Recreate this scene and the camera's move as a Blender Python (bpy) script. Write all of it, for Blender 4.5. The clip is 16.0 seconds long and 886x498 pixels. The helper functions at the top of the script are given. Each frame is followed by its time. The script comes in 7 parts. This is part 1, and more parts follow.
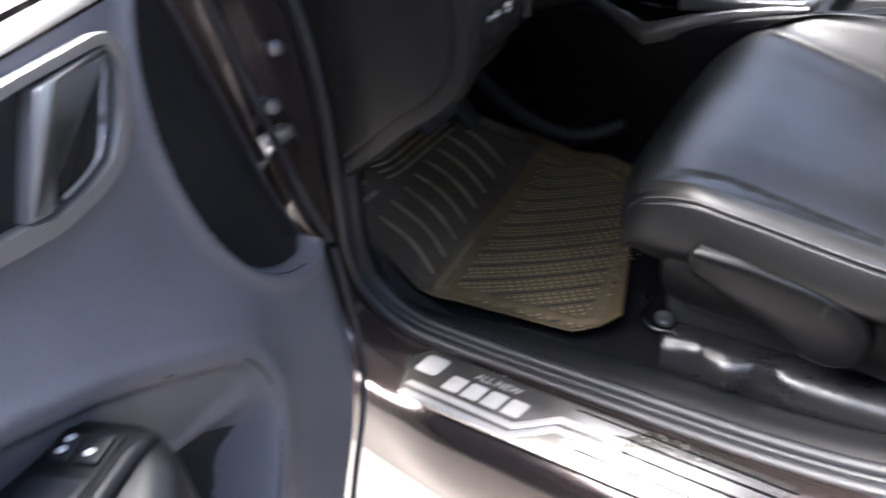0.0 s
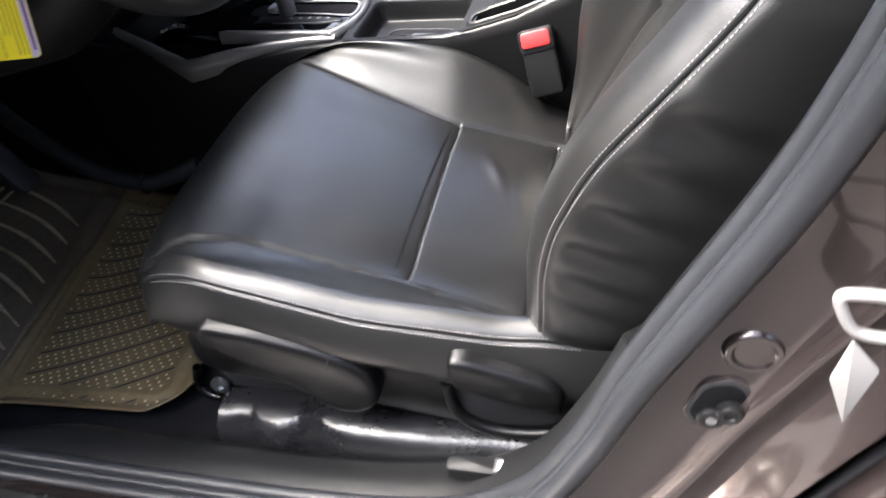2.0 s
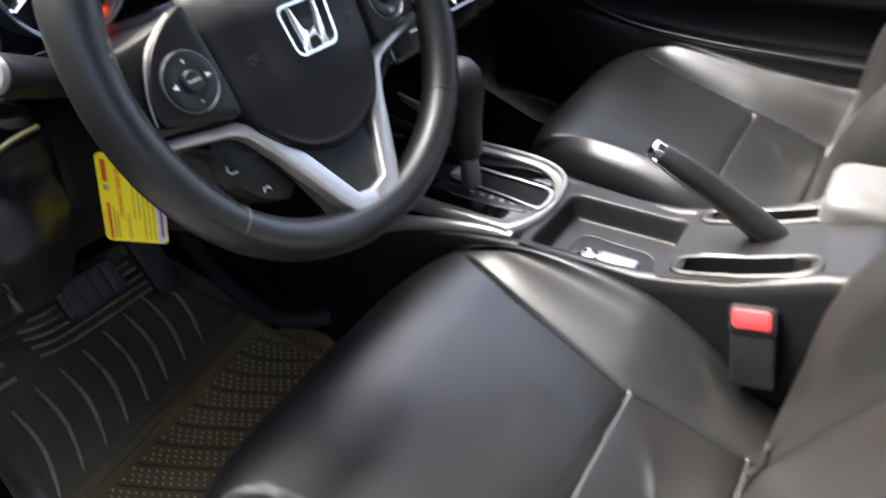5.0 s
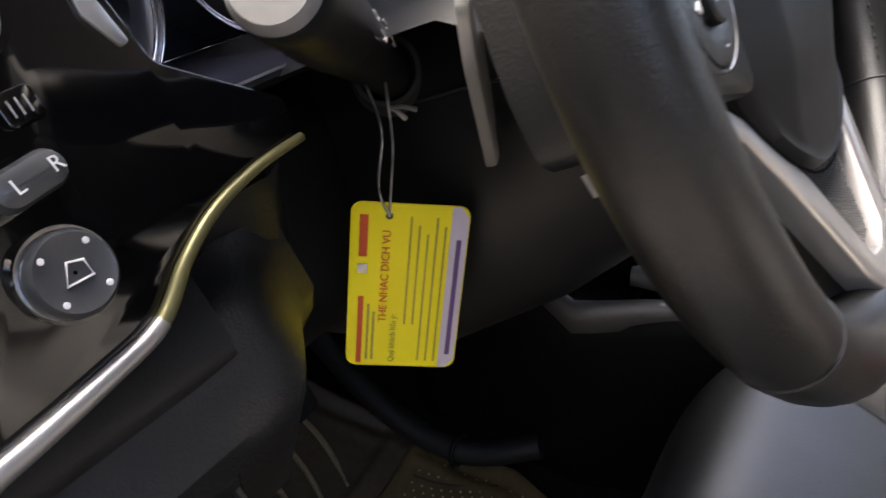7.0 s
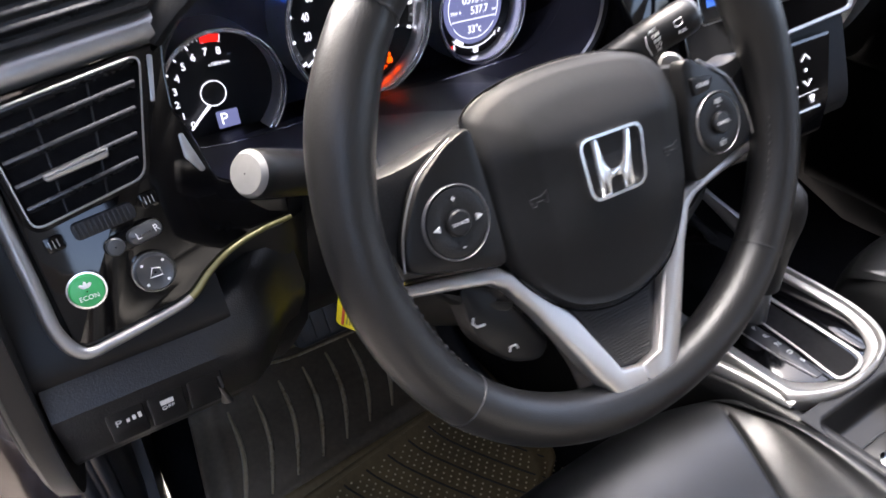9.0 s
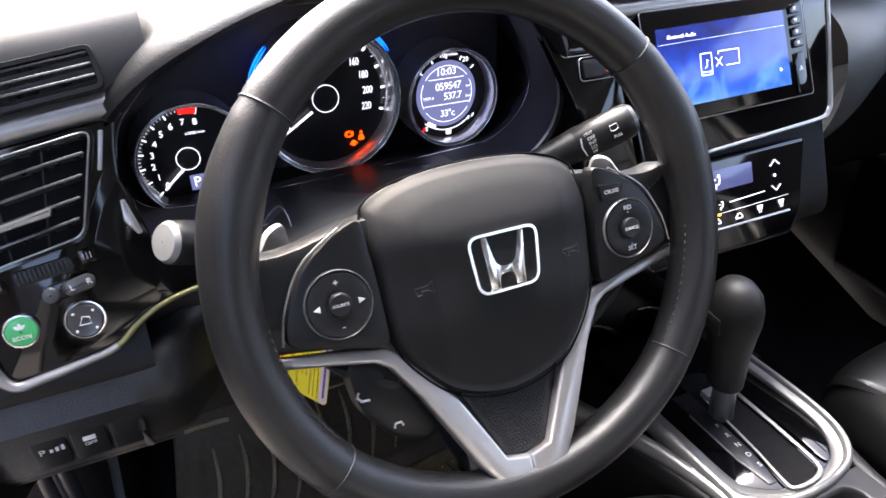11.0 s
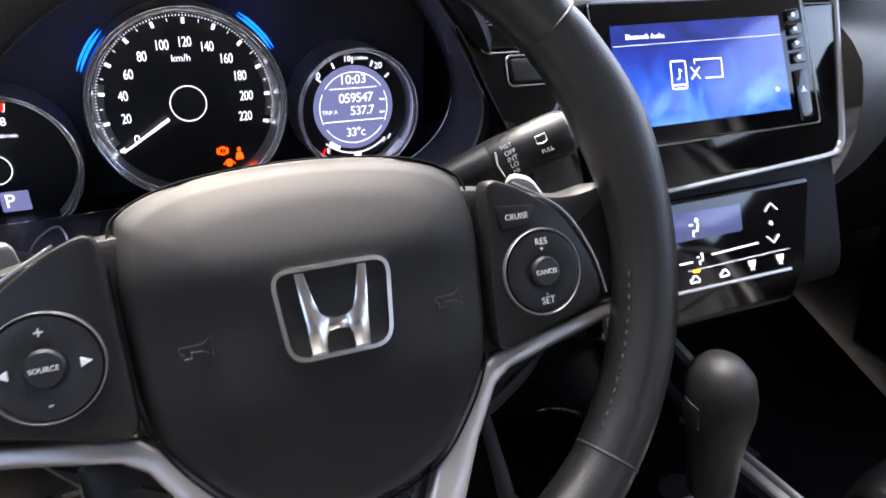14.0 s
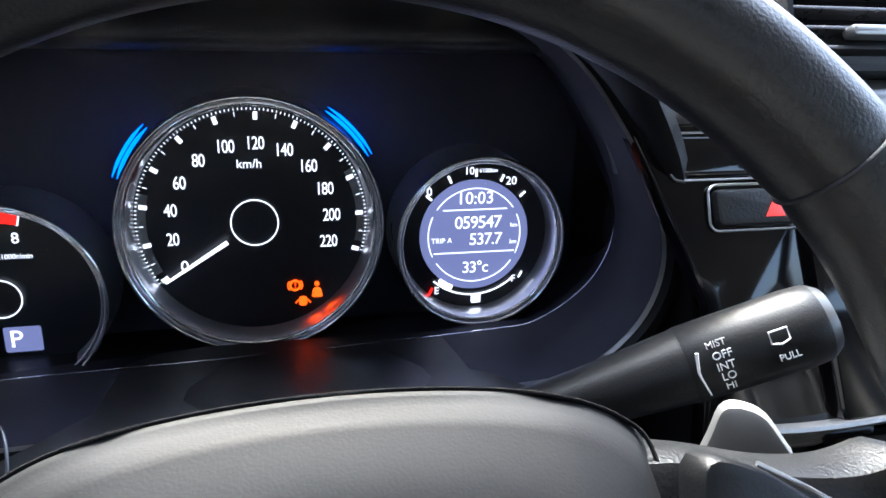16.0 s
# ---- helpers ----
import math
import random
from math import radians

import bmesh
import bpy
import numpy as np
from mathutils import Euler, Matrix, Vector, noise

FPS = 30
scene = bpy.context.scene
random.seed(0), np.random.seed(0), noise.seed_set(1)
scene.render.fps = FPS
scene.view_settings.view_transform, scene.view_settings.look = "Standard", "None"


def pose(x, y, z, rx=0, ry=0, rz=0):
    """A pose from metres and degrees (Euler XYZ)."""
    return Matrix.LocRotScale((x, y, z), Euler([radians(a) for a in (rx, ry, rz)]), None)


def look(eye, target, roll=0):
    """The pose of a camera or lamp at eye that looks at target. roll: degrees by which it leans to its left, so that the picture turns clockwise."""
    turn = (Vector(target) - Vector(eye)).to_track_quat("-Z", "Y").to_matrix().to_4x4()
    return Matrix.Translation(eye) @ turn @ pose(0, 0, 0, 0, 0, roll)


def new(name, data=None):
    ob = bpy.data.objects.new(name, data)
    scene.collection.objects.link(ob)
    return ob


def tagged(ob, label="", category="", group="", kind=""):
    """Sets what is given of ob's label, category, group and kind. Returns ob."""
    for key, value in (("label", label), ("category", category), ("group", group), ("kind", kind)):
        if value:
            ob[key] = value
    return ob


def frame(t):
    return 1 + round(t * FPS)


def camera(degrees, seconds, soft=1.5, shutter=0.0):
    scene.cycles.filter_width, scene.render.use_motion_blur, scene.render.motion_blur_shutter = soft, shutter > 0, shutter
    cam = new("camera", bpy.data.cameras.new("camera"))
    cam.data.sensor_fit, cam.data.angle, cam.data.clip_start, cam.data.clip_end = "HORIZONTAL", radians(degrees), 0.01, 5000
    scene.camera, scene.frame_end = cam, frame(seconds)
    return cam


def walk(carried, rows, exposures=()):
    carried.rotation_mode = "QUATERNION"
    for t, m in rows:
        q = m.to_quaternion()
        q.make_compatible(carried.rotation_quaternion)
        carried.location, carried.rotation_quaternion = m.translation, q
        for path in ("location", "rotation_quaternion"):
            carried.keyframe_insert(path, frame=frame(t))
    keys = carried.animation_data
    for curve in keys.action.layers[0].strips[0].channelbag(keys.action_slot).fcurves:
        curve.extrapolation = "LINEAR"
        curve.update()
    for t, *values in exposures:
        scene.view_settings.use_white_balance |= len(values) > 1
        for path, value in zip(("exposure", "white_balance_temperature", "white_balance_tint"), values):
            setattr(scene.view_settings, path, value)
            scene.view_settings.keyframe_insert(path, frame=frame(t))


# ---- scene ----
cam = camera(63.6, 16.0, shutter=0.5)
PATH = [
    (0, (-0.788, 0.142, 0.972), (0.363, 1.295, -0.188), -14.8),
    (0.5, (-0.743, 0.09, 0.979), (0.578, 0.979, -0.23), -14.0),
    (1, (-0.719, 0.044, 0.974), (0.694, 0.729, -0.263), -12.6),
    (1.5, (-0.697, 0.004, 0.978), (0.747, 0.561, -0.289), -11.1),
    (2, (-0.618, -0.032, 0.971), (0.805, 0.482, -0.337), -10.2),
    (2.5, (-0.546, -0.037, 0.971), (0.835, 0.479, -0.38), -10.0),
    (3, (-0.504, -0.037, 0.977), (0.862, 0.48, -0.39), -9.9),
    (3.5, (-0.456, -0.03, 0.983), (0.91, 0.498, -0.379), -9.6),
    (4, (-0.427, -0.006, 0.996), (0.954, 0.596, -0.32), -8.3),
    (4.5, (-0.408, 0.014, 1.022), (0.969, 0.766, -0.218), -5.8),
    (5, (-0.372, 0.04, 1.043), (0.96, 0.992, -0.106), -4.3),
    (5.2, (-0.362, 0.07, 1.035), (0.975, 1.066, -0.07), -4.1),
    (7.3, (-0.309, 0.377, 0.914), (1.124, 1.412, -0.022), -7.0),
    (7.5, (-0.311, 0.374, 0.917), (1.089, 1.44, -0.035), -7.0),
    (8, (-0.323, 0.329, 0.951), (0.895, 1.513, -0.104), -5.3),
    (8.5, (-0.304, 0.235, 1.016), (0.728, 1.546, -0.087), -4.0),
    (9, (-0.277, 0.155, 1.074), (0.605, 1.565, -0.037), -2.6),
    (9.5, (-0.257, 0.089, 1.11), (0.527, 1.587, 0.041), -2.1),
    (12, (-0.152, 0.094, 1.089), (0.617, 1.671, 0.13), -0.2),
    (12.5, (-0.131, 0.104, 1.065), (0.647, 1.693, 0.133), -0.1),
    (13, (-0.112, 0.111, 1.054), (0.681, 1.716, 0.163), -0.0),
    (13.5, (-0.089, 0.14, 1.03), (0.698, 1.769, 0.178), 0.2),
    (14, (-0.063, 0.167, 1.022), (0.693, 1.83, 0.208), 0.8),
    (14.5, (-0.045, 0.213, 1.016), (0.646, 1.935, 0.27), 1.4),
    (15, (-0.039, 0.271, 1.015), (0.543, 2.055, 0.324), 1.3),
    (15.5, (-0.022, 0.306, 1.015), (0.463, 2.137, 0.374), 1.4),
    (16, (-0.01, 0.317, 1.012), (0.437, 2.17, 0.405), 1.2),
]
walk(cam, [(t, look(eye, target, roll)) for t, eye, target, roll in PATH], [(0, 4.02, 6250, 9), (2.5, 3.97, 6400, 8), (3.5, 3.95, 6450, 8), (4.5, 3.90, 6450, 7), (5, 3.96, 6450, 7), (7.5, 3.95, 7200, 10), (8.5, 3.93, 6900, 10), (9.5, 4.08, 6500, 10), (12.5, 3.98, 6600, 11), (14, 4.02, 6600, 9), (16, 4.00, 5950, 2)])

# ---------- light ----------
world = bpy.data.worlds.new("sky")
scene.world = world
world.use_nodes = True
wn = world.node_tree
sky = wn.nodes.new("ShaderNodeTexSky")
sky.sky_type, sky.sun_disc = "NISHITA", False
sky.sun_elevation, sky.sun_rotation = radians(55), radians(-2)
sky.air_density, sky.dust_density, sky.ozone_density = 0.7, 7.0, 0.4
wn.links.new(sky.outputs[0], wn.nodes["Background"].inputs[0])
wn.nodes["Background"].inputs[1].default_value = 0.15
sun_data = bpy.data.lights.new("sun", "SUN")
sun_data.energy, sun_data.angle, sun_data.color = 1.25, radians(60), (0.975, 0.985, 1.0)
sun = new("sun", sun_data)
sun.matrix_world = look((0.3 - 0.1, 0.2 + 2.75, 0.4 + 4.0), (0.3, 0.2, 0.4))


# ---------- materials ----------
def material(name, color, rough=0.5, metal=0.0, var=0.12, var_scale=14.0, grain=0.0, grain_scale=900.0,
             cells=False, wave=0.0, wave_scale=30.0, coat=0.0, rough_var=0.08, emit=None, power=0.0, spec=0.5, trans=0.0):
    """A procedural surface in object metres: colour mottled at two scales, roughness wear, fine relief."""
    m = bpy.data.materials.new(name)
    m.use_nodes = True
    t = m.node_tree
    b = t.nodes["Principled BSDF"]
    geo = t.nodes.new("ShaderNodeNewGeometry")

    def noise_node(scale, detail):
        n = t.nodes.new("ShaderNodeTexNoise")
        n.inputs["Scale"].default_value, n.inputs["Detail"].default_value = scale, detail
        t.links.new(geo.outputs["Position"], n.inputs["Vector"])
        return n
    broad, fine = noise_node(var_scale, 4), noise_node(var_scale * 14, 3)
    mix = t.nodes.new("ShaderNodeMath")
    mix.operation = "MULTIPLY_ADD"
    mix.inputs[1].default_value, mix.inputs[2].default_value = 0.4, 0.0
    t.links.new(fine.outputs["Fac"], mix.inputs[0])
    add = t.nodes.new("ShaderNodeMath")
    add.operation = "MULTIPLY_ADD"
    add.inputs[1].default_value = 0.6
    t.links.new(broad.outputs["Fac"], add.inputs[0])
    t.links.new(mix.outputs[0], add.inputs[2])
    ramp = t.nodes.new("ShaderNodeValToRGB")
    ramp.color_ramp.elements[0].position, ramp.color_ramp.elements[1].position = 0.3, 0.7
    ramp.color_ramp.elements[0].color = (*[c * (1 - var) for c in color], 1)
    ramp.color_ramp.elements[1].color = (*[min(1, c * (1 + var)) for c in color], 1)
    t.links.new(add.outputs[0], ramp.inputs[0])
    t.links.new(ramp.outputs[0], b.inputs["Base Color"])
    rr = t.nodes.new("ShaderNodeMapRange")
    rr.inputs["To Min"].default_value, rr.inputs["To Max"].default_value = max(0.02, rough - rough_var), min(1, rough + rough_var)
    t.links.new(add.outputs[0], rr.inputs["Value"])
    t.links.new(rr.outputs[0], b.inputs["Roughness"])
    b.inputs["Metallic"].default_value = metal
    b.inputs["Specular IOR Level"].default_value = spec
    b.inputs["Coat Weight"].default_value = coat
    b.inputs["Coat Roughness"].default_value = 0.06
    b.inputs["Transmission Weight"].default_value = trans
    last = None
    if grain:
        if cells:
            g = t.nodes.new("ShaderNodeTexVoronoi")
            g.inputs["Scale"].default_value = grain_scale
            t.links.new(geo.outputs["Position"], g.inputs["Vector"])
            out = g.outputs["Distance"]
        else:
            out = noise_node(grain_scale, 2).outputs["Fac"]
        bump = t.nodes.new("ShaderNodeBump")
        bump.inputs["Strength"].default_value, bump.inputs["Distance"].default_value = grain, 0.0006
        t.links.new(out, bump.inputs["Height"])
        last = bump
    if wave:
        bump = t.nodes.new("ShaderNodeBump")
        bump.inputs["Strength"].default_value, bump.inputs["Distance"].default_value = wave, 0.004
        t.links.new(noise_node(wave_scale, 3).outputs["Fac"], bump.inputs["Height"])
        if last:
            t.links.new(last.outputs[0], bump.inputs["Normal"])
        last = bump
    if last:
        t.links.new(last.outputs[0], b.inputs["Normal"])
    if emit:
        b.inputs["Emission Color"].default_value = (*emit, 1)
        b.inputs["Emission Strength"].default_value = power
    return m


LEATHER = material("black_leather", (0.0085, 0.0087, 0.0088), 0.36, grain=0.15, grain_scale=1100, cells=True, wave=0.13, wave_scale=24, rough_var=0.10, spec=0.62)
KNOB_LEATHER = material("matt_knob_leather", (0.013, 0.013, 0.0135), 0.50, grain=0.2, grain_scale=1300, spec=0.28)
SATIN_GREY = material("satin_grey_trim", (0.35, 0.345, 0.34), 0.36, metal=0.75, var=0.05)
EMBLEM = material("emblem_chrome", (0.92, 0.92, 0.93), 0.20, metal=1.0, var=0.02, rough_var=0.03)
RIM_LEATHER = material("wheel_leather", (0.010, 0.010, 0.0105), 0.36, grain=0.30, grain_scale=1000, rough_var=0.1, spec=0.52)
THREAD = material("grey_thread", (0.42, 0.40, 0.40), 0.7)
THREAD_DARK = material("dark_thread", (0.016, 0.016, 0.017), 0.7)
PLASTIC = material("black_plastic", (0.0095, 0.0097, 0.0104), 0.38, grain=0.16, grain_scale=1300, spec=0.25)
SEAT_PLASTIC = material("satin_seat_plastic", (0.0048, 0.0049, 0.0053), 0.31, grain=0.16, grain_scale=1300, spec=0.28)
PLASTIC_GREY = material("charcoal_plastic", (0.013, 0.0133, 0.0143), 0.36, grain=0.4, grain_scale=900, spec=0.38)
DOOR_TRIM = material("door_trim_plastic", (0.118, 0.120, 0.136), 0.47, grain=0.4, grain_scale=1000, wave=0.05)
HORN_PAD = material("smooth_horn_pad", (0.0165, 0.0168, 0.0175), 0.52, grain=0.10, grain_scale=1300, spec=0.18)
# SOFT made paler: light falling on the passenger dash, put into the colour
SOFT_LIT = material("soft_dash_lit", (0.048, 0.050, 0.049), 0.45, grain=0.22, grain_scale=1500, spec=0.34)
SOFT = material("soft_dash_plastic", (0.024, 0.0245, 0.026), 0.40, grain=0.22, grain_scale=1500, spec=0.34)
GLOSS = material("gloss_black", (0.0022, 0.0022, 0.0026), 0.07, var=0.3, rough_var=0.03, spec=0.48)
RUBBER = material("black_rubber", (0.020, 0.021, 0.024), 0.5, grain=0.2, grain_scale=1500)
SEAL = material("black_rubber_seal", (0.020, 0.0215, 0.025), 0.40, rough_var=0.1, spec=0.34)
CARPET = material("black_carpet", (0.011, 0.011, 0.012), 0.95, grain=1.0, grain_scale=1800, var=0.4, spec=0.04)
PAINT = material("brown_metallic_paint", (0.056, 0.044, 0.043), 0.23, metal=0.65, var=0.06, coat=0.7, rough_var=0.03)
SILVER = material("satin_silver", (0.52, 0.505, 0.49), 0.34, metal=0.75, var=0.04, grain=0.05, grain_scale=3000)
SILVER_DARK = material("smoked_silver", (0.40, 0.395, 0.39), 0.33, metal=0.8, var=0.05)
CHROME = material("chrome", (0.85, 0.85, 0.86), 0.07, metal=1.0, var=0.02, rough_var=0.03)
STEEL = material("brushed_steel_plate", (0.62, 0.60, 0.57), 0.26, metal=1.0, var=0.05, rough_var=0.06, wave=0.06, wave_scale=40)
CLEAR = material("clear_lens", (0.98, 0.98, 1.0), 0.02, var=0.0, rough_var=0.0, trans=1.0, spec=0.10)
CLEAR.node_tree.nodes["Principled BSDF"].inputs["IOR"].default_value = 1.10
PADDLE = material("pale_satin_paddle", (0.36, 0.355, 0.34), 0.42, metal=0.5, var=0.04)
PALE_METAL = material("etched_metal", (0.44, 0.43, 0.42), 0.45, metal=0.3)
BOLT = material("zinc_bolt", (0.30, 0.31, 0.32), 0.35, metal=0.9)
MAT_AMBER = material("smoky_amber_rubber", (0.150, 0.112, 0.056), 0.40, var=0.35, var_scale=9, grain=0.3, grain_scale=500, rough_var=0.12)
# darker than the flat of the mat
MAT_SLOPE = material("dark_slope_rubber", (0.100, 0.080, 0.056), 0.42, var=0.4, var_scale=10, grain=0.3, grain_scale=500, rough_var=0.12)
MAT_RIB = material("worn_rubber_rib", (0.36, 0.30, 0.20), 0.28, var=0.3, var_scale=20)
MAT_DOT = material("pale_rubber_stud", (0.62, 0.54, 0.37), 0.35, var=0.3, var_scale=40)
CONCRETE = material("worn_concrete", (0.115, 0.108, 0.103), 0.8, var=0.2, var_scale=5, grain=0.6, grain_scale=300)
RED = material("red_button", (0.62, 0.045, 0.05), 0.35, var=0.1)
YELLOW = material("yellow_card", (0.93, 0.80, 0.005), 0.55, var=0.03)
LILAC = material("lilac_card_band", (0.62, 0.55, 0.66), 0.55, var=0.03)
PRINT_RED = material("red_print", (0.62, 0.08, 0.02), 0.6)
PRINT_DARK = material("dark_print", (0.40, 0.33, 0.05), 0.6)
WHITE_PRINT = material("white_print", (0.75, 0.75, 0.75), 0.5, var=0.04)
WHITE_PLASTIC = material("white_plastic", (0.27, 0.265, 0.26), 0.4, var=0.05)
GREEN = material("green_button", (0.03, 0.22, 0.08), 0.25, var=0.2, emit=(0.05, 0.35, 0.12), power=0.03)
GREY_KNOB = material("grey_knob", (0.05, 0.052, 0.055), 0.3)
KNOB_END = material("grey_stalk_cap", (0.19, 0.19, 0.19), 0.4)
ARM_LEATHER = material("grey_leather", (0.060, 0.060, 0.060), 0.42, grain=0.2, grain_scale=1000)
HOOD_BLACK = material("matt_hood_black", (0.050, 0.050, 0.070), 0.55, grain=0.1, spec=0.25)
SLAT = material("satin_slat", (0.030, 0.030, 0.032), 0.28, coat=0.2)
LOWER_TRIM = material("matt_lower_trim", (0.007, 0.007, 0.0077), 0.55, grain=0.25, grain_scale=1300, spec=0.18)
BEZEL = material("grey_bezel", (0.82, 0.82, 0.87), 0.30, metal=0.9, var=0.05)
# dark surface of the added walls that hold back light
SHADE_WALL = material("dark_shade_wall", (0.05, 0.05, 0.05), 0.85, var=0.2, var_scale=3, grain=0.5, grain_scale=150)
INLAY = material("smoked_steel_inlay", (0.120, 0.116, 0.112), 0.30, metal=0.8, var=0.08, wave=0.05, wave_scale=40)
DIAL = material("black_dial", (0.008, 0.008, 0.010), 0.35, var=0.2)
DIAL_WHITE = material("lit_white_marks", (0.8, 0.8, 0.85), 0.5, emit=(0.85, 0.86, 1.0), power=0.14)
DIAL_RED = material("lit_red_marks", (0.5, 0.010, 0.008), 0.5, emit=(1.0, 0.012, 0.008), power=0.12)
DIAL_AMBER = material("lit_amber_lamp", (0.8, 0.2, 0.02), 0.5, emit=(1.0, 0.060, 0.001), power=0.24)
DIAL_BLUE = material("lit_blue_arc", (0.02, 0.2, 0.8), 0.4, emit=(0.002, 0.11, 1.0), power=0.30)
LCD = material("lcd_lilac", (0.07, 0.07, 0.12), 0.3, var=0.05, emit=(0.22, 0.24, 0.50), power=0.062)
CLIMATE_LCD = material("climate_lcd", (0.03, 0.03, 0.06), 0.2, emit=(0.05, 0.06, 0.16), power=0.11)
AMBER_TRIM = material("olive_tinted_trim", (0.17, 0.16, 0.075), 0.35, metal=0.6)


# ---------- mesh tools ----------
def soft_step(a, b, x):
    t = min(1, max(0, (x - a) / (b - a)))
    return t * t * (3 - 2 * t)


def curve(x, xs, ys, w=0.018):
    """A table read smoothly, without kinks."""
    q = np.linspace(-1.8, 1.8, 15)
    k = np.exp(-q * q)
    return float((np.interp(x + q * w, xs, ys) * k).sum() / k.sum())


def V(*a):
    return np.array(a, float)


def finish(name, verts, faces, mat, parent=None, label="", smooth=40):
    me = bpy.data.meshes.new(name)
    me.from_pydata([tuple(map(float, v)) for v in verts], [], [tuple(map(int, f)) for f in faces])
    bm = bmesh.new()
    bm.from_mesh(me)
    bmesh.ops.remove_doubles(bm, verts=bm.verts, dist=1e-6)
    bmesh.ops.recalc_face_normals(bm, faces=bm.faces)
    bm.to_mesh(me)
    bm.free()
    return link(name, me, mat, parent, label, smooth)


def link(name, me, mat, parent=None, label="", smooth=40):
    if mat and not me.materials:
        me.materials.append(mat)
    if smooth:
        me.shade_smooth()
        me.set_sharp_from_angle(angle=radians(smooth))
    ob = new(name, me)
    ob.parent = parent
    if label:
        ob["label"] = label
    return ob


def thing(name, label, category, group="", kind="", at=(0, 0, 0)):
    ob = new(name)
    ob.empty_display_size = 0.02
    ob.location = at
    return tagged(ob, label, category, group, kind)


def grid_faces(nv, nu, cu=False, cv=False):
    out = []
    for i in range(nv if cv else nv - 1):
        for j in range(nu if cu else nu - 1):
            a, b = i * nu + j, i * nu + (j + 1) % nu
            c, d = ((i + 1) % nv) * nu + (j + 1) % nu, ((i + 1) % nv) * nu + j
            out.append((a, b, c, d))
    return out


def loft(name, sections, mat, parent=None, label="", cap=True, closed=True, smooth=50, ring=False):
    """A skin over equal-length point loops."""
    P = np.array(sections, float)
    nv, nu = P.shape[:2]
    faces = grid_faces(nv, nu, cu=closed, cv=ring)
    if cap and closed and not ring:
        faces += [tuple(range(nu)), tuple((nv - 1) * nu + k for k in range(nu))]
    return finish(name, P.reshape(-1, 3), faces, mat, parent, label, smooth)


def smooth_line(pts, n=60, closed=False):
    """Catmull-Rom through the points."""
    P = np.array(pts, float)
    m = len(P)
    out = []
    spans = m if closed else m - 1
    for k in range(n):
        s = k * spans / (n if closed else n - 1)
        i = min(int(s), spans - 1)
        f = s - i
        idx = [(i + d) % m if closed else min(max(i + d, 0), m - 1) for d in (-1, 0, 1, 2)]
        a, b, c, d = P[idx]
        out.append(0.5 * (2 * b + (c - a) * f + (2 * a - 5 * b + 4 * c - d) * f * f + (3 * b - a - 3 * c + d) * f ** 3))
    return np.array(out)


def tube(name, pts, r, mat, parent=None, label="", seg=10, closed=False, flat=1.0, up=(0, 0, 1), smooth=60):
    """A round or flattened rod along a line; r may vary along it."""
    P = np.array(pts, float)
    n = len(P)
    R = np.full(n, r, float) if np.isscalar(r) else np.interp(np.linspace(0, 1, n), np.linspace(0, 1, len(r)), r)
    T = np.gradient(P, axis=0) if not closed else (np.roll(P, -1, 0) - np.roll(P, 1, 0))
    T /= np.linalg.norm(T, axis=1)[:, None] + 1e-12
    U = np.array(up, float)
    secs = []
    for p, t, rr in zip(P, T, R):
        a = np.cross(t, U)
        if np.linalg.norm(a) < 1e-4:
            a = np.cross(t, (1.0, 0.2, 0.1))
        a /= np.linalg.norm(a)
        b = np.cross(a, t)
        secs.append([p + rr * (math.cos(q) * a + flat * math.sin(q) * b) for q in np.linspace(0, 2 * math.pi, seg, endpoint=False)])
    return loft(name, secs, mat, parent, label, cap=not closed, ring=closed, smooth=smooth)


def rrect(w, h, r, n=5, cx=0.0, cy=0.0):
    out = []
    r = min(r, w / 2 - 1e-5, h / 2 - 1e-5)
    for k, (sx, sy) in enumerate(((1, 1), (-1, 1), (-1, -1), (1, -1))):
        for i in range(n + 1):
            q = math.pi / 2 * (k + i / n)
            out.append((cx + sx * (w / 2 - r) + r * math.cos(q), cy + sy * (h / 2 - r) + r * math.sin(q)))
    return out


def circle(r, n=40, cx=0.0, cy=0.0, ry=None):
    return [(cx + r * math.cos(q), cy + (ry or r) * math.sin(q)) for q in np.linspace(0, 2 * math.pi, n, endpoint=False)]


def rounded(poly, r, n=4):
    """The polygon with its corners rounded."""
    P = [np.array(p, float) for p in poly]
    out = []
    for i, p in enumerate(P):
        a, b = P[i - 1], P[(i + 1) % len(P)]
        u, v = a - p, b - p
        lu, lv = np.linalg.norm(u), np.linalg.norm(v)
        d = min(r, lu * 0.45, lv * 0.45)
        s, e = p + u / lu * d, p + v / lv * d
        for k in range(n + 1):
            f = k / n
            out.append(tuple((1 - f) ** 2 * s + 2 * f * (1 - f) * p + f * f * e))
    return out


def inset(poly, d):
    """The outline moved inwards by d, by its corner normals."""
    P = np.array(poly, float)
    area = 0.5 * np.sum(P[:, 0] * np.roll(P[:, 1], -1) - np.roll(P[:, 0], -1) * P[:, 1])
    s = 1.0 if area > 0 else -1.0
    e1, e2 = P - np.roll(P, 1, 0), np.roll(P, -1, 0) - P
    n1 = np.stack([-e1[:, 1], e1[:, 0]], 1) / (np.linalg.norm(e1, axis=1)[:, None] + 1e-12)
    n2 = np.stack([-e2[:, 1], e2[:, 0]], 1) / (np.linalg.norm(e2, axis=1)[:, None] + 1e-12)
    nn = n1 + n2
    nn /= np.linalg.norm(nn, axis=1)[:, None] + 1e-12
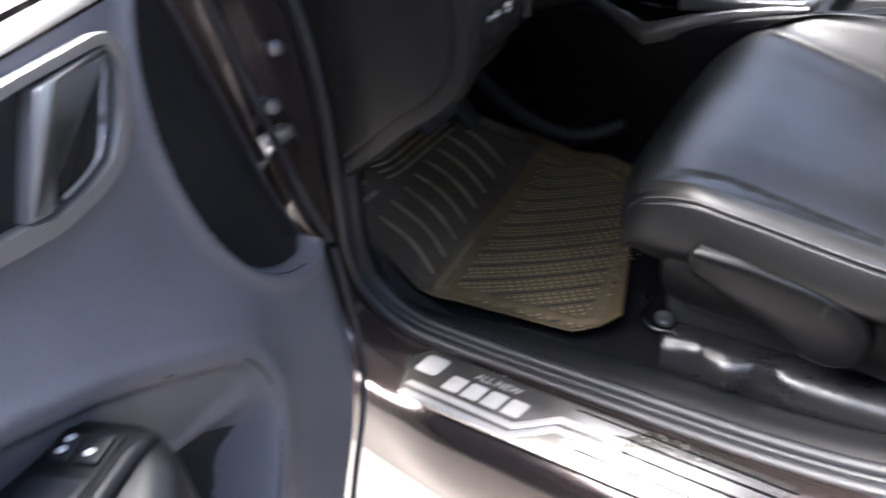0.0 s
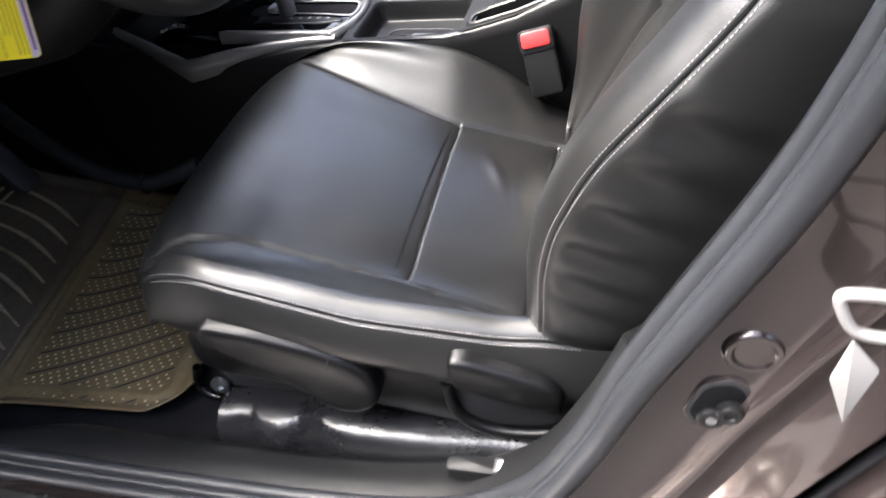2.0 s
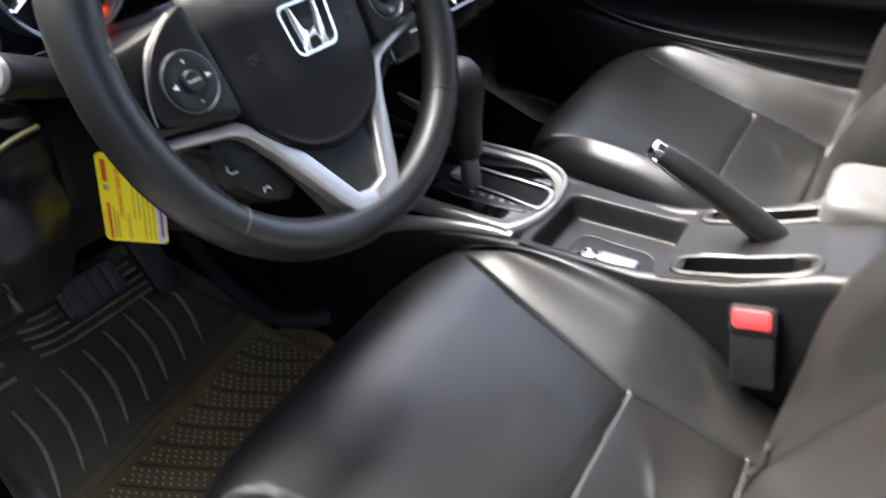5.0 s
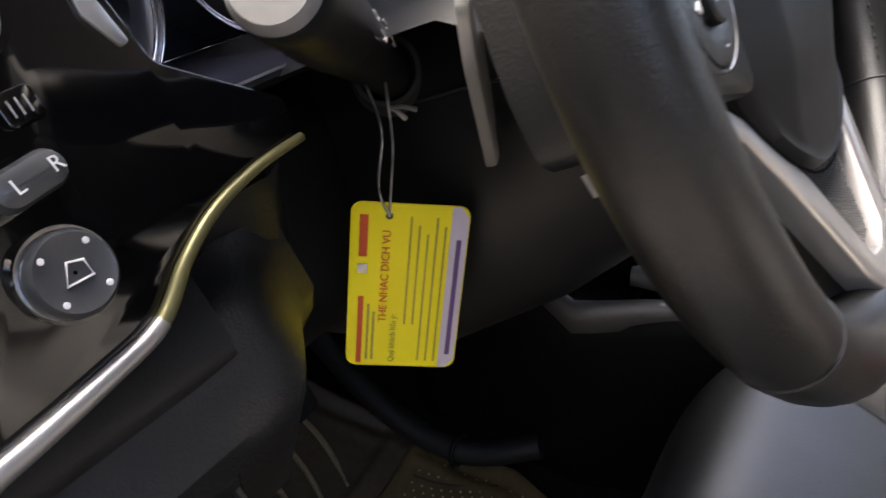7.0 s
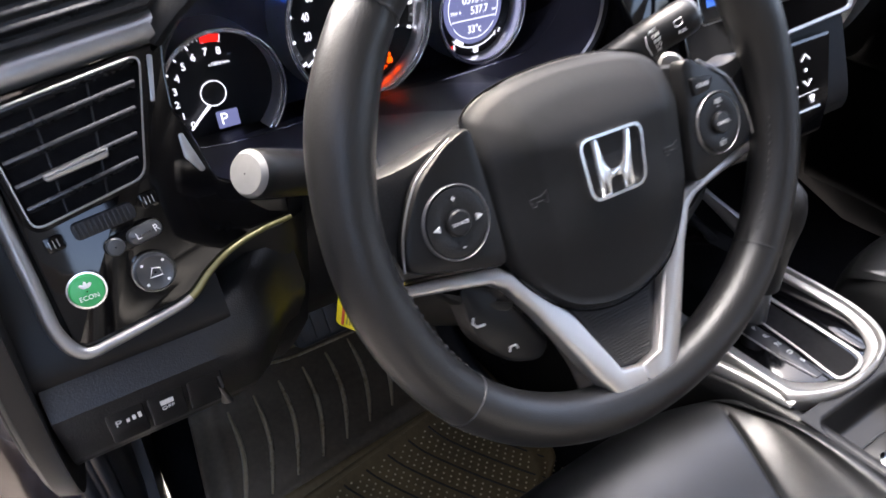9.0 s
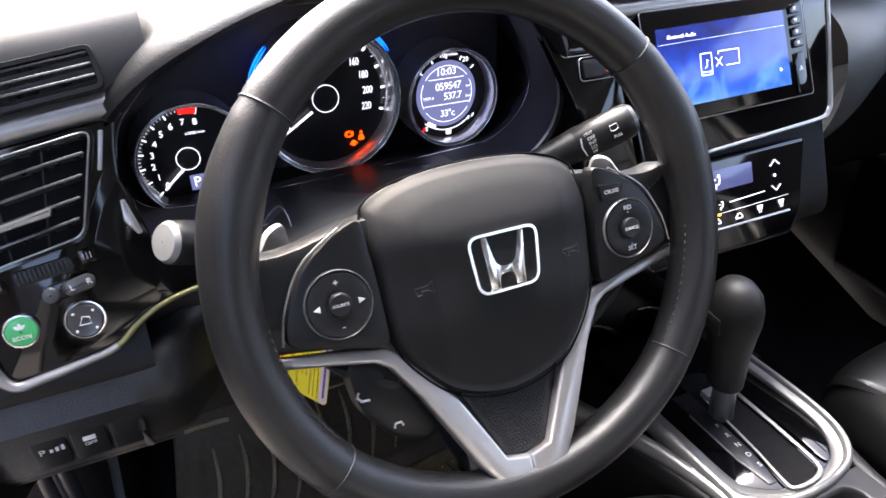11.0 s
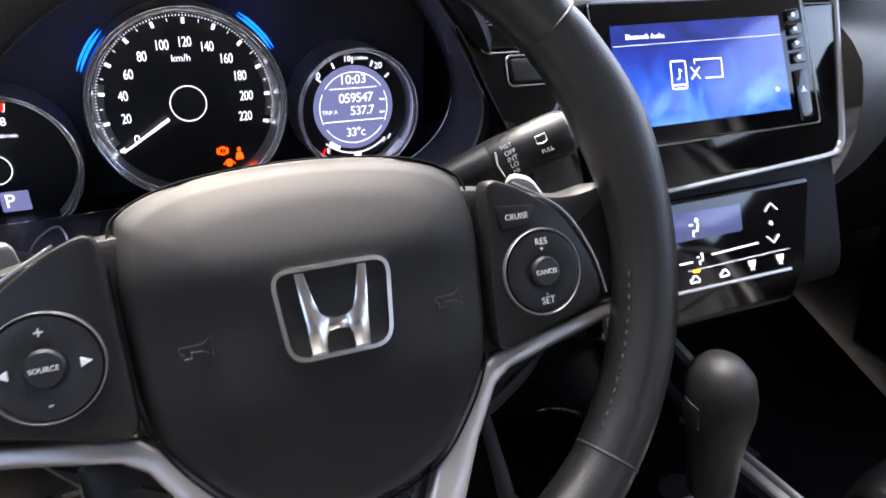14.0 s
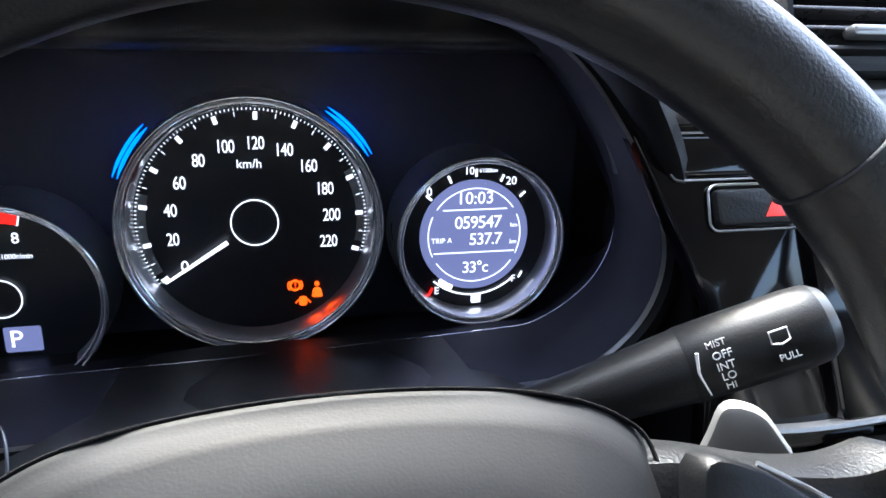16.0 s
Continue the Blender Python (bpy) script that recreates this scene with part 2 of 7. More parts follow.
    return P + s * d * nn / np.maximum(0.5, (nn * n1).sum(1))[:, None]


def place(M, pts2, z):
    return [M @ Vector((p[0], p[1], z)) for p in pts2]


def slab(name, poly, M, z0, z1, mat, parent=None, label="", bevel=0.0015, dome=0.0, smooth=35):
    """A plate over a flat outline in the plane M, from z0 up to z1, its upper edge rounded."""
    P = [tuple(p) for p in poly]
    b = min(bevel, abs(z1 - z0) * 0.9)
    s = 1 if z1 > z0 else -1
    secs = [place(M, P, z0), place(M, P, z1 - s * b), place(M, inset(P, b * 0.3), z1 - s * b * 0.3), place(M, inset(P, b), z1)]
    if dome:
        c = np.mean(np.array(P), axis=0)
        for f in (0.75, 0.5, 0.25):
            secs.append(place(M, c + (np.array(inset(P, b)) - c) * f, z1 + s * dome * (1 - f * f)))
    return loft(name, secs, mat, parent, label, smooth=smooth)


def frame_ring(name, outer, inner, M, z0, z1, mat, parent=None, label="", bevel=0.001, smooth=40):
    """A frame between two outlines with equal point counts."""
    O, I = np.array(outer, float), np.array(inner, float)
    b = bevel
    secs = [place(M, O, z0), place(M, O, z1 - b), place(M, O + (I - O) * 0.12, z1), place(M, O + (I - O) * 0.88, z1), place(M, I, z1 - b), place(M, I, z0)]
    return loft(name, secs, mat, parent, label, ring=True, smooth=smooth)


def lathe(name, profile, M, mat, parent=None, label="", seg=40, smooth=40):
    """A turned body: (radius, height) pairs about the z axis of M."""
    secs = [[M @ Vector((r * math.cos(q), r * math.sin(q), z)) for q in np.linspace(0, 2 * math.pi, seg, endpoint=False)] for r, z in profile]
    return loft(name, secs, mat, parent, label, smooth=smooth, cap=False)


def box(name, lo, hi, mat, parent=None, label="", bevel=0.004, M=None):
    lo, hi = V(*lo), V(*hi)
    c, s = (lo + hi) / 2, hi - lo
    bm = bmesh.new()
    bmesh.ops.create_cube(bm, size=1)
    bmesh.ops.scale(bm, vec=tuple(s), verts=bm.verts)
    bmesh.ops.bevel(bm, geom=bm.edges[:], offset=min(bevel, min(s) * 0.45), segments=2, affect="EDGES", profile=0.6)
    bmesh.ops.transform(bm, matrix=(M or Matrix()) @ Matrix.Translation(tuple(c)), verts=bm.verts)
    me = bpy.data.meshes.new(name)
    bm.to_mesh(me)
    bm.free()
    return link(name, me, mat, parent, label)


def letters(name, body, M, size, mat, parent=None, label="", depth=0.0003, align="CENTER", shear=0.0, spacing=1.0):
    """Raised or printed words in the plane M, as a mesh."""
    cu = bpy.data.curves.new(name, "FONT")
    cu.body, cu.size, cu.extrude, cu.align_x, cu.align_y, cu.shear, cu.resolution_u, cu.space_character = body, size, depth, align, "CENTER", shear, 3, spacing
    tmp = bpy.data.objects.new(name, cu)
    me = bpy.data.meshes.new_from_object(tmp)
    bpy.data.objects.remove(tmp)
    me.transform(M)
    me.materials.clear()
    return link(name, me, mat, parent, label, smooth=0)


def axes(origin, x, y):
    x, y = Vector(x).normalized(), Vector(y).normalized()
    z = x.cross(y).normalized()
    y = z.cross(x)
    return Matrix.Translation(origin) @ Matrix((x, y, z)).transposed().to_4x4()


def shift(x, y, z=0.0, turn=0.0):
    return pose(x, y, z, 0, 0, turn)


# ---------- ground and car body ----------
def ground_sheet():
    n = 24
    verts, faces = [(0, 0, 0)], []
    for r in (1, 3, 8, 25, 90, 400):
        verts += [(r * math.cos(q), r * math.sin(q), 0) for q in np.linspace(0, 2 * math.pi, n, endpoint=False)]
    faces += [(0, 1 + k, 1 + (k + 1) % n) for k in range(n)]
    for ring in range(5):
        a = 1 + ring * n
        faces += [(a + k, a + n + k, a + n + (k + 1) % n, a + (k + 1) % n) for k in range(n)]
    ob = finish("ground", verts, faces, CONCRETE)
    return tagged(ob, "grey worn concrete ground beside the parked car", "ground", kind="structure")


ground_sheet()

# unseen dark walls, added to hold back light from the left and behind
for wall_name, lo, hi in (("shade_wall_west", (-2.15, -4.2, 0), (-1.95, 7, 2.5)), ("shade_wall_south", (-1.95, -4.4, 0), (5.0, -4.2, 1.7))):
    wall = box(wall_name, lo, hi, SHADE_WALL)
    tagged(wall, "unseen dark grey wall added to hold back light round the car", "wall", kind="structure")

body = thing("car_body", "dark brown metallic car body with its driver doorway open", "car body", kind="structure")

# line of the door opening: (y, z), from the windscreen pillar round the sill and up the rear pillar
OPENING = smooth_line([(0.30, 1.27), (0.50, 1.12), (0.65, 0.95), (0.70, 0.83), (0.70, 0.75), (0.712, 0.66), (0.737, 0.55), (0.756, 0.47), (0.748, 0.405),
                       (0.70, 0.366), (0.60, 0.356), (0.40, 0.357), (0.25, 0.361), (0.15, 0.375), (0.085, 0.40), (0.034, 0.447), (-0.004, 0.52),
                       (-0.034, 0.60), (-0.060, 0.66), (-0.10, 0.75), (-0.126, 0.83), (-0.155, 0.95), (-0.18, 1.10), (-0.16, 1.25), (-0.05, 1.32), (0.12, 1.33)], 260, closed=True)


def opening_normals():
    t = np.roll(OPENING, -1, 0) - np.roll(OPENING, 1, 0)
    t /= np.linalg.norm(t, axis=1)[:, None]
    n = np.stack([-t[:, 1], t[:, 0]], 1)
    c = OPENING.mean(0)
    return np.where(((OPENING - c) * n).sum(1)[:, None] < 0, -n, n)


def aperture():
    """Painted flange round the doorway; shallow at the sill, broad and flat at the rear pillar."""
    N = opening_normals()
    def even(line):
        p = V(*line)
        return np.stack([np.interp(np.linspace(0, 1, 16), np.linspace(0, 1, len(p)), p[:, k]) for k in (0, 1)], 1)
    front = even(((-0.335, 0.010), (-0.36, 0.012), (-0.385, 0.010), (-0.405, 0.016), (-0.425, 0.014), (-0.440, 0.024), (-0.446, 0.06), (-0.446, 0.15)))
    sill = even(((-0.335, 0.004), (-0.350, -0.008), (-0.40, -0.010), (-0.436, -0.006), (-0.452, 0.006), (-0.462, 0.030), (-0.468, 0.075), (-0.455, 0.15)))
    # flat latch face, ridge, hollow, second ridge, then the shut gap of the rear door
    rear = V((-0.326, 0.008), (-0.328, 0.022), (-0.330, 0.038), (-0.3315, 0.056), (-0.3335, 0.0615), (-0.338, 0.0645), (-0.3425, 0.0675), (-0.3430, 0.0708), (-0.3405, 0.0745), (-0.338, 0.080), (-0.339, 0.090), (-0.350, 0.0975), (-0.362, 0.1020), (-0.368, 0.1065), (-0.363, 0.1115), (-0.33, 0.116))
    secs = []
    for (y, z), n in zip(OPENING, N):
        wf = min(1, max(0, (y - 0.56) / 0.16)) if z < 1.0 else 1.0
        wr = min(1, max(0, (0.20 - y) / 0.2)) if z < 1.1 else (1.0 if y < 0 else 0.0)
        wf, wr = wf * wf * (3 - 2 * wf), wr * wr * (3 - 2 * wr)
        sec = front * wf + rear * wr + sill * max(0, 1 - wf - wr)
        secs.append([(x, y + o * n[0], z + o * n[1]) for x, o in sec])
    ob = loft("door_aperture", secs, PAINT, body, cap=False, closed=False, ring=True, smooth=50, label="brown metallic painted flange")
    return ob


aperture()


def weatherstrip():
    N = opening_normals()
    for dx, off, r in ((-0.338, 0.003, 0.0092), (-0.327, 0.000, 0.0050), (-0.318, -0.002, 0.0080)):
        line = [(dx, y + off * n[0], z + off * n[1]) for (y, z), n in zip(OPENING, N)]
        tube("weatherstrip", line, r, SEAL, body, "double-lipped dark rubber door seal", seg=8, closed=True, up=(1, 0, 0))


weatherstrip()


def rear_door_edge():
    """Forward edge of the closed rear door behind the shut gap."""
    N = opening_normals()
    t = thing("rear_door", "brown metallic edge of the closed rear door", "door")
    secs = []
    for (y, z), n in zip(OPENING, N):
        if y < 0.06 and 0.40 < z < 1.15:
            secs.append([(x, y + o * n[0], z + o * n[1]) for x, o in ((-0.33, 0.132), (-0.362, 0.132), (-0.376, 0.136), (-0.386, 0.148), (-0.392, 0.18), (-0.398, 0.30))])
    loft("door_skin", secs, PAINT, t, cap=False, closed=False, smooth=50)
    loft("gap_seal", [[(-0.352 - 0.004 * math.cos(q), s[0][1] + 0.004 * math.sin(q), s[0][2]) for q in np.linspace(0, 6.28, 8, endpoint=False)] for s in secs], RUBBER, t, "black gap seal", smooth=60)


rear_door_edge()


def trim_inside():
    """Black plastic lining just inside the seal, turning down to the floor."""
    N = opening_normals()
    secs = []
    for (y, z), n in zip(OPENING, N):
        low = 1 if z < 0.47 else max(0, 1 - (z - 0.47) / 0.12)
        o = [(-0.318, 0.0), (-0.300, -0.004), (-0.275, 0.0), (-0.262, 0.012), (-0.256, 0.03), (-0.250, 0.07)]
        far = soft_step(0.55, 0.72, y) if z < 0.9 else 0.5
        secs.append([(-0.318 + (x + 0.318) * (1 if low else 0.6) * (1 - 0.55 * far), y + q * n[0] * (1 - 0.3 * far), z + q * n[1]) for x, q in o])
    loft("aperture_trim", secs, PLASTIC, body, "black plastic inner sill and pillar trim", cap=False, closed=False, ring=True)


trim_inside()
# joint in the sill cover
tube("trim_joint", [(-0.318, 0.180, 0.3635), (-0.295, 0.176, 0.367), (-0.272, 0.172, 0.3625), (-0.262, 0.170, 0.352)], 0.0009, RUBBER, body, seg=6)


def scuff_plate():
    t = thing("scuff_plate", "mirror-polished steel sill plate with black lettered corner", "sill plate", at=(-0.4, 0.3, 0.37))
    t.location = (0, 0, 0)
    M = axes((-0.402, 0.33, 0.3705), (0, -1, 0), (1, 0, 0.0))
    outline = rounded([(-0.325, 0.018), (-0.300, 0.040), (0.20, 0.040), (0.24, 0.030), (0.24, -0.030), (-0.290, -0.038)], 0.008)
    slab("plate", outline, M, 0, 0.0022, STEEL, t)
    dark = rounded([(-0.315, 0.018), (-0.297, 0.0375), (-0.02, 0.0375), (-0.05, 0.010), (-0.12, 0.006), (-0.15, -0.034), (-0.290, -0.036)], 0.004)
    slab("dark_inlay", dark, M, 0.0020, 0.0028, INLAY, t, "smoked grey inlay", bevel=0.0003)
    letters("lettering", "ALL NEW", M @ shift(-0.194, 0.0245, 0.0029), 0.0140, PALE_METAL, t, shear=0.25, depth=0.0003)
    # emblem and model word as plain bars
    slab("emblem", rounded([(-0.300, 0.002), (-0.294, 0.030), (-0.262, 0.030), (-0.268, 0.002)], 0.006), M, 0.0024, 0.0034, PALE_METAL, t, bevel=0.0003)
    for k in range(4):
        x = -0.252 + 0.027 * k
        slab("word_bar", rounded([(x, -0.008), (x + 0.005, 0.014), (x + 0.027, 0.014), (x + 0.022, -0.008)], 0.003), M, 0.0024, 0.0034, PALE_METAL, t, bevel=0.0003)
    # two bright bands under the word that step up and run on to the rear
    for y in (-0.018, -0.031):
        slab("bright_band", [(-0.295, y - 0.004), (-0.292, y + 0.004), (-0.150, y + 0.004), (-0.108, y + 0.034), (-0.035, y + 0.036), (-0.038, y + 0.028), (-0.104, y + 0.026), (-0.146, y - 0.004)], M, 0.0026, 0.0033, PALE_METAL, t, "bright stepped band", bevel=0.0003)
    for k, (x0, x1, y) in enumerate(((-0.10, 0.19, 0.030), (-0.05, 0.20, 0.018), (-0.06, 0.20, 0.002), (-0.08, 0.20, -0.016))):
        slab("groove_stripe", rounded([(x0, y), (x0 + 0.006, y + 0.0028), (x1, y + 0.0028), (x1 - 0.006, y)], 0.001), M, 0.0020, 0.0030, GLOSS, t, "black pinstripe", bevel=0.0002)
    return t


scuff_plate()


def pillar_fittings():
    """Striker, blanking plug and rear door edge on the rear door pillar."""
    t = thing("door_striker", "black door striker and latch bracket bolted to the pillar", "striker")
    M = axes((-0.3300, -0.086, 0.594), (0, -1, 0), (0, 0, 1))
    out = rounded([(-0.019, -0.013), (-0.009, 0.018), (0.010, 0.024), (0.020, 0.012), (0.012, -0.020), (-0.010, -0.026)], 0.009, 6)
    lip = [(x * 1.07, y * 1.06) for x, y in out]
    slab("socket_lip", lip, M, -0.004, 0.0030, PAINT, t, "painted raised lip", bevel=0.0018)
    slab("socket", out, M, -0.004, 0.0036, RUBBER, t, bevel=0.0012)
    slab("socket_well", [(x * 0.84, y * 0.84) for x, y in out], M, 0.0030, 0.0040, CARPET, t, "dark well", bevel=0.0003)
    for x, y, r, h in ((-0.002, -0.013, 0.0090, 0.0075), (0.008, -0.004, 0.0085, 0.0100)):
        lathe("boss", [(r, 0.0035), (r, h - 0.0015), (r * 0.85, h), (r * 0.5, h), (r * 0.45, h - 0.0015), (0.0005, h - 0.0015)], M @ shift(x, y), PLASTIC, t, "worn black boss", seg=20)
    lathe("bolt", [(0.0036, 0.0060), (0.0036, 0.0078), (0.0020, 0.0082), (0.0005, 0.0080)], M @ shift(-0.002, -0.013), BOLT, t, seg=12)
    p = thing("blanking_plug", "round painted blanking plug on the brown pillar", "plug")
    M = axes((-0.3300, -0.101, 0.640), (0, -1, 0), (0, 0, 1))
    lathe("cap", [(0.0185, -0.0030), (0.0170, 0.0012), (0.0150, 0.0030), (0.0125, 0.0030), (0.0105, 0.0012), (0.0005, 0.0010)], M, PAINT, p, seg=36)


pillar_fittings()


def hinge_bolts():
    t = thing("check_strap", "zinc door check strap and bolts on the front pillar", "door check")
    for p in ((-0.376, 0.703, 0.760), (-0.397, 0.712, 0.708)):
        M = axes(p, (1, 0, 0), (0, 0, 1)) @ pose(0, 0, 0, 0, 0, 15)
        lathe("bolt", [(0.0085, -0.004), (0.0085, 0.001), (0.0058, 0.002), (0.0058, 0.006), (0.003, 0.007), (0.0005, 0.007)], M, BOLT, t, seg=12)
    box("strap_bracket", (-0.430, 0.695, 0.676), (-0.395, 0.715, 0.690), BOLT, t, bevel=0.003)
    tube("strap_arm", [(-0.405, 0.704, 0.684), (-0.44, 0.69, 0.680), (-0.47, 0.675, 0.677)], 0.004, BOLT, t, flat=0.4)


hinge_bolts()


def shell():
    """Roof, far side, windscreen surround and tail that close the cabin."""
    xs = np.linspace(-0.34, 1.06, 15)
    roof = []
    for y in np.linspace(-1.6, 0.37, 9):
        roof.append([(x, y, 1.43 - 0.07 * ((x - 0.36) / 0.70) ** 2 - 0.05 * ((y + 0.5) / 1.0) ** 2) for x in xs])
    top = np.array(roof)
    finish("roof", np.vstack([top.reshape(-1, 3), (top + V(0, 0, 0.03)).reshape(-1, 3)]),
           grid_faces(9, 15) + [tuple(q + 135 for q in f) for f in grid_faces(9, 15)], material("grey_headliner", (0.35, 0.34, 0.33), 0.9), body, "pale grey headliner")
    box("rear_bulkhead", (-0.36, -1.66, 0.25), (1.08, -1.60, 0.98), PLASTIC, body)
    box("rear_seat_back", (-0.28, -1.05, 0.30), (1.0, -0.90, 0.95), LEATHER, body, bevel=0.04)
    box("far_side_panel", (1.06, -1.6, 0.25), (1.12, 1.24, 1.00), LOWER_TRIM, body, bevel=0.01)
    box("near_side_rear_panel", (-0.40, -1.6, 0.25), (-0.345, -0.24, 0.95), DOOR_TRIM, body, bevel=0.01)
    box("firewall", (-0.33, 1.18, 0.20), (1.06, 1.24, 0.98), PLASTIC, body)
    for x in (-0.37, 1.09):
        tube("screen_pillar", [(x, 1.15, 0.90), (x + (0.36 - x) * 0.04, 0.75, 1.12), (x + (0.36 - x) * 0.1, 0.34, 1.33)], 0.035, PLASTIC_GREY, body, flat=0.6)
    box("far_pillar", (1.06, -0.38, 0.9), (1.11, -0.23, 1.36), PLASTIC_GREY, body, bevel=0.02)


shell()



def passenger_door():
    """Lower trim of the closed far door: pocket, armrest and a pale joint."""
    t = thing("passenger_door", "black plastic trim of the closed passenger door", "door")
    line = smooth_line([(1.058, 0.30), (1.020, 0.33), (1.000, 0.40), (0.996, 0.50), (1.006, 0.548), (1.040, 0.556), (1.046, 0.60), (1.020, 0.632), (0.985, 0.650), (0.982, 0.690), (1.010, 0.706), (1.046, 0.716), (1.052, 0.80), (1.056, 0.95)], 60)
    rows = []
    for y in np.linspace(-0.20, 0.86, 40):
        k = soft_step(0.88, 0.60, y)
        rows.append([(1.056 - (1.056 - x) * (0.25 + 0.75 * k), y, z + 0.05 * soft_step(0.3, 0.86, y)) for x, z in line])
    loft("trim_panel", rows, LOWER_TRIM, t, cap=False, closed=False, smooth=60)
    tube("pocket_lip", smooth_line([(0.996, -0.18, 0.545), (0.995, 0.20, 0.550), (1.000, 0.50, 0.570), (1.030, 0.70, 0.62)], 30), 0.004, PLASTIC_GREY, t, "rounded pocket lip", seg=8)


passenger_door()

floor_pts = []
for y in np.linspace(-1.6, 1.18, 60):
    rise = 0.0 if y < 0.75 else 0.42 * (y - 0.75)
    row = []
    for x in np.linspace(-0.27, 1.05, 50):
        tunnel = 0.16 * math.exp(-((x - 0.36) / 0.13) ** 4)
        row.append((x, y, 0.292 + rise + tunnel * (1 if y < 0.9 else 1)))
    floor_pts.append(row)
carpet = loft("floor", floor_pts, CARPET, None, cap=False, closed=False)
tagged(carpet, "black cut-pile carpet over the cabin floor and tunnel", "floor", kind="structure")


def kick_panel():
    t = thing("kick_panel", "black plastic kick panel beside the footwell", "kick panel", kind="structure")
    secs = []
    for y, z0, z1 in ((0.66, 0.33, 0.352), (0.72, 0.33, 0.375), (0.78, 0.33, 0.43), (0.86, 0.33, 0.60), (0.95, 0.33, 0.72), (1.18, 0.33, 0.8)):
        x = -0.285 + 0.10 * max(0, y - 0.72)
        secs.append([(x - 0.02, y, z0), (x, y, z0), (x, y, z1), (x - 0.02, y, z1)])
    loft("panel", secs, PLASTIC, t)


kick_panel()

# ---------- driver door, standing open ----------
DOOR_TURN = radians(69)
DOOR_D = V(-math.sin(DOOR_TURN), -math.cos(DOOR_TURN), 0)
DOOR_N = V(math.cos(DOOR_TURN), -math.sin(DOOR_TURN), 0)
DOOR_H = V(-0.42, 0.70, 0) + 0.04 * DOOR_N


def door_point(s, z, d=0.0):
    return DOOR_H + s * DOOR_D + d * DOOR_N + V(0, 0, z)


def driver_door():
    t = thing("driver_door", "charcoal plastic driver door, standing open", "door", kind="")
    edge = smooth_line([(0.085, 0.90), (0.075, 0.84), (0.062, 0.74), (0.048, 0.64), (0.034, 0.585), (0.042, 0.52), (0.054, 0.45), (0.085, 0.40), (0.15, 0.352), (0.19, 0.32)], 60)
    zs = np.linspace(0.32, 0.880, 250)
    front = np.interp(zs, edge[::-1, 1], edge[::-1, 0])
    bin_line = V((0.225, 0.619), (0.214, 0.603), (0.211, 0.586), (0.211, 0.559), (0.225, 0.532), (0.263, 0.49), (0.31, 0.45), (0.40, 0.40), (1.1, 0.38), (1.1, 0.80), (0.55, 0.785), (0.394, 0.734), (0.336, 0.702), (0.289, 0.669))
    bin_line = np.array(rounded(bin_line, 0.02))

    def bin_depth(s, z):
        """Signed distance into the bin's outline."""
        p, a, b = V(s, z), bin_line, np.roll(bin_line, -1, 0)
        e = b - a
        f = np.clip(((p - a) * e).sum(1) / (e * e).sum(1), 0, 1)
        d = np.linalg.norm(a + e * f[:, None] - p, axis=1).min()
        cross = ((a[:, 1] > z) != (b[:, 1] > z)) & (s < (b[:, 0] - a[:, 0]) * (z - a[:, 1]) / (b[:, 1] - a[:, 1] + 1e-12) + a[:, 0])
        return d if cross.sum() % 2 else -d
    def relief(s, z, f):
        """Height of the trim over the door's plane."""
        d = 0.012 * soft_step(0, 0.035, s - f) - 0.008
        # large round recess in the upper front corner with a crisp edge
        r = math.hypot((s - 0.048) / 0.142, (z - 0.757) / 0.168)
        d -= 0.018 * (1 - soft_step(0.960, 1.0, r))
        d += 0.005 * math.exp(-((r - 1.02) / 0.05) ** 2) * soft_step(0.98, 1.0, r)
        # swelling above the bin, and the bin's hollow
        q = bin_depth(s, z)
        if q < 0:
            return d + 0.018 * math.exp(-(q / 0.045) ** 2) + 0.003 * math.exp(-((q + 0.010) / 0.007) ** 2)
        return d + 0.018 - 0.014 * soft_step(0, 0.012, q) - 0.055 * soft_step(0.0, 0.10, q) - 0.10 * soft_step(0.575, 0.515, z) * soft_step(0, 0.03, q)
    rows = [[door_point(s, z, relief(s, z, f)) for s in f + (1.02 - f) * np.linspace(0, 1, 280) ** 1.4] for z, f in zip(zs, front)]
    # recess shade put into a darker sheet, and a black sheet in the bin
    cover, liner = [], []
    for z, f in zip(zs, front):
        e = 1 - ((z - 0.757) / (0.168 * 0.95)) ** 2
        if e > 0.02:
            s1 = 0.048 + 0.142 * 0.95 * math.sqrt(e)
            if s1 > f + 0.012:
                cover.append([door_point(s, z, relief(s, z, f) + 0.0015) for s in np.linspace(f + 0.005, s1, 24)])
        # the bin's lower hollow is covered in black
        if 0.40 < z < 0.545:
            s0 = 0.21
            while bin_depth(s0, z) < 0.013:
                s0 += 0.001
            liner.append([door_point(s, z, relief(s, z, f) + 0.0015) for s in np.linspace(s0, 0.62, 40)])
    loft("recess_shade", cover, PLASTIC_GREY, t, "recess face with its shade put into a darker colour", cap=False, closed=False, smooth=60)
    loft("bin_black_sheet", liner, RUBBER, t, "black sheet over the lower bin", cap=False, closed=False, smooth=60)
    loft("trim_panel", rows, DOOR_TRIM, t, cap=False, closed=False)
    # joints round the recess and the bin
    tube("panel_joint", [door_point(0.048 + 0.1405 * math.cos(q), 0.757 + 0.1665 * math.sin(q), 0.0015) for q in np.linspace(-1.32, 0.75, 50)], 0.0016, RUBBER, t, "dark joint", seg=6)
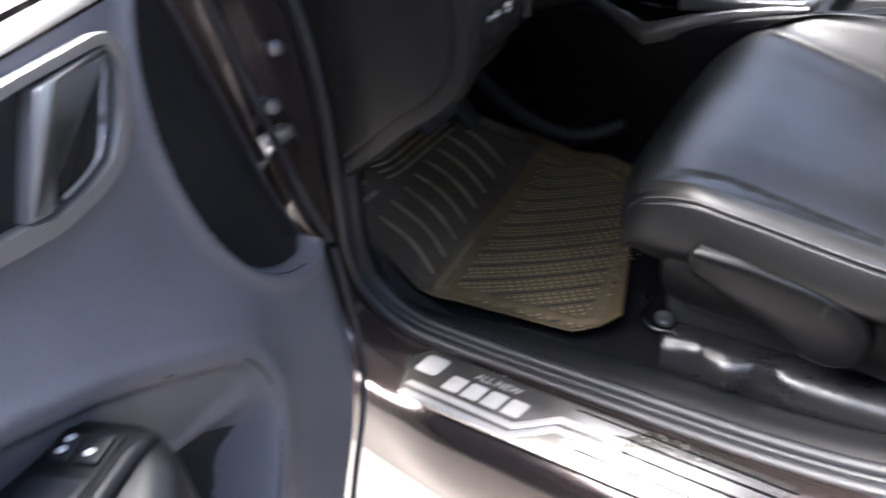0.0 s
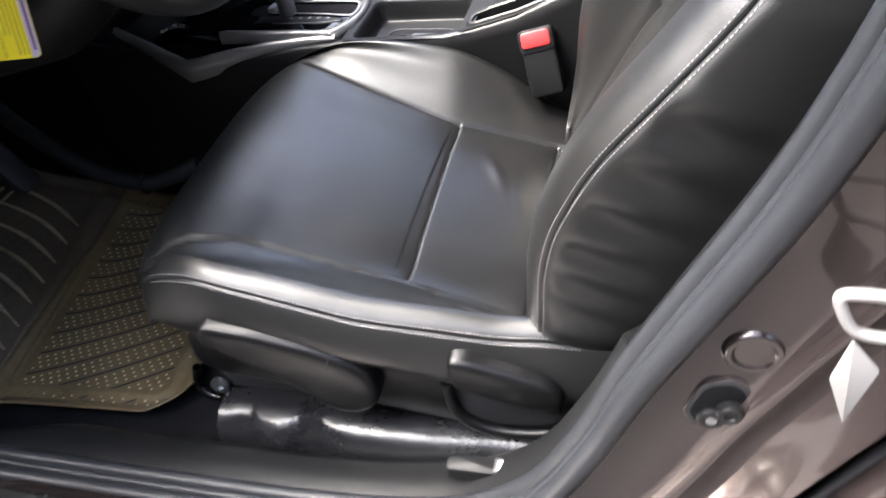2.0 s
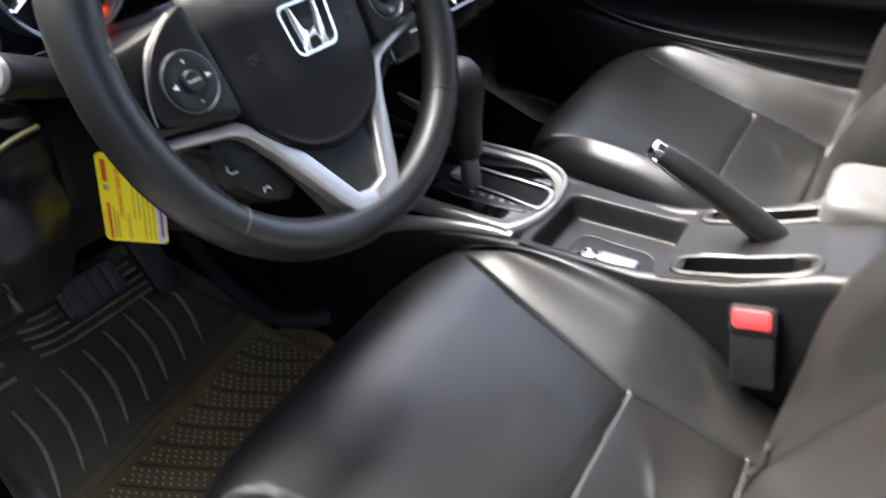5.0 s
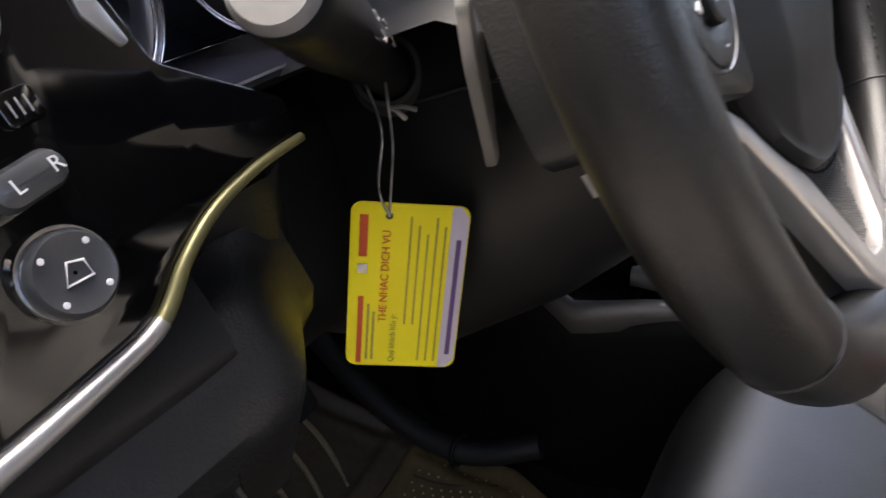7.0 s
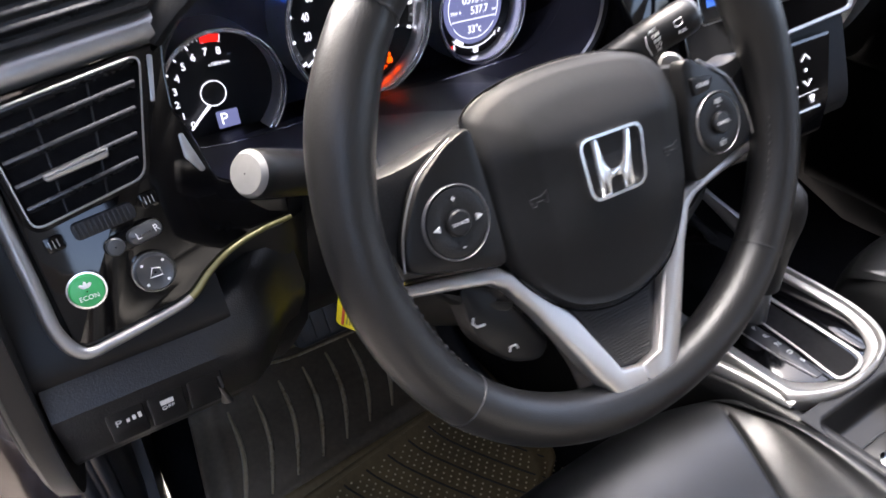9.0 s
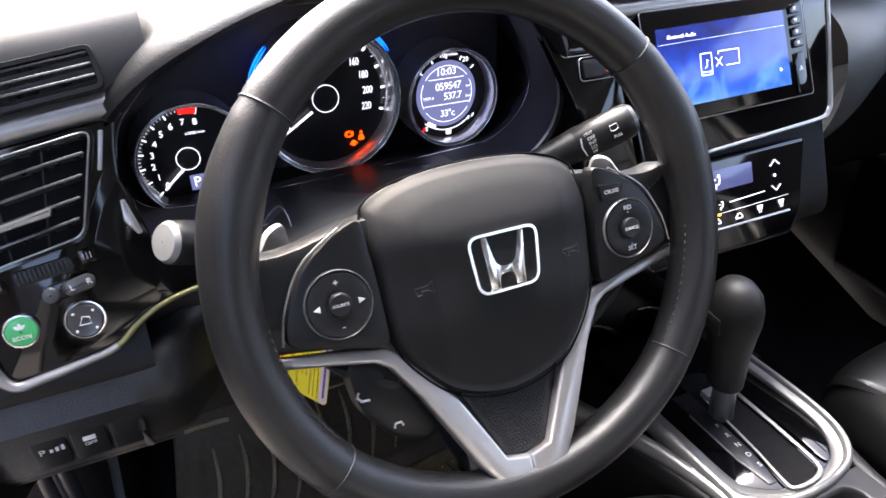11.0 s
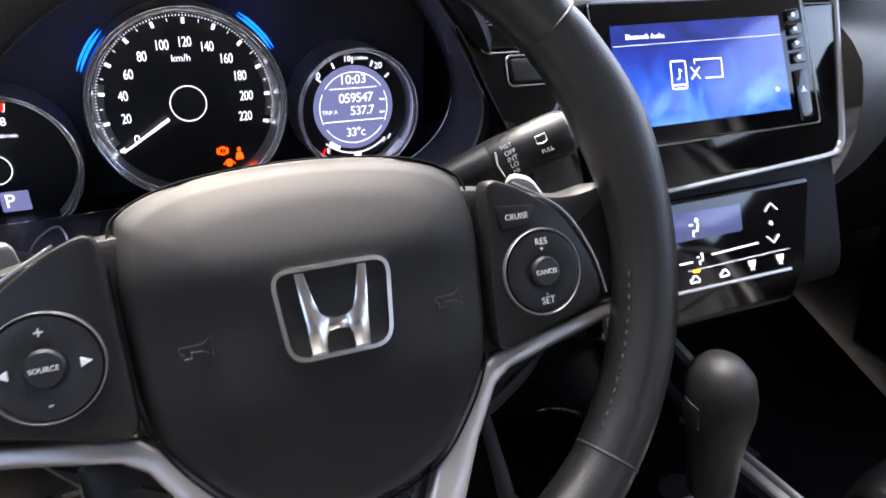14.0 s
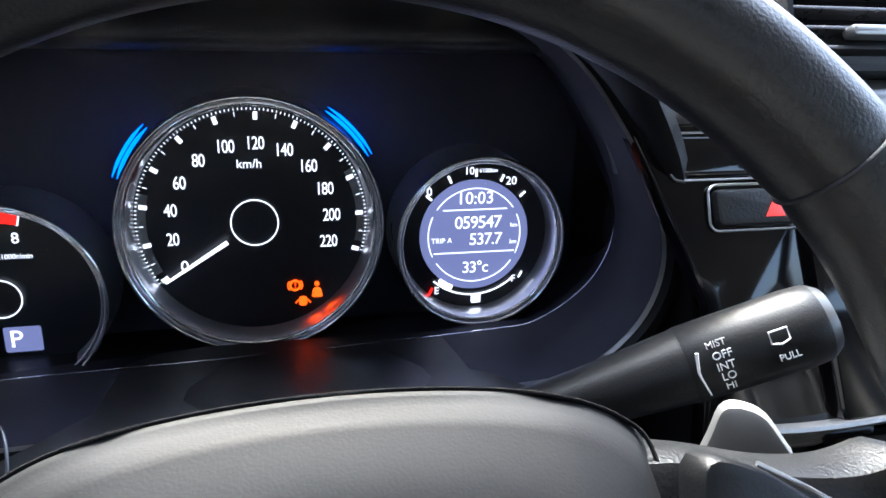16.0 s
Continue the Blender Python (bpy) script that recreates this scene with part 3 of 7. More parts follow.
    tube("bin_joint", [door_point(s, z, 0.0205) for s, z in smooth_line([(0.55, 0.785), (0.394, 0.734), (0.336, 0.702), (0.289, 0.669), (0.240, 0.632), (0.222, 0.614), (0.2125, 0.590), (0.212, 0.559), (0.226, 0.531), (0.264, 0.490), (0.31, 0.45)], 80)], 0.0018, RUBBER, t, "dark joint", seg=6)
    # outer skin, thickness and top edge
    rows = []
    for d in (-0.012, -0.03, -0.06, -0.07):
        rows.append([door_point(f - (0.02 if d < -0.02 else 0.0), z, d) for z, f in zip(zs, front)])
    loft("shut_face", rows, PAINT, t, "brown painted door edge", cap=False, closed=False)
    loft("outer_skin", [[door_point(f + (1.05 - f) * u - 0.02, z, -0.072 - 0.02 * math.sin(3.1 * (z - 0.3))) for z, f in zip(zs, front)] for u in np.linspace(0, 1, 12)], PAINT, t, "brown metallic outer skin", cap=False, closed=False)
    rows = [[door_point(s, 0.880 + h, d) for s in np.linspace(0.085, 1.02, 30)] for d, h in ((-0.004, 0), (-0.012, 0.006), (-0.05, 0.004), (-0.075, -0.004))]
    loft("window_ledge", rows, PLASTIC, t, cap=False, closed=False)
    tube("lower_seal", [door_point(s, z, 0.004) for s, z in edge[::-1]], 0.004, SEAL, t, seg=6)
    # armrest with the window switches
    secs = []
    for s, w, z in ((0.338, 0.012, 0.660), (0.340, 0.040, 0.680), (0.345, 0.060, 0.686), (0.356, 0.076, 0.689), (0.370, 0.088, 0.690), (0.390, 0.098, 0.690), (0.42, 0.102, 0.690), (0.60, 0.10, 0.690), (0.85, 0.06, 0.69), (0.90, 0.01, 0.685)):
        secs.append([door_point(s, z - 0.06, -0.03), door_point(s, z, -0.03), door_point(s, z + 0.003, w * 0.3), door_point(s, z + 0.003, w * 0.80), door_point(s, z - 0.002, w * 0.95), door_point(s, z - 0.012, w), door_point(s, z - 0.055, w * 0.9)])
    loft("armrest", secs, PLASTIC_GREY, t, "satin black armrest", smooth=60)
    M = axes(door_point(0.357, 0.6925, 0.026), tuple(DOOR_D), tuple(DOOR_N))
    slab("switch_panel", rounded([(-0.003, -0.022), (0.06, -0.022), (0.06, 0.021), (-0.002, 0.021)], 0.004), M, -0.001, 0.0022, PLASTIC, t, bevel=0.0008)
    for j in range(2):
        y = -0.0105 + 0.0205 * j
        slab("window_switch", rrect(0.020, 0.0175, 0.002, cx=0.011, cy=y), M, 0.001, 0.0052 if j else 0.0045, PLASTIC_GREY, t, bevel=0.0014)
        slab("switch_mark", circle(0.0024, 10, 0.014, y, ry=0.0034), M, 0.005 if j else 0.0044, 0.0056 if j else 0.005, WHITE_PRINT, t, bevel=0.0001)
    slab("switch_mark", circle(0.0024, 10, 0.006, -0.0105, ry=0.0032), M, 0.0044, 0.005, WHITE_PRINT, t, bevel=0.0001)
    slab("pull_well", rounded([(0.030, -0.020), (0.20, -0.020), (0.20, 0.019), (0.029, 0.020)], 0.004), M, 0.002, 0.0028, RUBBER, t, bevel=0.0003)
    tube("grab_edge", [door_point(s, 0.690 + h, 0.062) for s, h in ((0.352, -0.004), (0.358, 0.003), (0.37, 0.0055), (0.42, 0.006), (0.50, 0.006))], [0.003, 0.0055, 0.006, 0.006, 0.006], PLASTIC_GREY, t, seg=10)
    # inner handle with its frame
    M = axes(door_point(0.262, 0.825, 0.009), tuple(-DOOR_D), (0, 0, 1))

    def local(pts):
        return [(0.262 - a, b - 0.825) for a, b in pts]
    out = rounded(local([(0.362, 0.806), (0.3305, 0.7965), (0.2913, 0.7890), (0.2535, 0.7900), (0.2294, 0.7955), (0.2066, 0.8190), (0.1863, 0.8500), (0.1890, 0.8655), (0.2000, 0.8705), (0.262, 0.8730), (0.362, 0.8765)]), 0.010, 6)
    inn = rounded(local([(0.362, 0.815), (0.3097, 0.8072), (0.2925, 0.8003), (0.262, 0.8005), (0.237, 0.8051), (0.2157, 0.8248), (0.1991, 0.8472), (0.1979, 0.8560), (0.2032, 0.8625), (0.262, 0.8655), (0.362, 0.8680)]), 0.006, 6)
    frame_ring("handle_frame", out, inn, M, -0.004, 0.006, SILVER_DARK, t, "satin grey handle surround", bevel=0.003)
    slab("handle_cup", inn, M, -0.006, -0.003, PLASTIC, t, bevel=0.001)
    # bent pull plate with a dark recessed pad and a thin pale edge
    slab("pull_handle", rounded(local([(0.2620, 0.8635), (0.2012, 0.8615), (0.2064, 0.8575), (0.2510, 0.8585), (0.2930, 0.8032), (0.3102, 0.8073)]), 0.0025), M, -0.004, 0.009, SILVER_DARK, t, "satin grey pull plate", bevel=0.003)
    pad = rounded(local([(0.2493, 0.8555), (0.2075, 0.8550), (0.2381, 0.8177), (0.2509, 0.8097), (0.2809, 0.8066)]), 0.005, 5)
    slab("handle_pad", pad, M, -0.004, 0.003, PLASTIC_GREY, t, "dark pull pad", bevel=0.002)
    tube("pad_edge", [M @ Vector((x, y, 0.0034)) for x, y in smooth_line(local([(0.2055, 0.8530), (0.2200, 0.8360), (0.2375, 0.8160), (0.2509, 0.8080), (0.2809, 0.8045)]), 30)], 0.0012, SILVER_DARK, t, "thin pale edge", seg=6)
    for dz in (0.0, 0.0022):
        tube("pad_groove", [M @ Vector((x, y - dz, 0.0033)) for x, y in local([(0.2450, 0.8530), (0.2110, 0.8526)])], 0.0005, RUBBER, t, seg=5)
    return t


driver_door()


def rear_door_hook():
    t = thing("plastic_hook", "white plastic loop with a small label hung at the rear door", "hook")
    c = V(-0.3755, -0.130, 0.700)
    pts = [c + V(0, q[0], q[1]) for q in ((0.010, 0.034), (-0.010, 0.034), (-0.020, 0.030), (-0.021, 0.012), (-0.012, 0.009), (0.001, 0.012), (0.009, 0.025))]
    tube("loop", smooth_line(pts, 40, True), 0.0028, WHITE_PLASTIC, t, closed=True, seg=8)
    M = axes(tuple(c + V(-0.003, 0.0, -0.020)), (0, -1, 0), (0, 0, 1))
    slab("label_card", rounded([(-0.002, 0.030), (0.013, 0.011), (0.006, -0.030), (-0.006, 0.002)], 0.002), M, 0, 0.0015, WHITE_PLASTIC, t, bevel=0.0004)


rear_door_hook()


# ---------- seats ----------
def stitches(name, pts, normal_up, mat, parent, label, length=0.0023, gap=0.0011, r=0.00034):
    """A row of short raised threads along a line."""
    P = np.array(pts, float)
    for _ in range(3):
        P[1:-1] = 0.25 * P[:-2] + 0.5 * P[1:-1] + 0.25 * P[2:]
    seg = np.linalg.norm(np.diff(P, axis=0), axis=1)
    d = np.r_[0, np.cumsum(seg)]
    verts, faces = [], []
    s = 0.0
    while s + length < d[-1]:
        a = V(*[np.interp(s, d, P[:, k]) for k in range(3)])
        b = V(*[np.interp(s + length, d, P[:, k]) for k in range(3)])
        t = (b - a) / (np.linalg.norm(b - a) + 1e-9)
        u = np.cross(t, normal_up)
        u /= np.linalg.norm(u) + 1e-9
        w = np.cross(u, t)
        k = len(verts)
        for p, f in ((a, 0.5), ((a + b) / 2, 1.0), (b, 0.5)):
            verts += [p + r * f * (u * c + w * e) for c, e in ((1, 0), (0, 1), (-1, 0), (0, -1))]
        for q in (0, 4):
            faces += [(k + q + j, k + q + (j + 1) % 4, k + q + 4 + (j + 1) % 4, k + q + 4 + j) for j in range(4)]
        faces += [(k, k + 1, k + 2, k + 3), (k + 8, k + 9, k + 10, k + 11)]
        s += length + gap
    ob = finish(name, verts, faces, mat, parent, label, smooth=0)
    ob["kind"] = "stuff"
    return ob


def bump2(x, y, cx, cy, wx, wy, turn=0.0):
    c, s = math.cos(turn), math.sin(turn)
    u, v = (x - cx) * c + (y - cy) * s, -(x - cx) * s + (y - cy) * c
    return math.exp(-(u / wx) ** 2 - (v / wy) ** 2)


def cushion(seat, x0, y0, m):
    ys = np.r_[np.linspace(-0.04, 0.054, 20), np.linspace(0.056, 0.084, 26), np.linspace(0.089, 0.172, 17), np.linspace(0.174, 0.206, 30), np.linspace(0.211, 0.34, 26), 0.34 + 0.115 * np.sin(np.linspace(0.05, math.pi / 2, 30))]
    NP = 281
    secs, lines = [], {k: [] for k in ("outer_a", "outer_b")}
    for y in ys:
        zc = curve(y, [-0.04, 0.07, 0.20, 0.30, 0.34, 0.42], [0.428, 0.443, 0.484, 0.520, 0.533, 0.559])
        hb_l = curve(y, [-0.04, 0.03, 0.19, 0.36, 0.41], [0.092, 0.088, 0.054, 0.026, 0.014])
        hb_r = curve(y, [-0.04, 0.03, 0.09, 0.14, 0.20, 0.27, 0.32, 0.38, 0.41], [0.0, 0.004, 0.020, 0.046, 0.060, 0.050, 0.038, 0.018, 0.010])
        zlow = 0.425
        if y > 0.34:
            f = min(1, (y - 0.34) / 0.115)
            zc = 0.533 + 0.0374 * (f - 0.62 * f * f) - 0.056 * (1 - math.sqrt(max(0, 1 - f ** 4.2)))
            hb_l *= 1 - f * f
            hb_r *= 1 - f * f
        zlow = min(curve(y, [-0.04, 0.03, 0.12, 0.19, 0.28, 0.38], [0.475, 0.478, 0.470, 0.466, 0.482, 0.470]), zc - 0.008)
        w = curve(y, [-0.04, 0.2, 0.34, 0.42, 0.452], [0.250, 0.256, 0.250, 0.236, 0.222])
        xs = curve(y, [-0.04, 0.07, 0.20, 0.33, 0.43], [0.150, 0.153, 0.145, 0.172, 0.205])
        xs = min(xs, w - 0.03)
        # the door-side seam bends out round the front corner
        xl = min(curve(y, [-0.04, 0.20, 0.33, 0.375, 0.40, 0.418, 0.43], [0.152, 0.150, 0.156, 0.166, 0.182, 0.208, 0.235], 0.006), w - 0.012)
        ctl = [(-w + 0.01, zlow), (-w - 0.004, (zlow + zc + hb_l) / 2 - 0.01), (-w + 0.010, zc + hb_l - 0.010), (-w + 0.032, zc + hb_l), (-(w + xs) / 2, zc + hb_l * 0.70), (-xs, zc + 0.003), (-xs * 0.5, zc + 0.003), (0, zc + 0.004),
               (xs * 0.5, zc + 0.003), (xs, zc + 0.003), ((w + xs) / 2, zc + hb_r * 0.72), (w - 0.030, zc + hb_r), (w - 0.006, zc + hb_r - 0.016), (w + 0.004, (zlow + zc + hb_r) / 2 - 0.01), (w - 0.01, zlow)]
        line = smooth_line(ctl, NP)
        sec = []
        for x, z in line:
            top = abs(x) < w - 0.012
            if top and y < 0.452:
                fade = 1 if y < 0.40 else max(0, 1 - (y - 0.40) / 0.03)
                e = abs(x) - (xl if x < 0 else xs)
                if x < 0:
                    fade = 1 if y < 0.425 else 0
                if x < 0:
                    z -= (0.0022 * math.exp(-(e / 0.0018) ** 2) + (0.0016 * math.exp(-e / 0.010) if e > 0 else 0.0)) * fade
                else:
                    z -= (0.0030 * math.exp(-(e / 0.0022) ** 2) + 0.0022 * math.exp(-abs(e) / 0.009)) * fade
                if abs(x) < xs:
                    for sy in (0.189 + 0.02 * x * m, 0.069):
                        q = y - sy
                        z -= 0.0022 * math.exp(-(q / 0.0021) ** 2) + (0.0050 * math.exp(-q / 0.011) if q > 0 else 0.0012 * math.exp(q / 0.008))
                    z += 0.004 * (1 - (x / xs) ** 2) * (1 if y > 0.2 else 0.6)
                    # creases where people have sat
                    z += 0.0040 * bump2(x * m, y, 0.05, 0.125, 0.035, 0.008, 0.5) + 0.0026 * bump2(x * m, y, 0.02, 0.10, 0.03, 0.007, 0.3) - 0.0026 * bump2(x * m, y, 0.035, 0.113, 0.03, 0.006, 0.4)
                if x * m < -xs:
                    for cx, cy, a, g in ((-0.178, 0.115, 1.05, 1.0), (-0.190, 0.085, 1.2, 1.2), (-0.182, 0.060, 0.95, 0.8), (-0.205, 0.095, 1.3, 1.0), (-0.198, 0.045, 1.1, 0.7)):
                        z -= g * (0.0026 * bump2(x * m, y, cx, cy, 0.034, 0.0040, a) - 0.0016 * bump2(x * m, y, cx + 0.007, cy - 0.003, 0.034, 0.0045, a))
            sec.append((x0 + m * x, y0 + y + (0.034 * (1 - (x / w) ** 4) - 0.012 + 0.010 * soft_step(-0.1, 0.2, x * m)) * soft_step(0.15, 0.45, y), z))
        k = int(2 * (NP - 1) / 14)
        g = sec[k + 1]
        sec[k + 1] = (g[0] + m * 0.0015, g[1], g[2] - 0.0015)
        if 0.0 < y < 0.425:
            a, b = sec[k - 1], sec[k + 3]
            lines["outer_a"].append(V(*a) + V(-0.0006 * m, 0, 0.0004))
            lines["outer_b"].append(V(*b) + V(-0.0003 * m, 0, 0.0006))
        secs.append(sec)
    part = loft("cushion_body", secs, LEATHER, seat, "black leather cushion with sewn panels", smooth=70)
    for key in ("outer_a", "outer_b"):
        stitches("stitching", lines[key], V(-m, 0, 0.6), THREAD, part, "pale grey twin stitching")
    return part


def backrest(seat, x0, y0, m):
    zs = np.r_[0.445, 0.450, 0.458, 0.468, np.linspace(0.48, 0.632, 32), np.linspace(0.635, 0.655, 21), np.linspace(0.66, 0.772, 24), np.linspace(0.776, 0.796, 21), np.linspace(0.80, 1.04, 46), 1.052, 1.06, 1.064]
    NP = 241
    secs, la, lb = [], [], []
    for z in zs:
        base = -0.042 - (z - 0.647) * 0.52
        h = curve(z, [0.44, 0.47, 0.50, 0.541, 0.575, 0.606, 0.645, 0.70, 0.75, 0.80, 0.95, 1.06], [0.0, 0.008, 0.018, 0.034, 0.050, 0.064, 0.075, 0.077, 0.064, 0.052, 0.038, 0.0])
        k = curve(z, [0.44, 0.47, 0.49, 0.505, 0.52, 0.54, 1.0, 1.04, 1.064], [0.60, 0.74, 0.84, 0.92, 0.97, 1.0, 1.0, 0.97, 0.86], 0.006)
        w = k * np.interp(z, [0.44, 0.60, 0.80, 1.06], [0.246, 0.256, 0.262, 0.235])
        th = 0.125 * np.interp(z, [0.44, 0.46, 0.50, 1.0, 1.05, 1.064], [0.45, 0.7, 0.9, 0.85, 0.6, 0.35])
        xs = curve(z, [0.44, 0.60, 0.68, 0.85, 1.06], [0.130, 0.132, 0.128, 0.140, 0.14])
        ctl = [(-w * 0.75, -th), (-w * 0.97, -th * 0.8), (-w - 0.004, -th * 0.35), (-w - 0.001, h - 0.032), (-w + 0.008, h - 0.011), (-w + 0.036, h + 0.004), (-(w + xs) / 2 + 0.026, h * 0.86), (-xs - 0.006, 0.004), (-xs * 0.5, -0.003), (0, -0.006),
               (xs * 0.5, -0.003), (xs + 0.002, 0.003), ((w + xs) / 2 - 0.024, h * 0.80), (w - 0.052, h), (w - 0.022, h - 0.020), (w - 0.004, h - 0.055), (w + 0.004, -th * 0.35), (w * 0.97, -th * 0.8), (w * 0.75, -th)]
        line = smooth_line(ctl, NP)
        sec = []
        for i, (x, d) in enumerate(line):
            if d > -0.02 and abs(x) < w - 0.02:
                d -= 0.0050 * math.exp(-((abs(x) - xs) / 0.0024) ** 2) + 0.003 * math.exp(-abs(abs(x) - xs) / 0.010)
                if abs(x) < xs:
                    for sz in (0.645, 0.787):
                        q = z - sz
                        d -= 0.0042 * math.exp(-(q / 0.0018) ** 2) + (0.0016 * math.exp(-q / 0.008) if q > 0 else 0.0085 * math.exp(q / 0.016))
            side = x < -w + 0.02 and -th * 0.9 < d < h
            if side:
                # gathers in the side leather below the seam
                for cz, amp in ((0.63, 1.0), (0.665, 1.2), (0.70, 1.0), (0.735, 1.3), (0.60, 0.8), (0.57, 0.5)):
                    amp *= soft_step(0.010, 0.030, h - d)
                    x += 0.0030 * amp * bump2(d, z, h - 0.040, cz, 0.050, 0.0085, 0.30) - 0.0022 * amp * bump2(d, z, h - 0.040, cz + 0.015, 0.045, 0.008, 0.30)
            sec.append((x0 + m * x, y0 + base + d, z))
        i = int(4 * (NP - 1) / 18) - 1
        g = sec[i + 1]
        sec[i + 1] = (g[0] + m * 0.0016, g[1] - 0.0012, g[2])
        if 0.475 < z < 1.03:
            la.append(V(*sec[i - 1]) + V(-0.0005 * m, 0.0004, 0))
            lb.append(V(*sec[i + 3]) + V(-0.0003 * m, 0.0006, 0))
        secs.append(sec)
    part = loft("backrest", secs, LEATHER, seat, "black leather backrest with raised side bolsters", smooth=70)
    for row in (la, lb):
        stitches("stitching", row, V(-m, 1, 0.3), THREAD, part, "pale grey twin stitching")
    return part


def seat(x0, y0, m, label, name):
    t = thing(name, label, "car seat", group="front seats")
    cushion(t, x0, y0, m)
    backrest(t, x0, y0, m)
    X = lambda x: x0 + m * x
    # side cover with its rounded upper edge
    prof = rounded([(0.398, 0.436), (0.394, 0.482), (0.365, 0.504), (0.255, 0.497), (0.205, 0.491), (0.184, 0.470), (0.128, 0.466), (0.112, 0.492), (0.020, 0.498), (-0.030, 0.520), (-0.10, 0.545), (-0.12, 0.46), (-0.020, 0.420), (0.020, 0.386), (0.070, 0.374), (0.190, 0.392), (0.260, 0.408), (0.37, 0.420)], 0.014, 4)
    M = axes((X(-0.212), y0, 0), (0, 1, 0), (0, 0, 1))
    sgn = -1 if m > 0 else 1
    slab("side_cover", prof, M, 0.0 * sgn, 0.030 * sgn, SEAT_PLASTIC, t, "satin black plastic side cover", bevel=0.012)
    if m > 0:
        # recess and levers on the door side
        bar = [(0.356, 0.492), (0.357, 0.508), (0.350, 0.521), (0.300, 0.516), (0.244, 0.503), (0.214, 0.491), (0.194, 0.473), (0.187, 0.450), (0.194, 0.426), (0.218, 0.412), (0.244, 0.416), (0.258, 0.430), (0.276, 0.447), (0.315, 0.467)]
        lever = slab("height_lever", rounded(bar, 0.012, 6), M, -0.026, -0.052, SEAT_PLASTIC, t, "satin black height lever", bevel=0.007, dome=0.0015, smooth=60)
        tube("lever_joint", [(X(-0.2640), y0 + 0.226, 0.494), (X(-0.2645), y0 + 0.231, 0.480), (X(-0.2640), y0 + 0.235, 0.468)], 0.0007, RUBBER, lever, seg=6)
        slab("lever_boss", circle(0.030, 28, 0.221, 0.444), M, -0.020, -0.034, PLASTIC, t, bevel=0.004)
        # recliner: black cup, rounded lip and a slim lever over it
        cup = rounded([(0.124, 0.470), (0.118, 0.500), (0.030, 0.486), (0.008, 0.466), (0.010, 0.428), (0.034, 0.400), (0.088, 0.394), (0.118, 0.412)], 0.016, 5)
        slab("recliner_cup", cup, M, -0.0295, -0.0312, RUBBER, t, bevel=0.0004)
        tube("cup_lip", smooth_line([(X(-0.2450), y0 + 0.125, 0.455), (X(-0.2460), y0 + 0.120, 0.412), (X(-0.2470), y0 + 0.088, 0.391), (X(-0.2470), y0 + 0.034, 0.396), (X(-0.2465), y0 + 0.007, 0.426), (X(-0.2455), y0 + 0.004, 0.466), (X(-0.2440), y0 + 0.012, 0.484)], 30), 0.0062, SEAT_PLASTIC, t, seg=10)
        slab("recline_lever", rounded([(0.116, 0.507), (0.100, 0.508), (0.030, 0.488), (0.017, 0.473), (0.019, 0.456), (0.040, 0.452), (0.110, 0.470), (0.118, 0.484)], 0.008, 5), M, -0.030, -0.054, SEAT_PLASTIC, t, "black recline lever", bevel=0.006, smooth=60)
        box("lever_peg", (X(-0.256), y0 + 0.022, 0.436), (X(-0.242), y0 + 0.034, 0.448), PLASTIC_GREY, t, bevel=0.002)
    # rail, front foot and bolt
    for sx in (-0.215, 0.20):
        box("seat_rail", (min(X(sx - 0.02), X(sx + 0.02)), y0 - 0.10, 0.33), (max(X(sx - 0.02), X(sx + 0.02)), y0 + 0.40, 0.365), RUBBER, t, bevel=0.006)
    tube("rail_bracket", smooth_line([(X(-0.222), y0 + 0.418, 0.405), (X(-0.226), y0 + 0.424, 0.376), (X(-0.228), y0 + 0.405, 0.362), (X(-0.228), y0 + 0.36, 0.372), (X(-0.226), y0 + 0.31, 0.370), (X(-0.224), y0 + 0.27, 0.360)], 24), 0.005, GLOSS, t, seg=8)
    lathe("rail_bolt", [(0.011, 0), (0.011, 0.005), (0.006, 0.006), (0.006, 0.003), (0.0005, 0.003)], axes((X(-0.222), y0 + 0.397, 0.380), (0, 1, 0), (0, 0, 1)) @ pose(0, 0, 0, 0, 180 if m > 0 else 0, 0), BOLT, t, seg=14)
    box("seat_pan", (min(X(-0.22), X(0.22)), y0 - 0.02, 0.365), (max(X(-0.22), X(0.22)), y0 + 0.40, 0.43), RUBBER, t, bevel=0.015)
    return t


seat(0.010, 0.0, 1, "black leather driver seat with pale twin stitching and side levers", "car_seat")
seat(0.735, 0.050, -1, "black leather passenger seat with pale twin stitching", "car_seat")


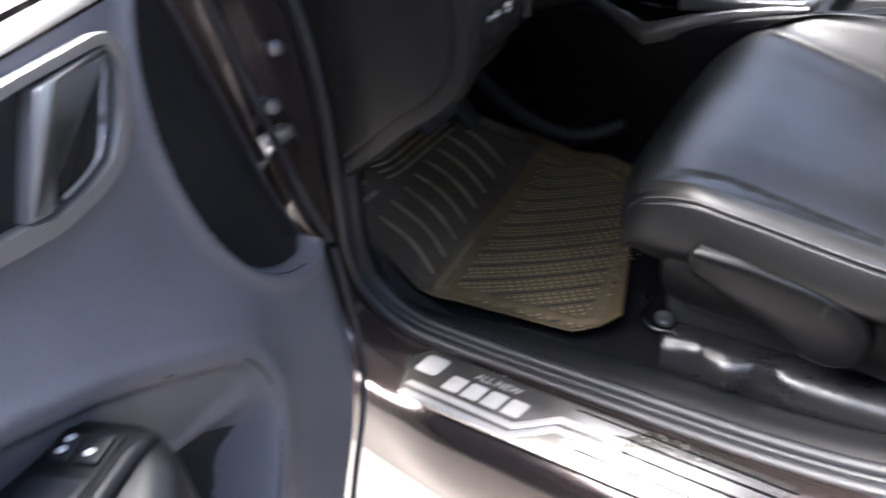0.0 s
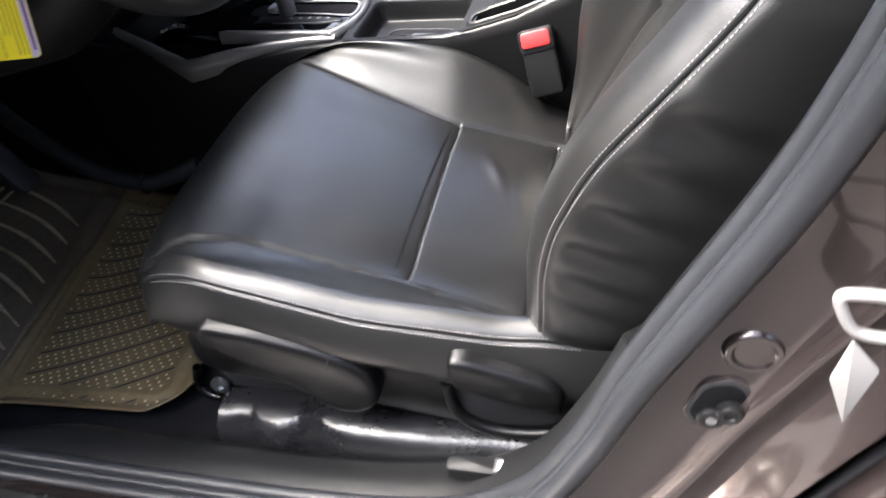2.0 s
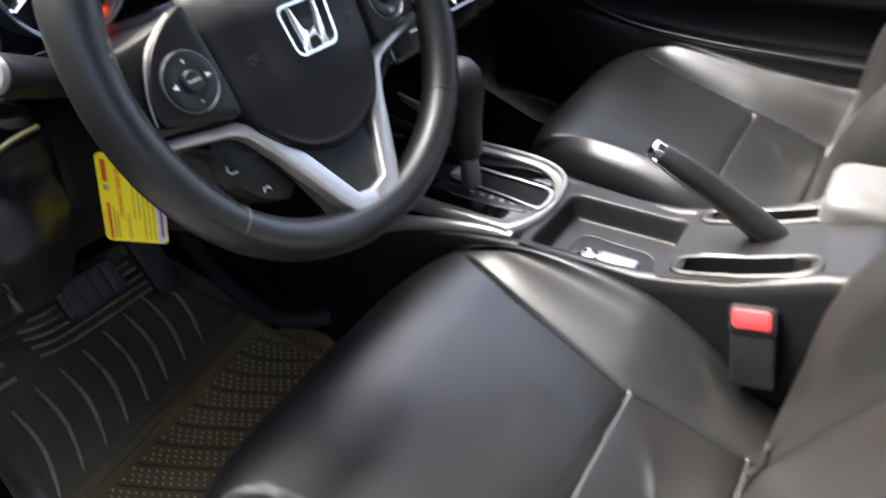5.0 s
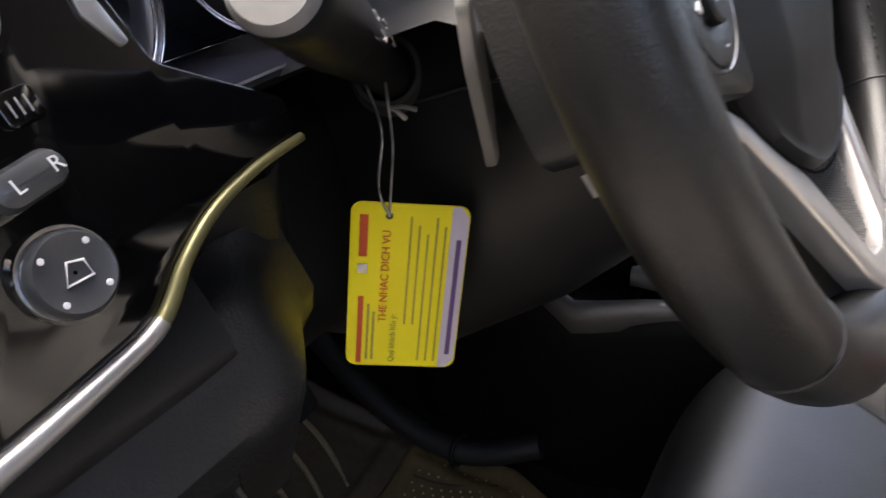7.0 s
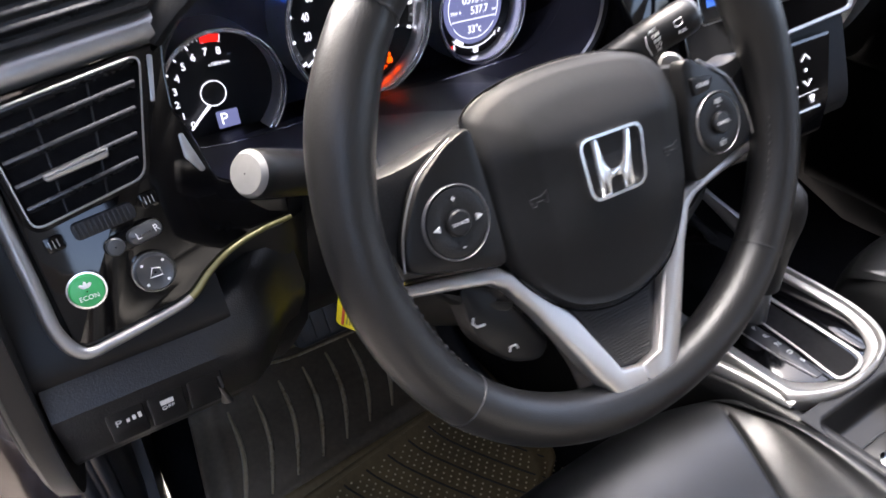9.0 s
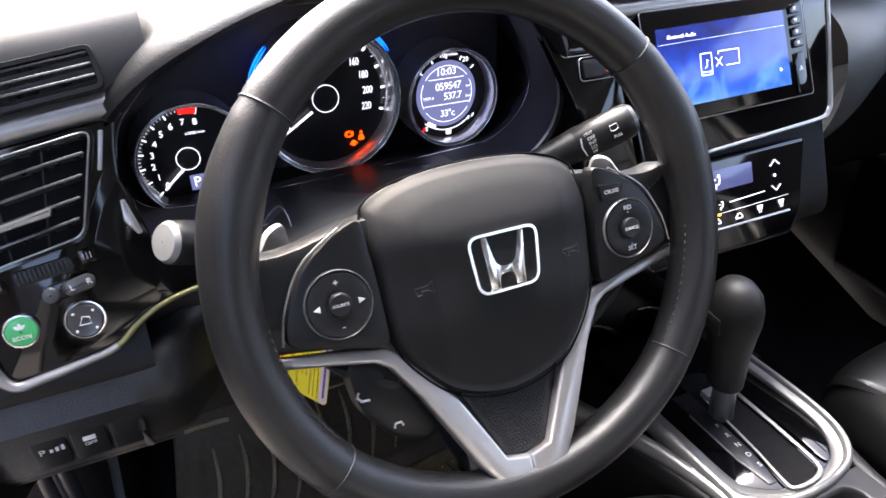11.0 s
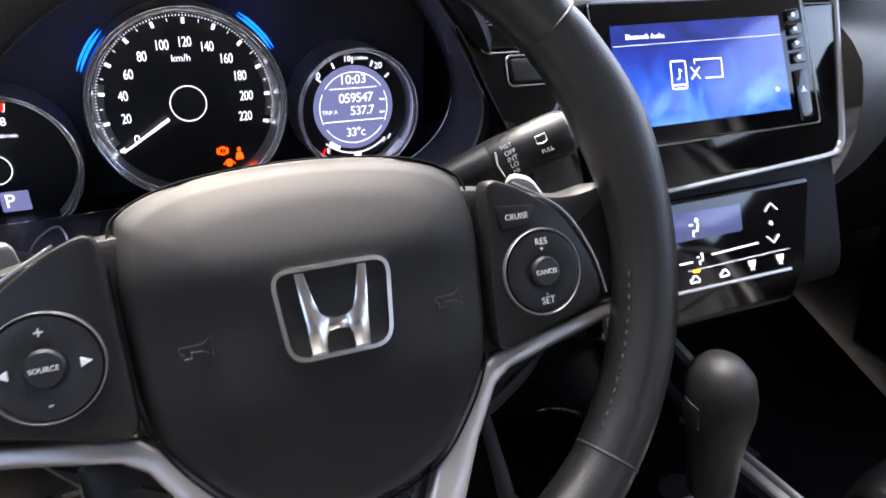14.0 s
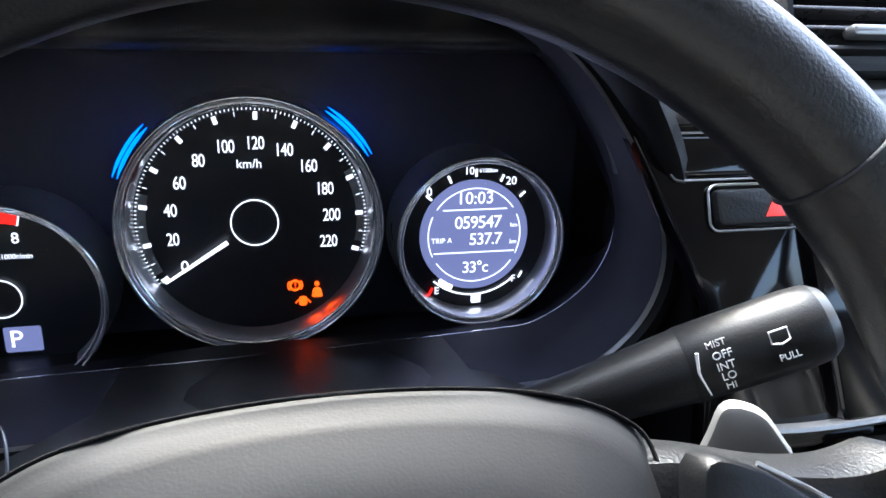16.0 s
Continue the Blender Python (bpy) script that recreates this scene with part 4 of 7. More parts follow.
def sill_carpet():
    """Glossy creased vinyl under the seat's edge, and the boot release beside it."""
    secs = []
    for y in np.linspace(-0.02, 0.385, 60):
        a = 1.0 if y < 0.33 else max(0.3, 1 - (y - 0.33) / 0.08)
        w = 0.008 * math.sin(75 * y) * math.exp(-((y - 0.31) / 0.055) ** 2) + 0.003 * math.sin(25 * y)
        secs.append([(-0.262, y, 0.33), (-0.261 + w, y, 0.352), (-0.256 + w, y, 0.366 * 1 + 0.004 * a), (-0.244 + w * 0.5, y, 0.377 + 0.004 * a), (-0.225, y, 0.380), (-0.20, y, 0.372), (-0.19, y, 0.33)])
    t = loft("floor_cover", secs, material("creased_vinyl", (0.012, 0.012, 0.0135), 0.28, wave=0.5, wave_scale=26), None)
    tagged(t, "glossy creased black vinyl edge of the carpet under the seat", "floor cover", kind="structure")
    r = thing("boot_release", "small black boot release lever with a white symbol in a recess", "lever")
    lever = slab("lever", rounded([(-0.2965, 0.1190), (-0.2860, 0.1200), (-0.2795, 0.1160), (-0.2770, 0.0650), (-0.2960, 0.0620)], 0.004, 4), Matrix.Identity(4), 0.398, 0.412, PLASTIC, r, bevel=0.003)
    slab("symbol_plate", rrect(0.014, 0.0115, 0.001, cx=-0.2865, cy=0.0705), Matrix.Identity(4), 0.4118, 0.4126, GREY_KNOB, lever, "pale symbol plate", bevel=0.0002)
    slab("symbol", rrect(0.009, 0.006, 0.002, cx=-0.2865, cy=0.0705), Matrix.Identity(4), 0.4124, 0.4130, WHITE_PRINT, lever, "white symbol", bevel=0.0002)


sill_carpet()


def buckle():
    t = thing("seat_belt_buckle", "black seat belt buckle with a red press button", "buckle")
    M = axes((0.223, 0.094, 0.531), (0, -0.95, 0.22), (0.30, 0.22, 0.92))
    slab("housing", rrect(0.044, 0.085, 0.006), M, -0.018, 0.004, PLASTIC, t, bevel=0.004)
    slab("button_frame", rrect(0.046, 0.030, 0.006, cy=0.030), M, -0.018, 0.006, PLASTIC_GREY, t, bevel=0.003)
    slab("press_button", rrect(0.038, 0.021, 0.005, cy=0.032), M, -0.004, 0.0085, RED, t, "red press button", bevel=0.003)


buckle()


# ---------- floor mat and pedals ----------
def mat_height(x, y):
    z = 0.306 + 0.45 * max(0, y - 0.725) * soft_step(0.70, 0.80, y)
    # raised foot rest towards the door
    z += 0.03 * soft_step(0.86, 0.95, y) * soft_step(-0.05, -0.16, x)
    return z


def floor_mat():
    t = thing("floor_mat", "smoky amber ribbed rubber floor mat, dusty", "floor mat")
    NX, NY = 90, 110
    rows = []
    for v in np.linspace(0, 1, NY):
        y = 0.475 + 0.525 * v
        left = curve(y, [0.475, 0.49, 0.52, 0.70, 0.76, 0.90, 1.0], [-0.165, -0.198, -0.222, -0.232, -0.240, -0.215, -0.17], 0.006)
        right = curve(y, [0.475, 0.49, 0.52, 0.56, 0.62, 0.72, 0.85, 1.0], [0.00, 0.062, 0.128, 0.172, 0.194, 0.190, 0.150, 0.12], 0.006)
        row = []
        for u in np.linspace(0, 1, NX):
            x = left + (right - left) * u
            yy = y + 0.12 * (u - 0.0) * (1 - v) * 0.55
            z = mat_height(x, yy)
            edge = min(u * (right - left), (1 - u) * (right - left), v * 0.525, (1 - v) * 0.525)
            z += 0.012 * (1 - soft_step(0.0, 0.018, edge)) + 0.004 * math.exp(-((edge - 0.03) / 0.006) ** 2)
            z += 0.006 * math.exp(-((yy - 0.752 - 0.14 * (x + 0.22)) / 0.009) ** 2) * soft_step(0.0, 0.02, edge)
            row.append((x, yy, z))
        rows.append(row)
    # rows past the cut take the darker slope colour
    cut = int(NY * 0.53)
    for name, part_rows, mat, words in (("mat_sheet", rows[:cut + 1], MAT_AMBER, "smoky amber flat of the mat"), ("heel_slope", rows[cut:], MAT_SLOPE, "darker heel slope of the mat")):
        skin = loft(name, part_rows, mat, t, words, cap=False, closed=False, smooth=60)
        sol = skin.modifiers.new("thickness", "SOLIDIFY")
        sol.thickness, sol.offset = 0.002, 0.0
    # long ribs on the heel slope
    for k in range(8):
        x = -0.200 + 0.0385 * k
        pts = []
        for q in np.linspace(0, 1, 16):
            y = 0.764 + 0.115 * q + 0.15 * (x + 0.20)
            xx = x + 0.030 * q + 0.010 * math.sin(math.pi * q)
            pts.append((xx, y, mat_height(xx, y) + 0.004))
        tube("rib", pts, [0.0015, 0.0032, 0.0034, 0.0032, 0.0015], MAT_RIB, t, seg=6)
    for k in range(5):
        y = 0.915 + 0.014 * k
        tube("toe_rib", [(x, y, mat_height(x, y) + 0.003) for x in np.linspace(-0.10, 0.09, 12)], 0.0022, MAT_RIB, t, seg=6)
    for k in range(4):
        y = 0.905 + 0.018 * k
        tube("rest_rib", [(x, y, mat_height(x, y) + 0.003) for x in np.linspace(-0.20, -0.14, 8)], 0.004, MAT_RIB, t, seg=6)
    # grooves sweeping back across the flat, and studs in rows between them
    def on_flat(x0, d):
        return x0 + 0.40 * d + 0.7 * d * d, 0.733 + 0.12 * (x0 + 0.20) - d

    def inside(x, y):
        return -0.212 < x < 0.175 and 0.512 + max(0, x - 0.02) * 0.22 < y < 0.728 + 0.12 * (x + 0.20)
    for k in range(-6, 11):
        pts = [on_flat(-0.185 + 0.035 * k, d) for d in np.linspace(0.0, 0.24, 40)]
        pts = [(x, y, mat_height(x, y) + 0.0016) for x, y in pts if inside(x, y)]
        if len(pts) > 4:
            tube("groove", pts, 0.0013, RUBBER, t, "dark moulded groove", seg=5)
    vs, fs = [], []
    for k in range(-24, 46):
        if k % 4 == 0:
            continue
        for j in range(26):
            x, y = on_flat(-0.185 + 0.00875 * k, 0.004 + 0.0098 * (j + 0.5 * (k % 2)))
            if not inside(x, y):
                continue
            z = mat_height(x, y) + 0.0015
            n = len(vs)
            r = 0.0017
            vs += [(x + r * math.cos(a), y + r * math.sin(a), z) for a in np.linspace(0, 2 * math.pi, 6, endpoint=False)]
            vs += [(x + 0.5 * r * math.cos(a), y + 0.5 * r * math.sin(a), z + 0.0013) for a in np.linspace(0, 2 * math.pi, 6, endpoint=False)]
            fs += [(n + i, n + (i + 1) % 6, n + 6 + (i + 1) % 6, n + 6 + i) for i in range(6)] + [tuple(n + 6 + i for i in range(6))]
    # raised seam between the flat and the heel slope
    tube("seam_ridge", [(x, 0.740 + 0.12 * (x + 0.20), mat_height(x, 0.740 + 0.12 * (x + 0.20)) + 0.002) for x in np.linspace(-0.225, 0.165, 30)], 0.0045, MAT_AMBER, t, seg=8, flat=0.6)
    me = bpy.data.meshes.new("studs")
    me.from_pydata(vs, [], fs)
    st = link("studs", me, MAT_DOT, t, "pale anti-slip studs", smooth=0)
    st["kind"] = "stuff"


floor_mat()


def pedals():
    b = thing("brake_pedal", "wide black rubber brake pedal", "pedal")
    M = axes((-0.035, 0.845, 0.500), (1, 0, 0), (0, 0.45, 0.9))
    slab("pad", rrect(0.085, 0.052, 0.010), M, 0, 0.012, RUBBER, b, bevel=0.005)
    for k in range(4):
        box("pad_rib", (-0.034 + 0.0185 * k, -0.020, 0.011), (-0.022 + 0.0185 * k, 0.020, 0.0145), RUBBER, b, bevel=0.001, M=M)
    tube("arm", [(-0.03, 0.86, 0.50), (-0.025, 0.95, 0.54), (-0.02, 1.03, 0.62), (-0.02, 1.08, 0.72)], 0.009, RUBBER, b)
    a = thing("accelerator_pedal", "slim black accelerator pedal", "pedal")
    M = axes((0.085, 0.90, 0.46), (1, 0, 0), (0, 0.5, 0.86))
    slab("pad", rrect(0.042, 0.13, 0.012), M, 0, 0.012, RUBBER, a, bevel=0.004)
    tube("arm", [(0.085, 0.93, 0.50), (0.085, 1.02, 0.60), (0.08, 1.07, 0.68)], 0.008, RUBBER, a)
    c = thing("wiring_loom", "black corrugated cable beside the tunnel", "cable")
    for q in ((0.135, 0.70, 0.385), (0.15, 0.92, 0.50)):
        tube("clip", [np.array(q) + V(0.016 * math.cos(w), 0.0, 0.016 * math.sin(w)) for w in np.linspace(0, 6.28, 18, endpoint=False)], 0.003, PLASTIC, c, closed=True, seg=6)
    tube("hose", smooth_line([(0.165, 0.62, 0.40), (0.135, 0.70, 0.385), (0.13, 0.80, 0.42), (0.15, 0.92, 0.50), (0.17, 1.02, 0.60)], 40), 0.013, RUBBER, c, seg=10)


pedals()


# ---------- centre console ----------
CX = 0.35


def console():
    t = thing("centre_console", "black centre console with satin silver shifter surround", "console")
    # side walls and top lining
    for side in (-1, 1):
        rows = []
        for y, z, x in ((-0.30, 0.632, 0.112), (0.02, 0.630, 0.112), (0.053, 0.620, 0.111), (0.09, 0.602, 0.110), (0.129, 0.585, 0.110), (0.19, 0.568, 0.110), (0.227, 0.561, 0.110), (0.28, 0.557, 0.110), (0.36, 0.557, 0.112), (0.44, 0.553, 0.120), (0.52, 0.545, 0.134), (0.60, 0.525, 0.147), (0.68, 0.56, 0.142), (0.80, 0.58, 0.14)):
            if side > 0:
                x -= float(np.interp(y, [-0.30, 0.03, 0.08, 0.20, 0.34, 0.40, 0.44], [0.0, 0.0, 0.038, 0.052, 0.052, 0.028, 0.030]))
            X = CX + side * x
            rows.append([(X + side * -0.004, y, 0.30), (X - side * 0.0, y, 0.38), (X, y, z - 0.018), (X - side * 0.002, y, z - 0.004), (X - side * 0.007, y, z), (X - side * 0.016, y, z + 0.0005), (X - side * 0.022, y, z - 0.004), (X - side * 0.024, y, z - 0.05)])
        loft("side_wall", rows, PLASTIC, t, "black plastic console side", cap=False, closed=False, smooth=60)
    # tray behind the shifter: steep walls, rounded corners, flat rim
    def tray_z(x, y):
        q = math.hypot(max(0, abs(x - 0.310) - 0.047), max(0, abs(y - 0.2825) - 0.060)) / 0.018
        top = np.interp(y, [0.19, 0.227, 0.36], [0.566, 0.559, 0.560])
        return 0.530 + (top - 0.530) * soft_step(0.30, 1.0, q)
    rows = [[(x, y, tray_z(x, y)) for x in np.linspace(0.242, 0.398, 90)] for y in np.linspace(0.192, 0.372, 90)]
    loft("tray", rows, PLASTIC, t, "satin charcoal tray", cap=False, closed=False, smooth=60)
    M = axes((0.300, 0.280, 0.5305), (0, -1, 0), (1, 0, 0))
    face = rounded([(-0.046, -0.030), (0.050, -0.030), (0.050, 0.026), (-0.046, 0.030)], 0.016)
    slab("socket_panel", face, M, 0, 0.0022, PLASTIC, t, bevel=0.001)
    tube("panel_edge", [tuple(p) for p in place(M, inset(face, -0.001), 0.002)], 0.0009, RUBBER, t, closed=True, seg=5)
    lathe("power_socket", [(0.0125, 0), (0.0125, 0.005), (0.0100, 0.006), (0.0085, 0.001), (0.0005, 0.0)], M @ shift(-0.020, -0.012, 0.0022), CHROME, t, "chrome-rimmed socket", seg=24)
    box("usb_block", (-0.006, -0.022, 0.002), (0.040, -0.003, 0.012), BOLT, t, "silver usb plug", bevel=0.003, M=M)
    box("usb_slot", (0.038, -0.018, 0.004), (0.042, -0.008, 0.009), GLOSS, t, bevel=0.0005, M=M)
    # handbrake bay: flat top that climbs to the rear, with one long slot on either side of the lever
    def bay(y):
        return float(np.interp(y, [-0.30, 0.02, 0.05, 0.09, 0.13, 0.19, 0.227], [0.630, 0.629, 0.621, 0.603, 0.588, 0.571, 0.561]))
    rows = []
    for y in np.r_[-0.30, np.linspace(0.0, 0.206, 42)]:
        far = 0.102 - float(np.interp(y, [-0.30, 0.03, 0.08, 0.20], [0.0, 0.0, 0.038, 0.052]))
        rows.append([(CX + x, y, bay(y) - 0.0015 - (0.045 if min(abs(x + 0.077), abs(x - 0.030)) < 0.017 and 0.070 < y < 0.184 else 0.0)) for x in np.linspace(-0.104, far, 90)])
    loft("bay_top", rows, PLASTIC, t, cap=False, closed=False)
    for mid, half in ((-0.077, 0.016), (0.030, 0.012)):
        def rim(grow):
            out = []
            for q in np.linspace(0, 2 * math.pi, 48, endpoint=False):
                y = 0.127 + (0.064 + grow) * math.copysign(abs(math.cos(q)) ** 0.45, math.cos(q))
                x = CX + mid + (half + grow) * math.copysign(abs(math.sin(q)) ** 0.6, math.sin(q))
                out.append((x, y, bay(y)))
            return np.array(out)
        a, b = rim(0.007), rim(0.0)
        loft("slot_rim", [a - V(0, 0, 0.004), a + V(0, 0, 0.0005), (a + b) / 2 + V(0, 0, 0.0028), b + V(0, 0, 0.0008), b - V(0, 0, 0.03)], PLASTIC_GREY, t, "satin rounded slot rim", cap=False, smooth=60)
        loft("slot_well", [b - V(0, 0, 0.0035), b - V(0, 0, 0.040)], RUBBER, t, "dark open slot", cap=False)
        low = b - V(0, 0, 0.040)
        finish("slot_floor", low, [tuple(range(len(low)))], CARPET, t)
    # silver surround of the shifter: broad on the driver's side, drawn to a point, then a slim ring
    outer = smooth_line([(0.246, 0.56), (0.248, 0.47), (0.250, 0.405), (0.2525, 0.386), (0.285, 0.3690), (0.3225, 0.3635), (0.362, 0.3665), (0.398, 0.378), (0.421, 0.403), (0.4305, 0.44), (0.4320, 0.49), (0.430, 0.56)], 80)
    inner = smooth_line([(0.258, 0.56), (0.260, 0.47), (0.262, 0.412), (0.2685, 0.393), (0.297, 0.3765), (0.328, 0.3712), (0.362, 0.3742), (0.393, 0.3850), (0.413, 0.408), (0.4225, 0.44), (0.4240, 0.49), (0.422, 0.56)], 80)
    lining = smooth_line([(0.268, 0.56), (0.270, 0.47), (0.272, 0.418), (0.279, 0.401), (0.303, 0.3850), (0.332, 0.3795), (0.360, 0.3825), (0.385, 0.3930), (0.403, 0.414), (0.4120, 0.44), (0.4135, 0.49), (0.412, 0.56)], 80)

    def rise(y):
        return 0.567 + 0.03 * (y - 0.37)
    secs, band = [], []
    for o, i, l in zip(outer, inner, lining):
        zo = rise(o[1])
        d = (i - o)
        secs.append([(o[0] - d[0] * 0.05, o[1] - d[1] * 0.05, zo - 0.016), (o[0], o[1], zo - 0.004), (*(o + d * 0.18), zo), (*(o + d * 0.5), zo + 0.0012), (*(o + d * 0.85), zo - 0.0006), (*i, zo - 0.004)])
        band.append([(*i, zo - 0.0042), (*(i + (l - i) * 0.9), zo - 0.0048), (*l, zo - 0.0062), (*l, zo - 0.012)])
    loft("shifter_surround", secs, SATIN_GREY, t, "satin silver rounded shifter surround", cap=False, closed=False, smooth=60)
    loft("surround_lining", band, SILVER_DARK, t, "smoked grey inner lining", cap=False, closed=False, smooth=60)
    # silver wings running forward and out to the sharp corner
    for side in (-1, 1):
        rows = []
        for y, x, zt, zb in ((0.384, 0.1015, 0.5665, 0.5525), (0.42, 0.106, 0.567, 0.546), (0.48, 0.118, 0.566, 0.538), (0.54, 0.134, 0.562, 0.528), (0.58, 0.147, 0.558, 0.521), (0.600, 0.151, 0.556, 0.518), (0.615, 0.148, 0.562, 0.527), (0.66, 0.140, 0.580, 0.556), (0.71, 0.132, 0.60, 0.584)):
            X = CX + side * x
            if side > 0 and y < 0.59:
                continue
            rows.append([(X - side * 0.010, y, zt - 0.004), (X - side * 0.004, y, zt - 0.003), (X, y, zt - 0.006), (X + side * 0.002, y, (zt + zb) / 2), (X - side * 0.001, y, zb + 0.002), (X - side * 0.006, y, zb)])
        loft("silver_wing", rows, SATIN_GREY, t, "satin silver side trim with a sharp corner", cap=False, closed=False, smooth=50)
    # gloss deck with the gate
    deck = [(p[0], p[1]) for p in lining] + [(0.412, 0.64), (0.268, 0.64)]
    M = Matrix.Translation((0, 0, 0.5575))
    slab("shifter_deck", deck, M, -0.01, 0.004, GLOSS, t, "gloss black gear gate panel", bevel=0.0005)
    M = Matrix.Translation((0, 0, 0.5617))
    slab("gate_slot", smooth_line([(0.326, 0.545), (0.322, 0.47), (0.317, 0.42), (0.3155, 0.385), (0.333, 0.379), (0.352, 0.384), (0.360, 0.40), (0.364, 0.47), (0.364, 0.545)], 60, True), M, 0, 0.0008, CARPET, t, "dark gate slot", bevel=0.0002)
    # bright hairpin round the slot, heavier on the far side
    hair = smooth_line([(0.3285, 0.512), (0.3245, 0.470), (0.3190, 0.425), (0.3125, 0.388), (0.3150, 0.3775), (0.3330, 0.3755), (0.3500, 0.3790), (0.3600, 0.390), (0.3640, 0.430), (0.3665, 0.470), (0.3685, 0.512)], 70)
    tube("gate_hairpin", [(x, y, 0.5655) for x, y in hair], [0.0012, 0.0014, 0.0016, 0.0020, 0.0025, 0.0028, 0.0028, 0.0026], SILVER, t, "bright satin gate hairpin", flat=0.6, seg=10)
    slab("letter_strip", [(0.300, 0.53), (0.297, 0.42), (0.301, 0.392), (0.309, 0.392), (0.317, 0.43), (0.3225, 0.53)], M, 0.0002, 0.0014, DIAL, t, "smoked letter strip", bevel=0.0004)
    for k, ch in enumerate("PRNDS"):
        letters("gate_letter", ch, Matrix.Translation((0.3125 - 0.0006 * k, 0.474 - 0.0148 * k, 0.5634)) @ pose(0, 0, 0, 0, 0, -4), 0.0080, WHITE_PRINT, t, depth=0.0002)
    tube("gate_scale", [(0.298, 0.50, 0.5625), (0.2955, 0.43, 0.5625), (0.300, 0.393, 0.5625)], 0.0009, SILVER_DARK, t, seg=6)
    slab("reserve_panel", smooth_line([(0.378, 0.520), (0.392, 0.470), (0.401, 0.435), (0.394, 0.406), (0.3780, 0.3885), (0.3720, 0.396), (0.3740, 0.44), (0.3750, 0.49)], 48, True), M, 0, 0.0022, GLOSS, t, "gloss black crescent inlay", bevel=0.0008)
    # cup holders ahead of the shifter
    slab("front_tray", [(0.225, 0.56), (0.475, 0.56), (0.475, 0.80), (0.225, 0.80)], Matrix.Translation((0, 0, 0.535)), -0.01, 0.004, PLASTIC, t)
    for x in (0.295, 0.390):
        M = Matrix.Translation((x, 0.655, 0.540))
        lathe("cup_holder", [(0.044, -0.004), (0.044, 0.014), (0.040, 0.016), (0.038, 0.012), (0.036, -0.001), (0.0005, -0.001)], M, GLOSS, t, "gloss-rimmed cup holder", seg=36)
    return t


console()


def gear_lever():
    t = thing("gear_lever", "black leather automatic gear lever standing in its gate", "gear lever")
    top, foot = V(0.303, 0.478, 0.715), V(0.330, 0.487, 0.562)
    M = axes(tuple(foot), (1, 0, 0.17), (0, 1, 0.06))
    lathe("shaft", [(0.013, -0.004), (0.0125, 0.03), (0.0115, 0.06), (0.012, 0.07)], M, BOLT, t, "grey steel shaft", seg=20)
    prof = [(0.0165, 0.052), (0.0195, 0.056), (0.0205, 0.075), (0.0215, 0.10), (0.0245, 0.125), (0.0275, 0.145), (0.0275, 0.160), (0.0245, 0.175), (0.017, 0.185), (0.008, 0.189), (0.0005, 0.190)]
    secs = []
    for r, h in prof:
        secs.append([M @ Vector((r * 0.86 * math.cos(q) - 0.002, r * 1.02 * math.sin(q), h)) for q in np.linspace(0, 2 * math.pi, 36, endpoint=False)])
    loft("knob", secs, KNOB_LEATHER, t, "black leather knob", smooth=70)
    box("release_button", (-0.027, -0.006, 0.135), (-0.018, 0.012, 0.158), PLASTIC_GREY, t, bevel=0.004, M=M)
    box("selector_tab", (0.3285, 0.506, 0.5640), (0.3505, 0.519, 0.5725), WHITE_PLASTIC, t, "pale selector window", bevel=0.003)


gear_lever()


def handbrake():
    t = thing("handbrake", "black handbrake lever with a chrome push button, raised", "handbrake")
    a, b = V(0.345, 0.095, 0.575), V(0.312, 0.236, 0.676)
    pts = [a + (b - a) * q + V(0, 0, 0.004 * math.sin(math.pi * q)) for q in np.linspace(0, 1, 20)]
    tube("lever", pts, [0.016, 0.0165, 0.016, 0.0155, 0.0150, 0.0155, 0.0150, 0.0125], RIM_LEATHER, t, seg=18)
    d = (pts[-1] - pts[-2]) / np.linalg.norm(pts[-1] - pts[-2])
    tube("push_button", [pts[-1] - d * 0.002, pts[-1] + d * 0.004, pts[-1] + d * 0.010, pts[-1] + d * 0.012], [0.0115, 0.011, 0.0105, 0.007], CHROME, t, "chrome push button", seg=18)


handbrake()


def armrest_box():
    t = thing("console_armrest", "pale grey leather armrest box behind the handbrake", "armrest")
    secs = []
    for y, k in ((-0.28, 0.9), (-0.26, 1), (0.035, 1.0), (0.060, 0.97), (0.072, 0.88), (0.078, 0.7)):
        secs.append([(0.405 + 0.053 * k * p[0], y, 0.614 + 0.032 * k * p[1]) for p in rrect(2, 2, 0.55, 5)])
    loft("lid", secs, ARM_LEATHER, t, "pale grey padded lid", smooth=60)
    box("bin", (0.352, -0.27, 0.50), (0.452, 0.062, 0.588), PLASTIC, t, "black plastic bin", bevel=0.01)


armrest_box()


# ---------- dashboard ----------
FT = math.atan(0.37)
FM = axes((0, 0.548, 0.88), (1, 0, 0), (0, math.sin(FT), math.cos(FT)))


def fv(z):
    return (z - 0.88) / math.cos(FT)


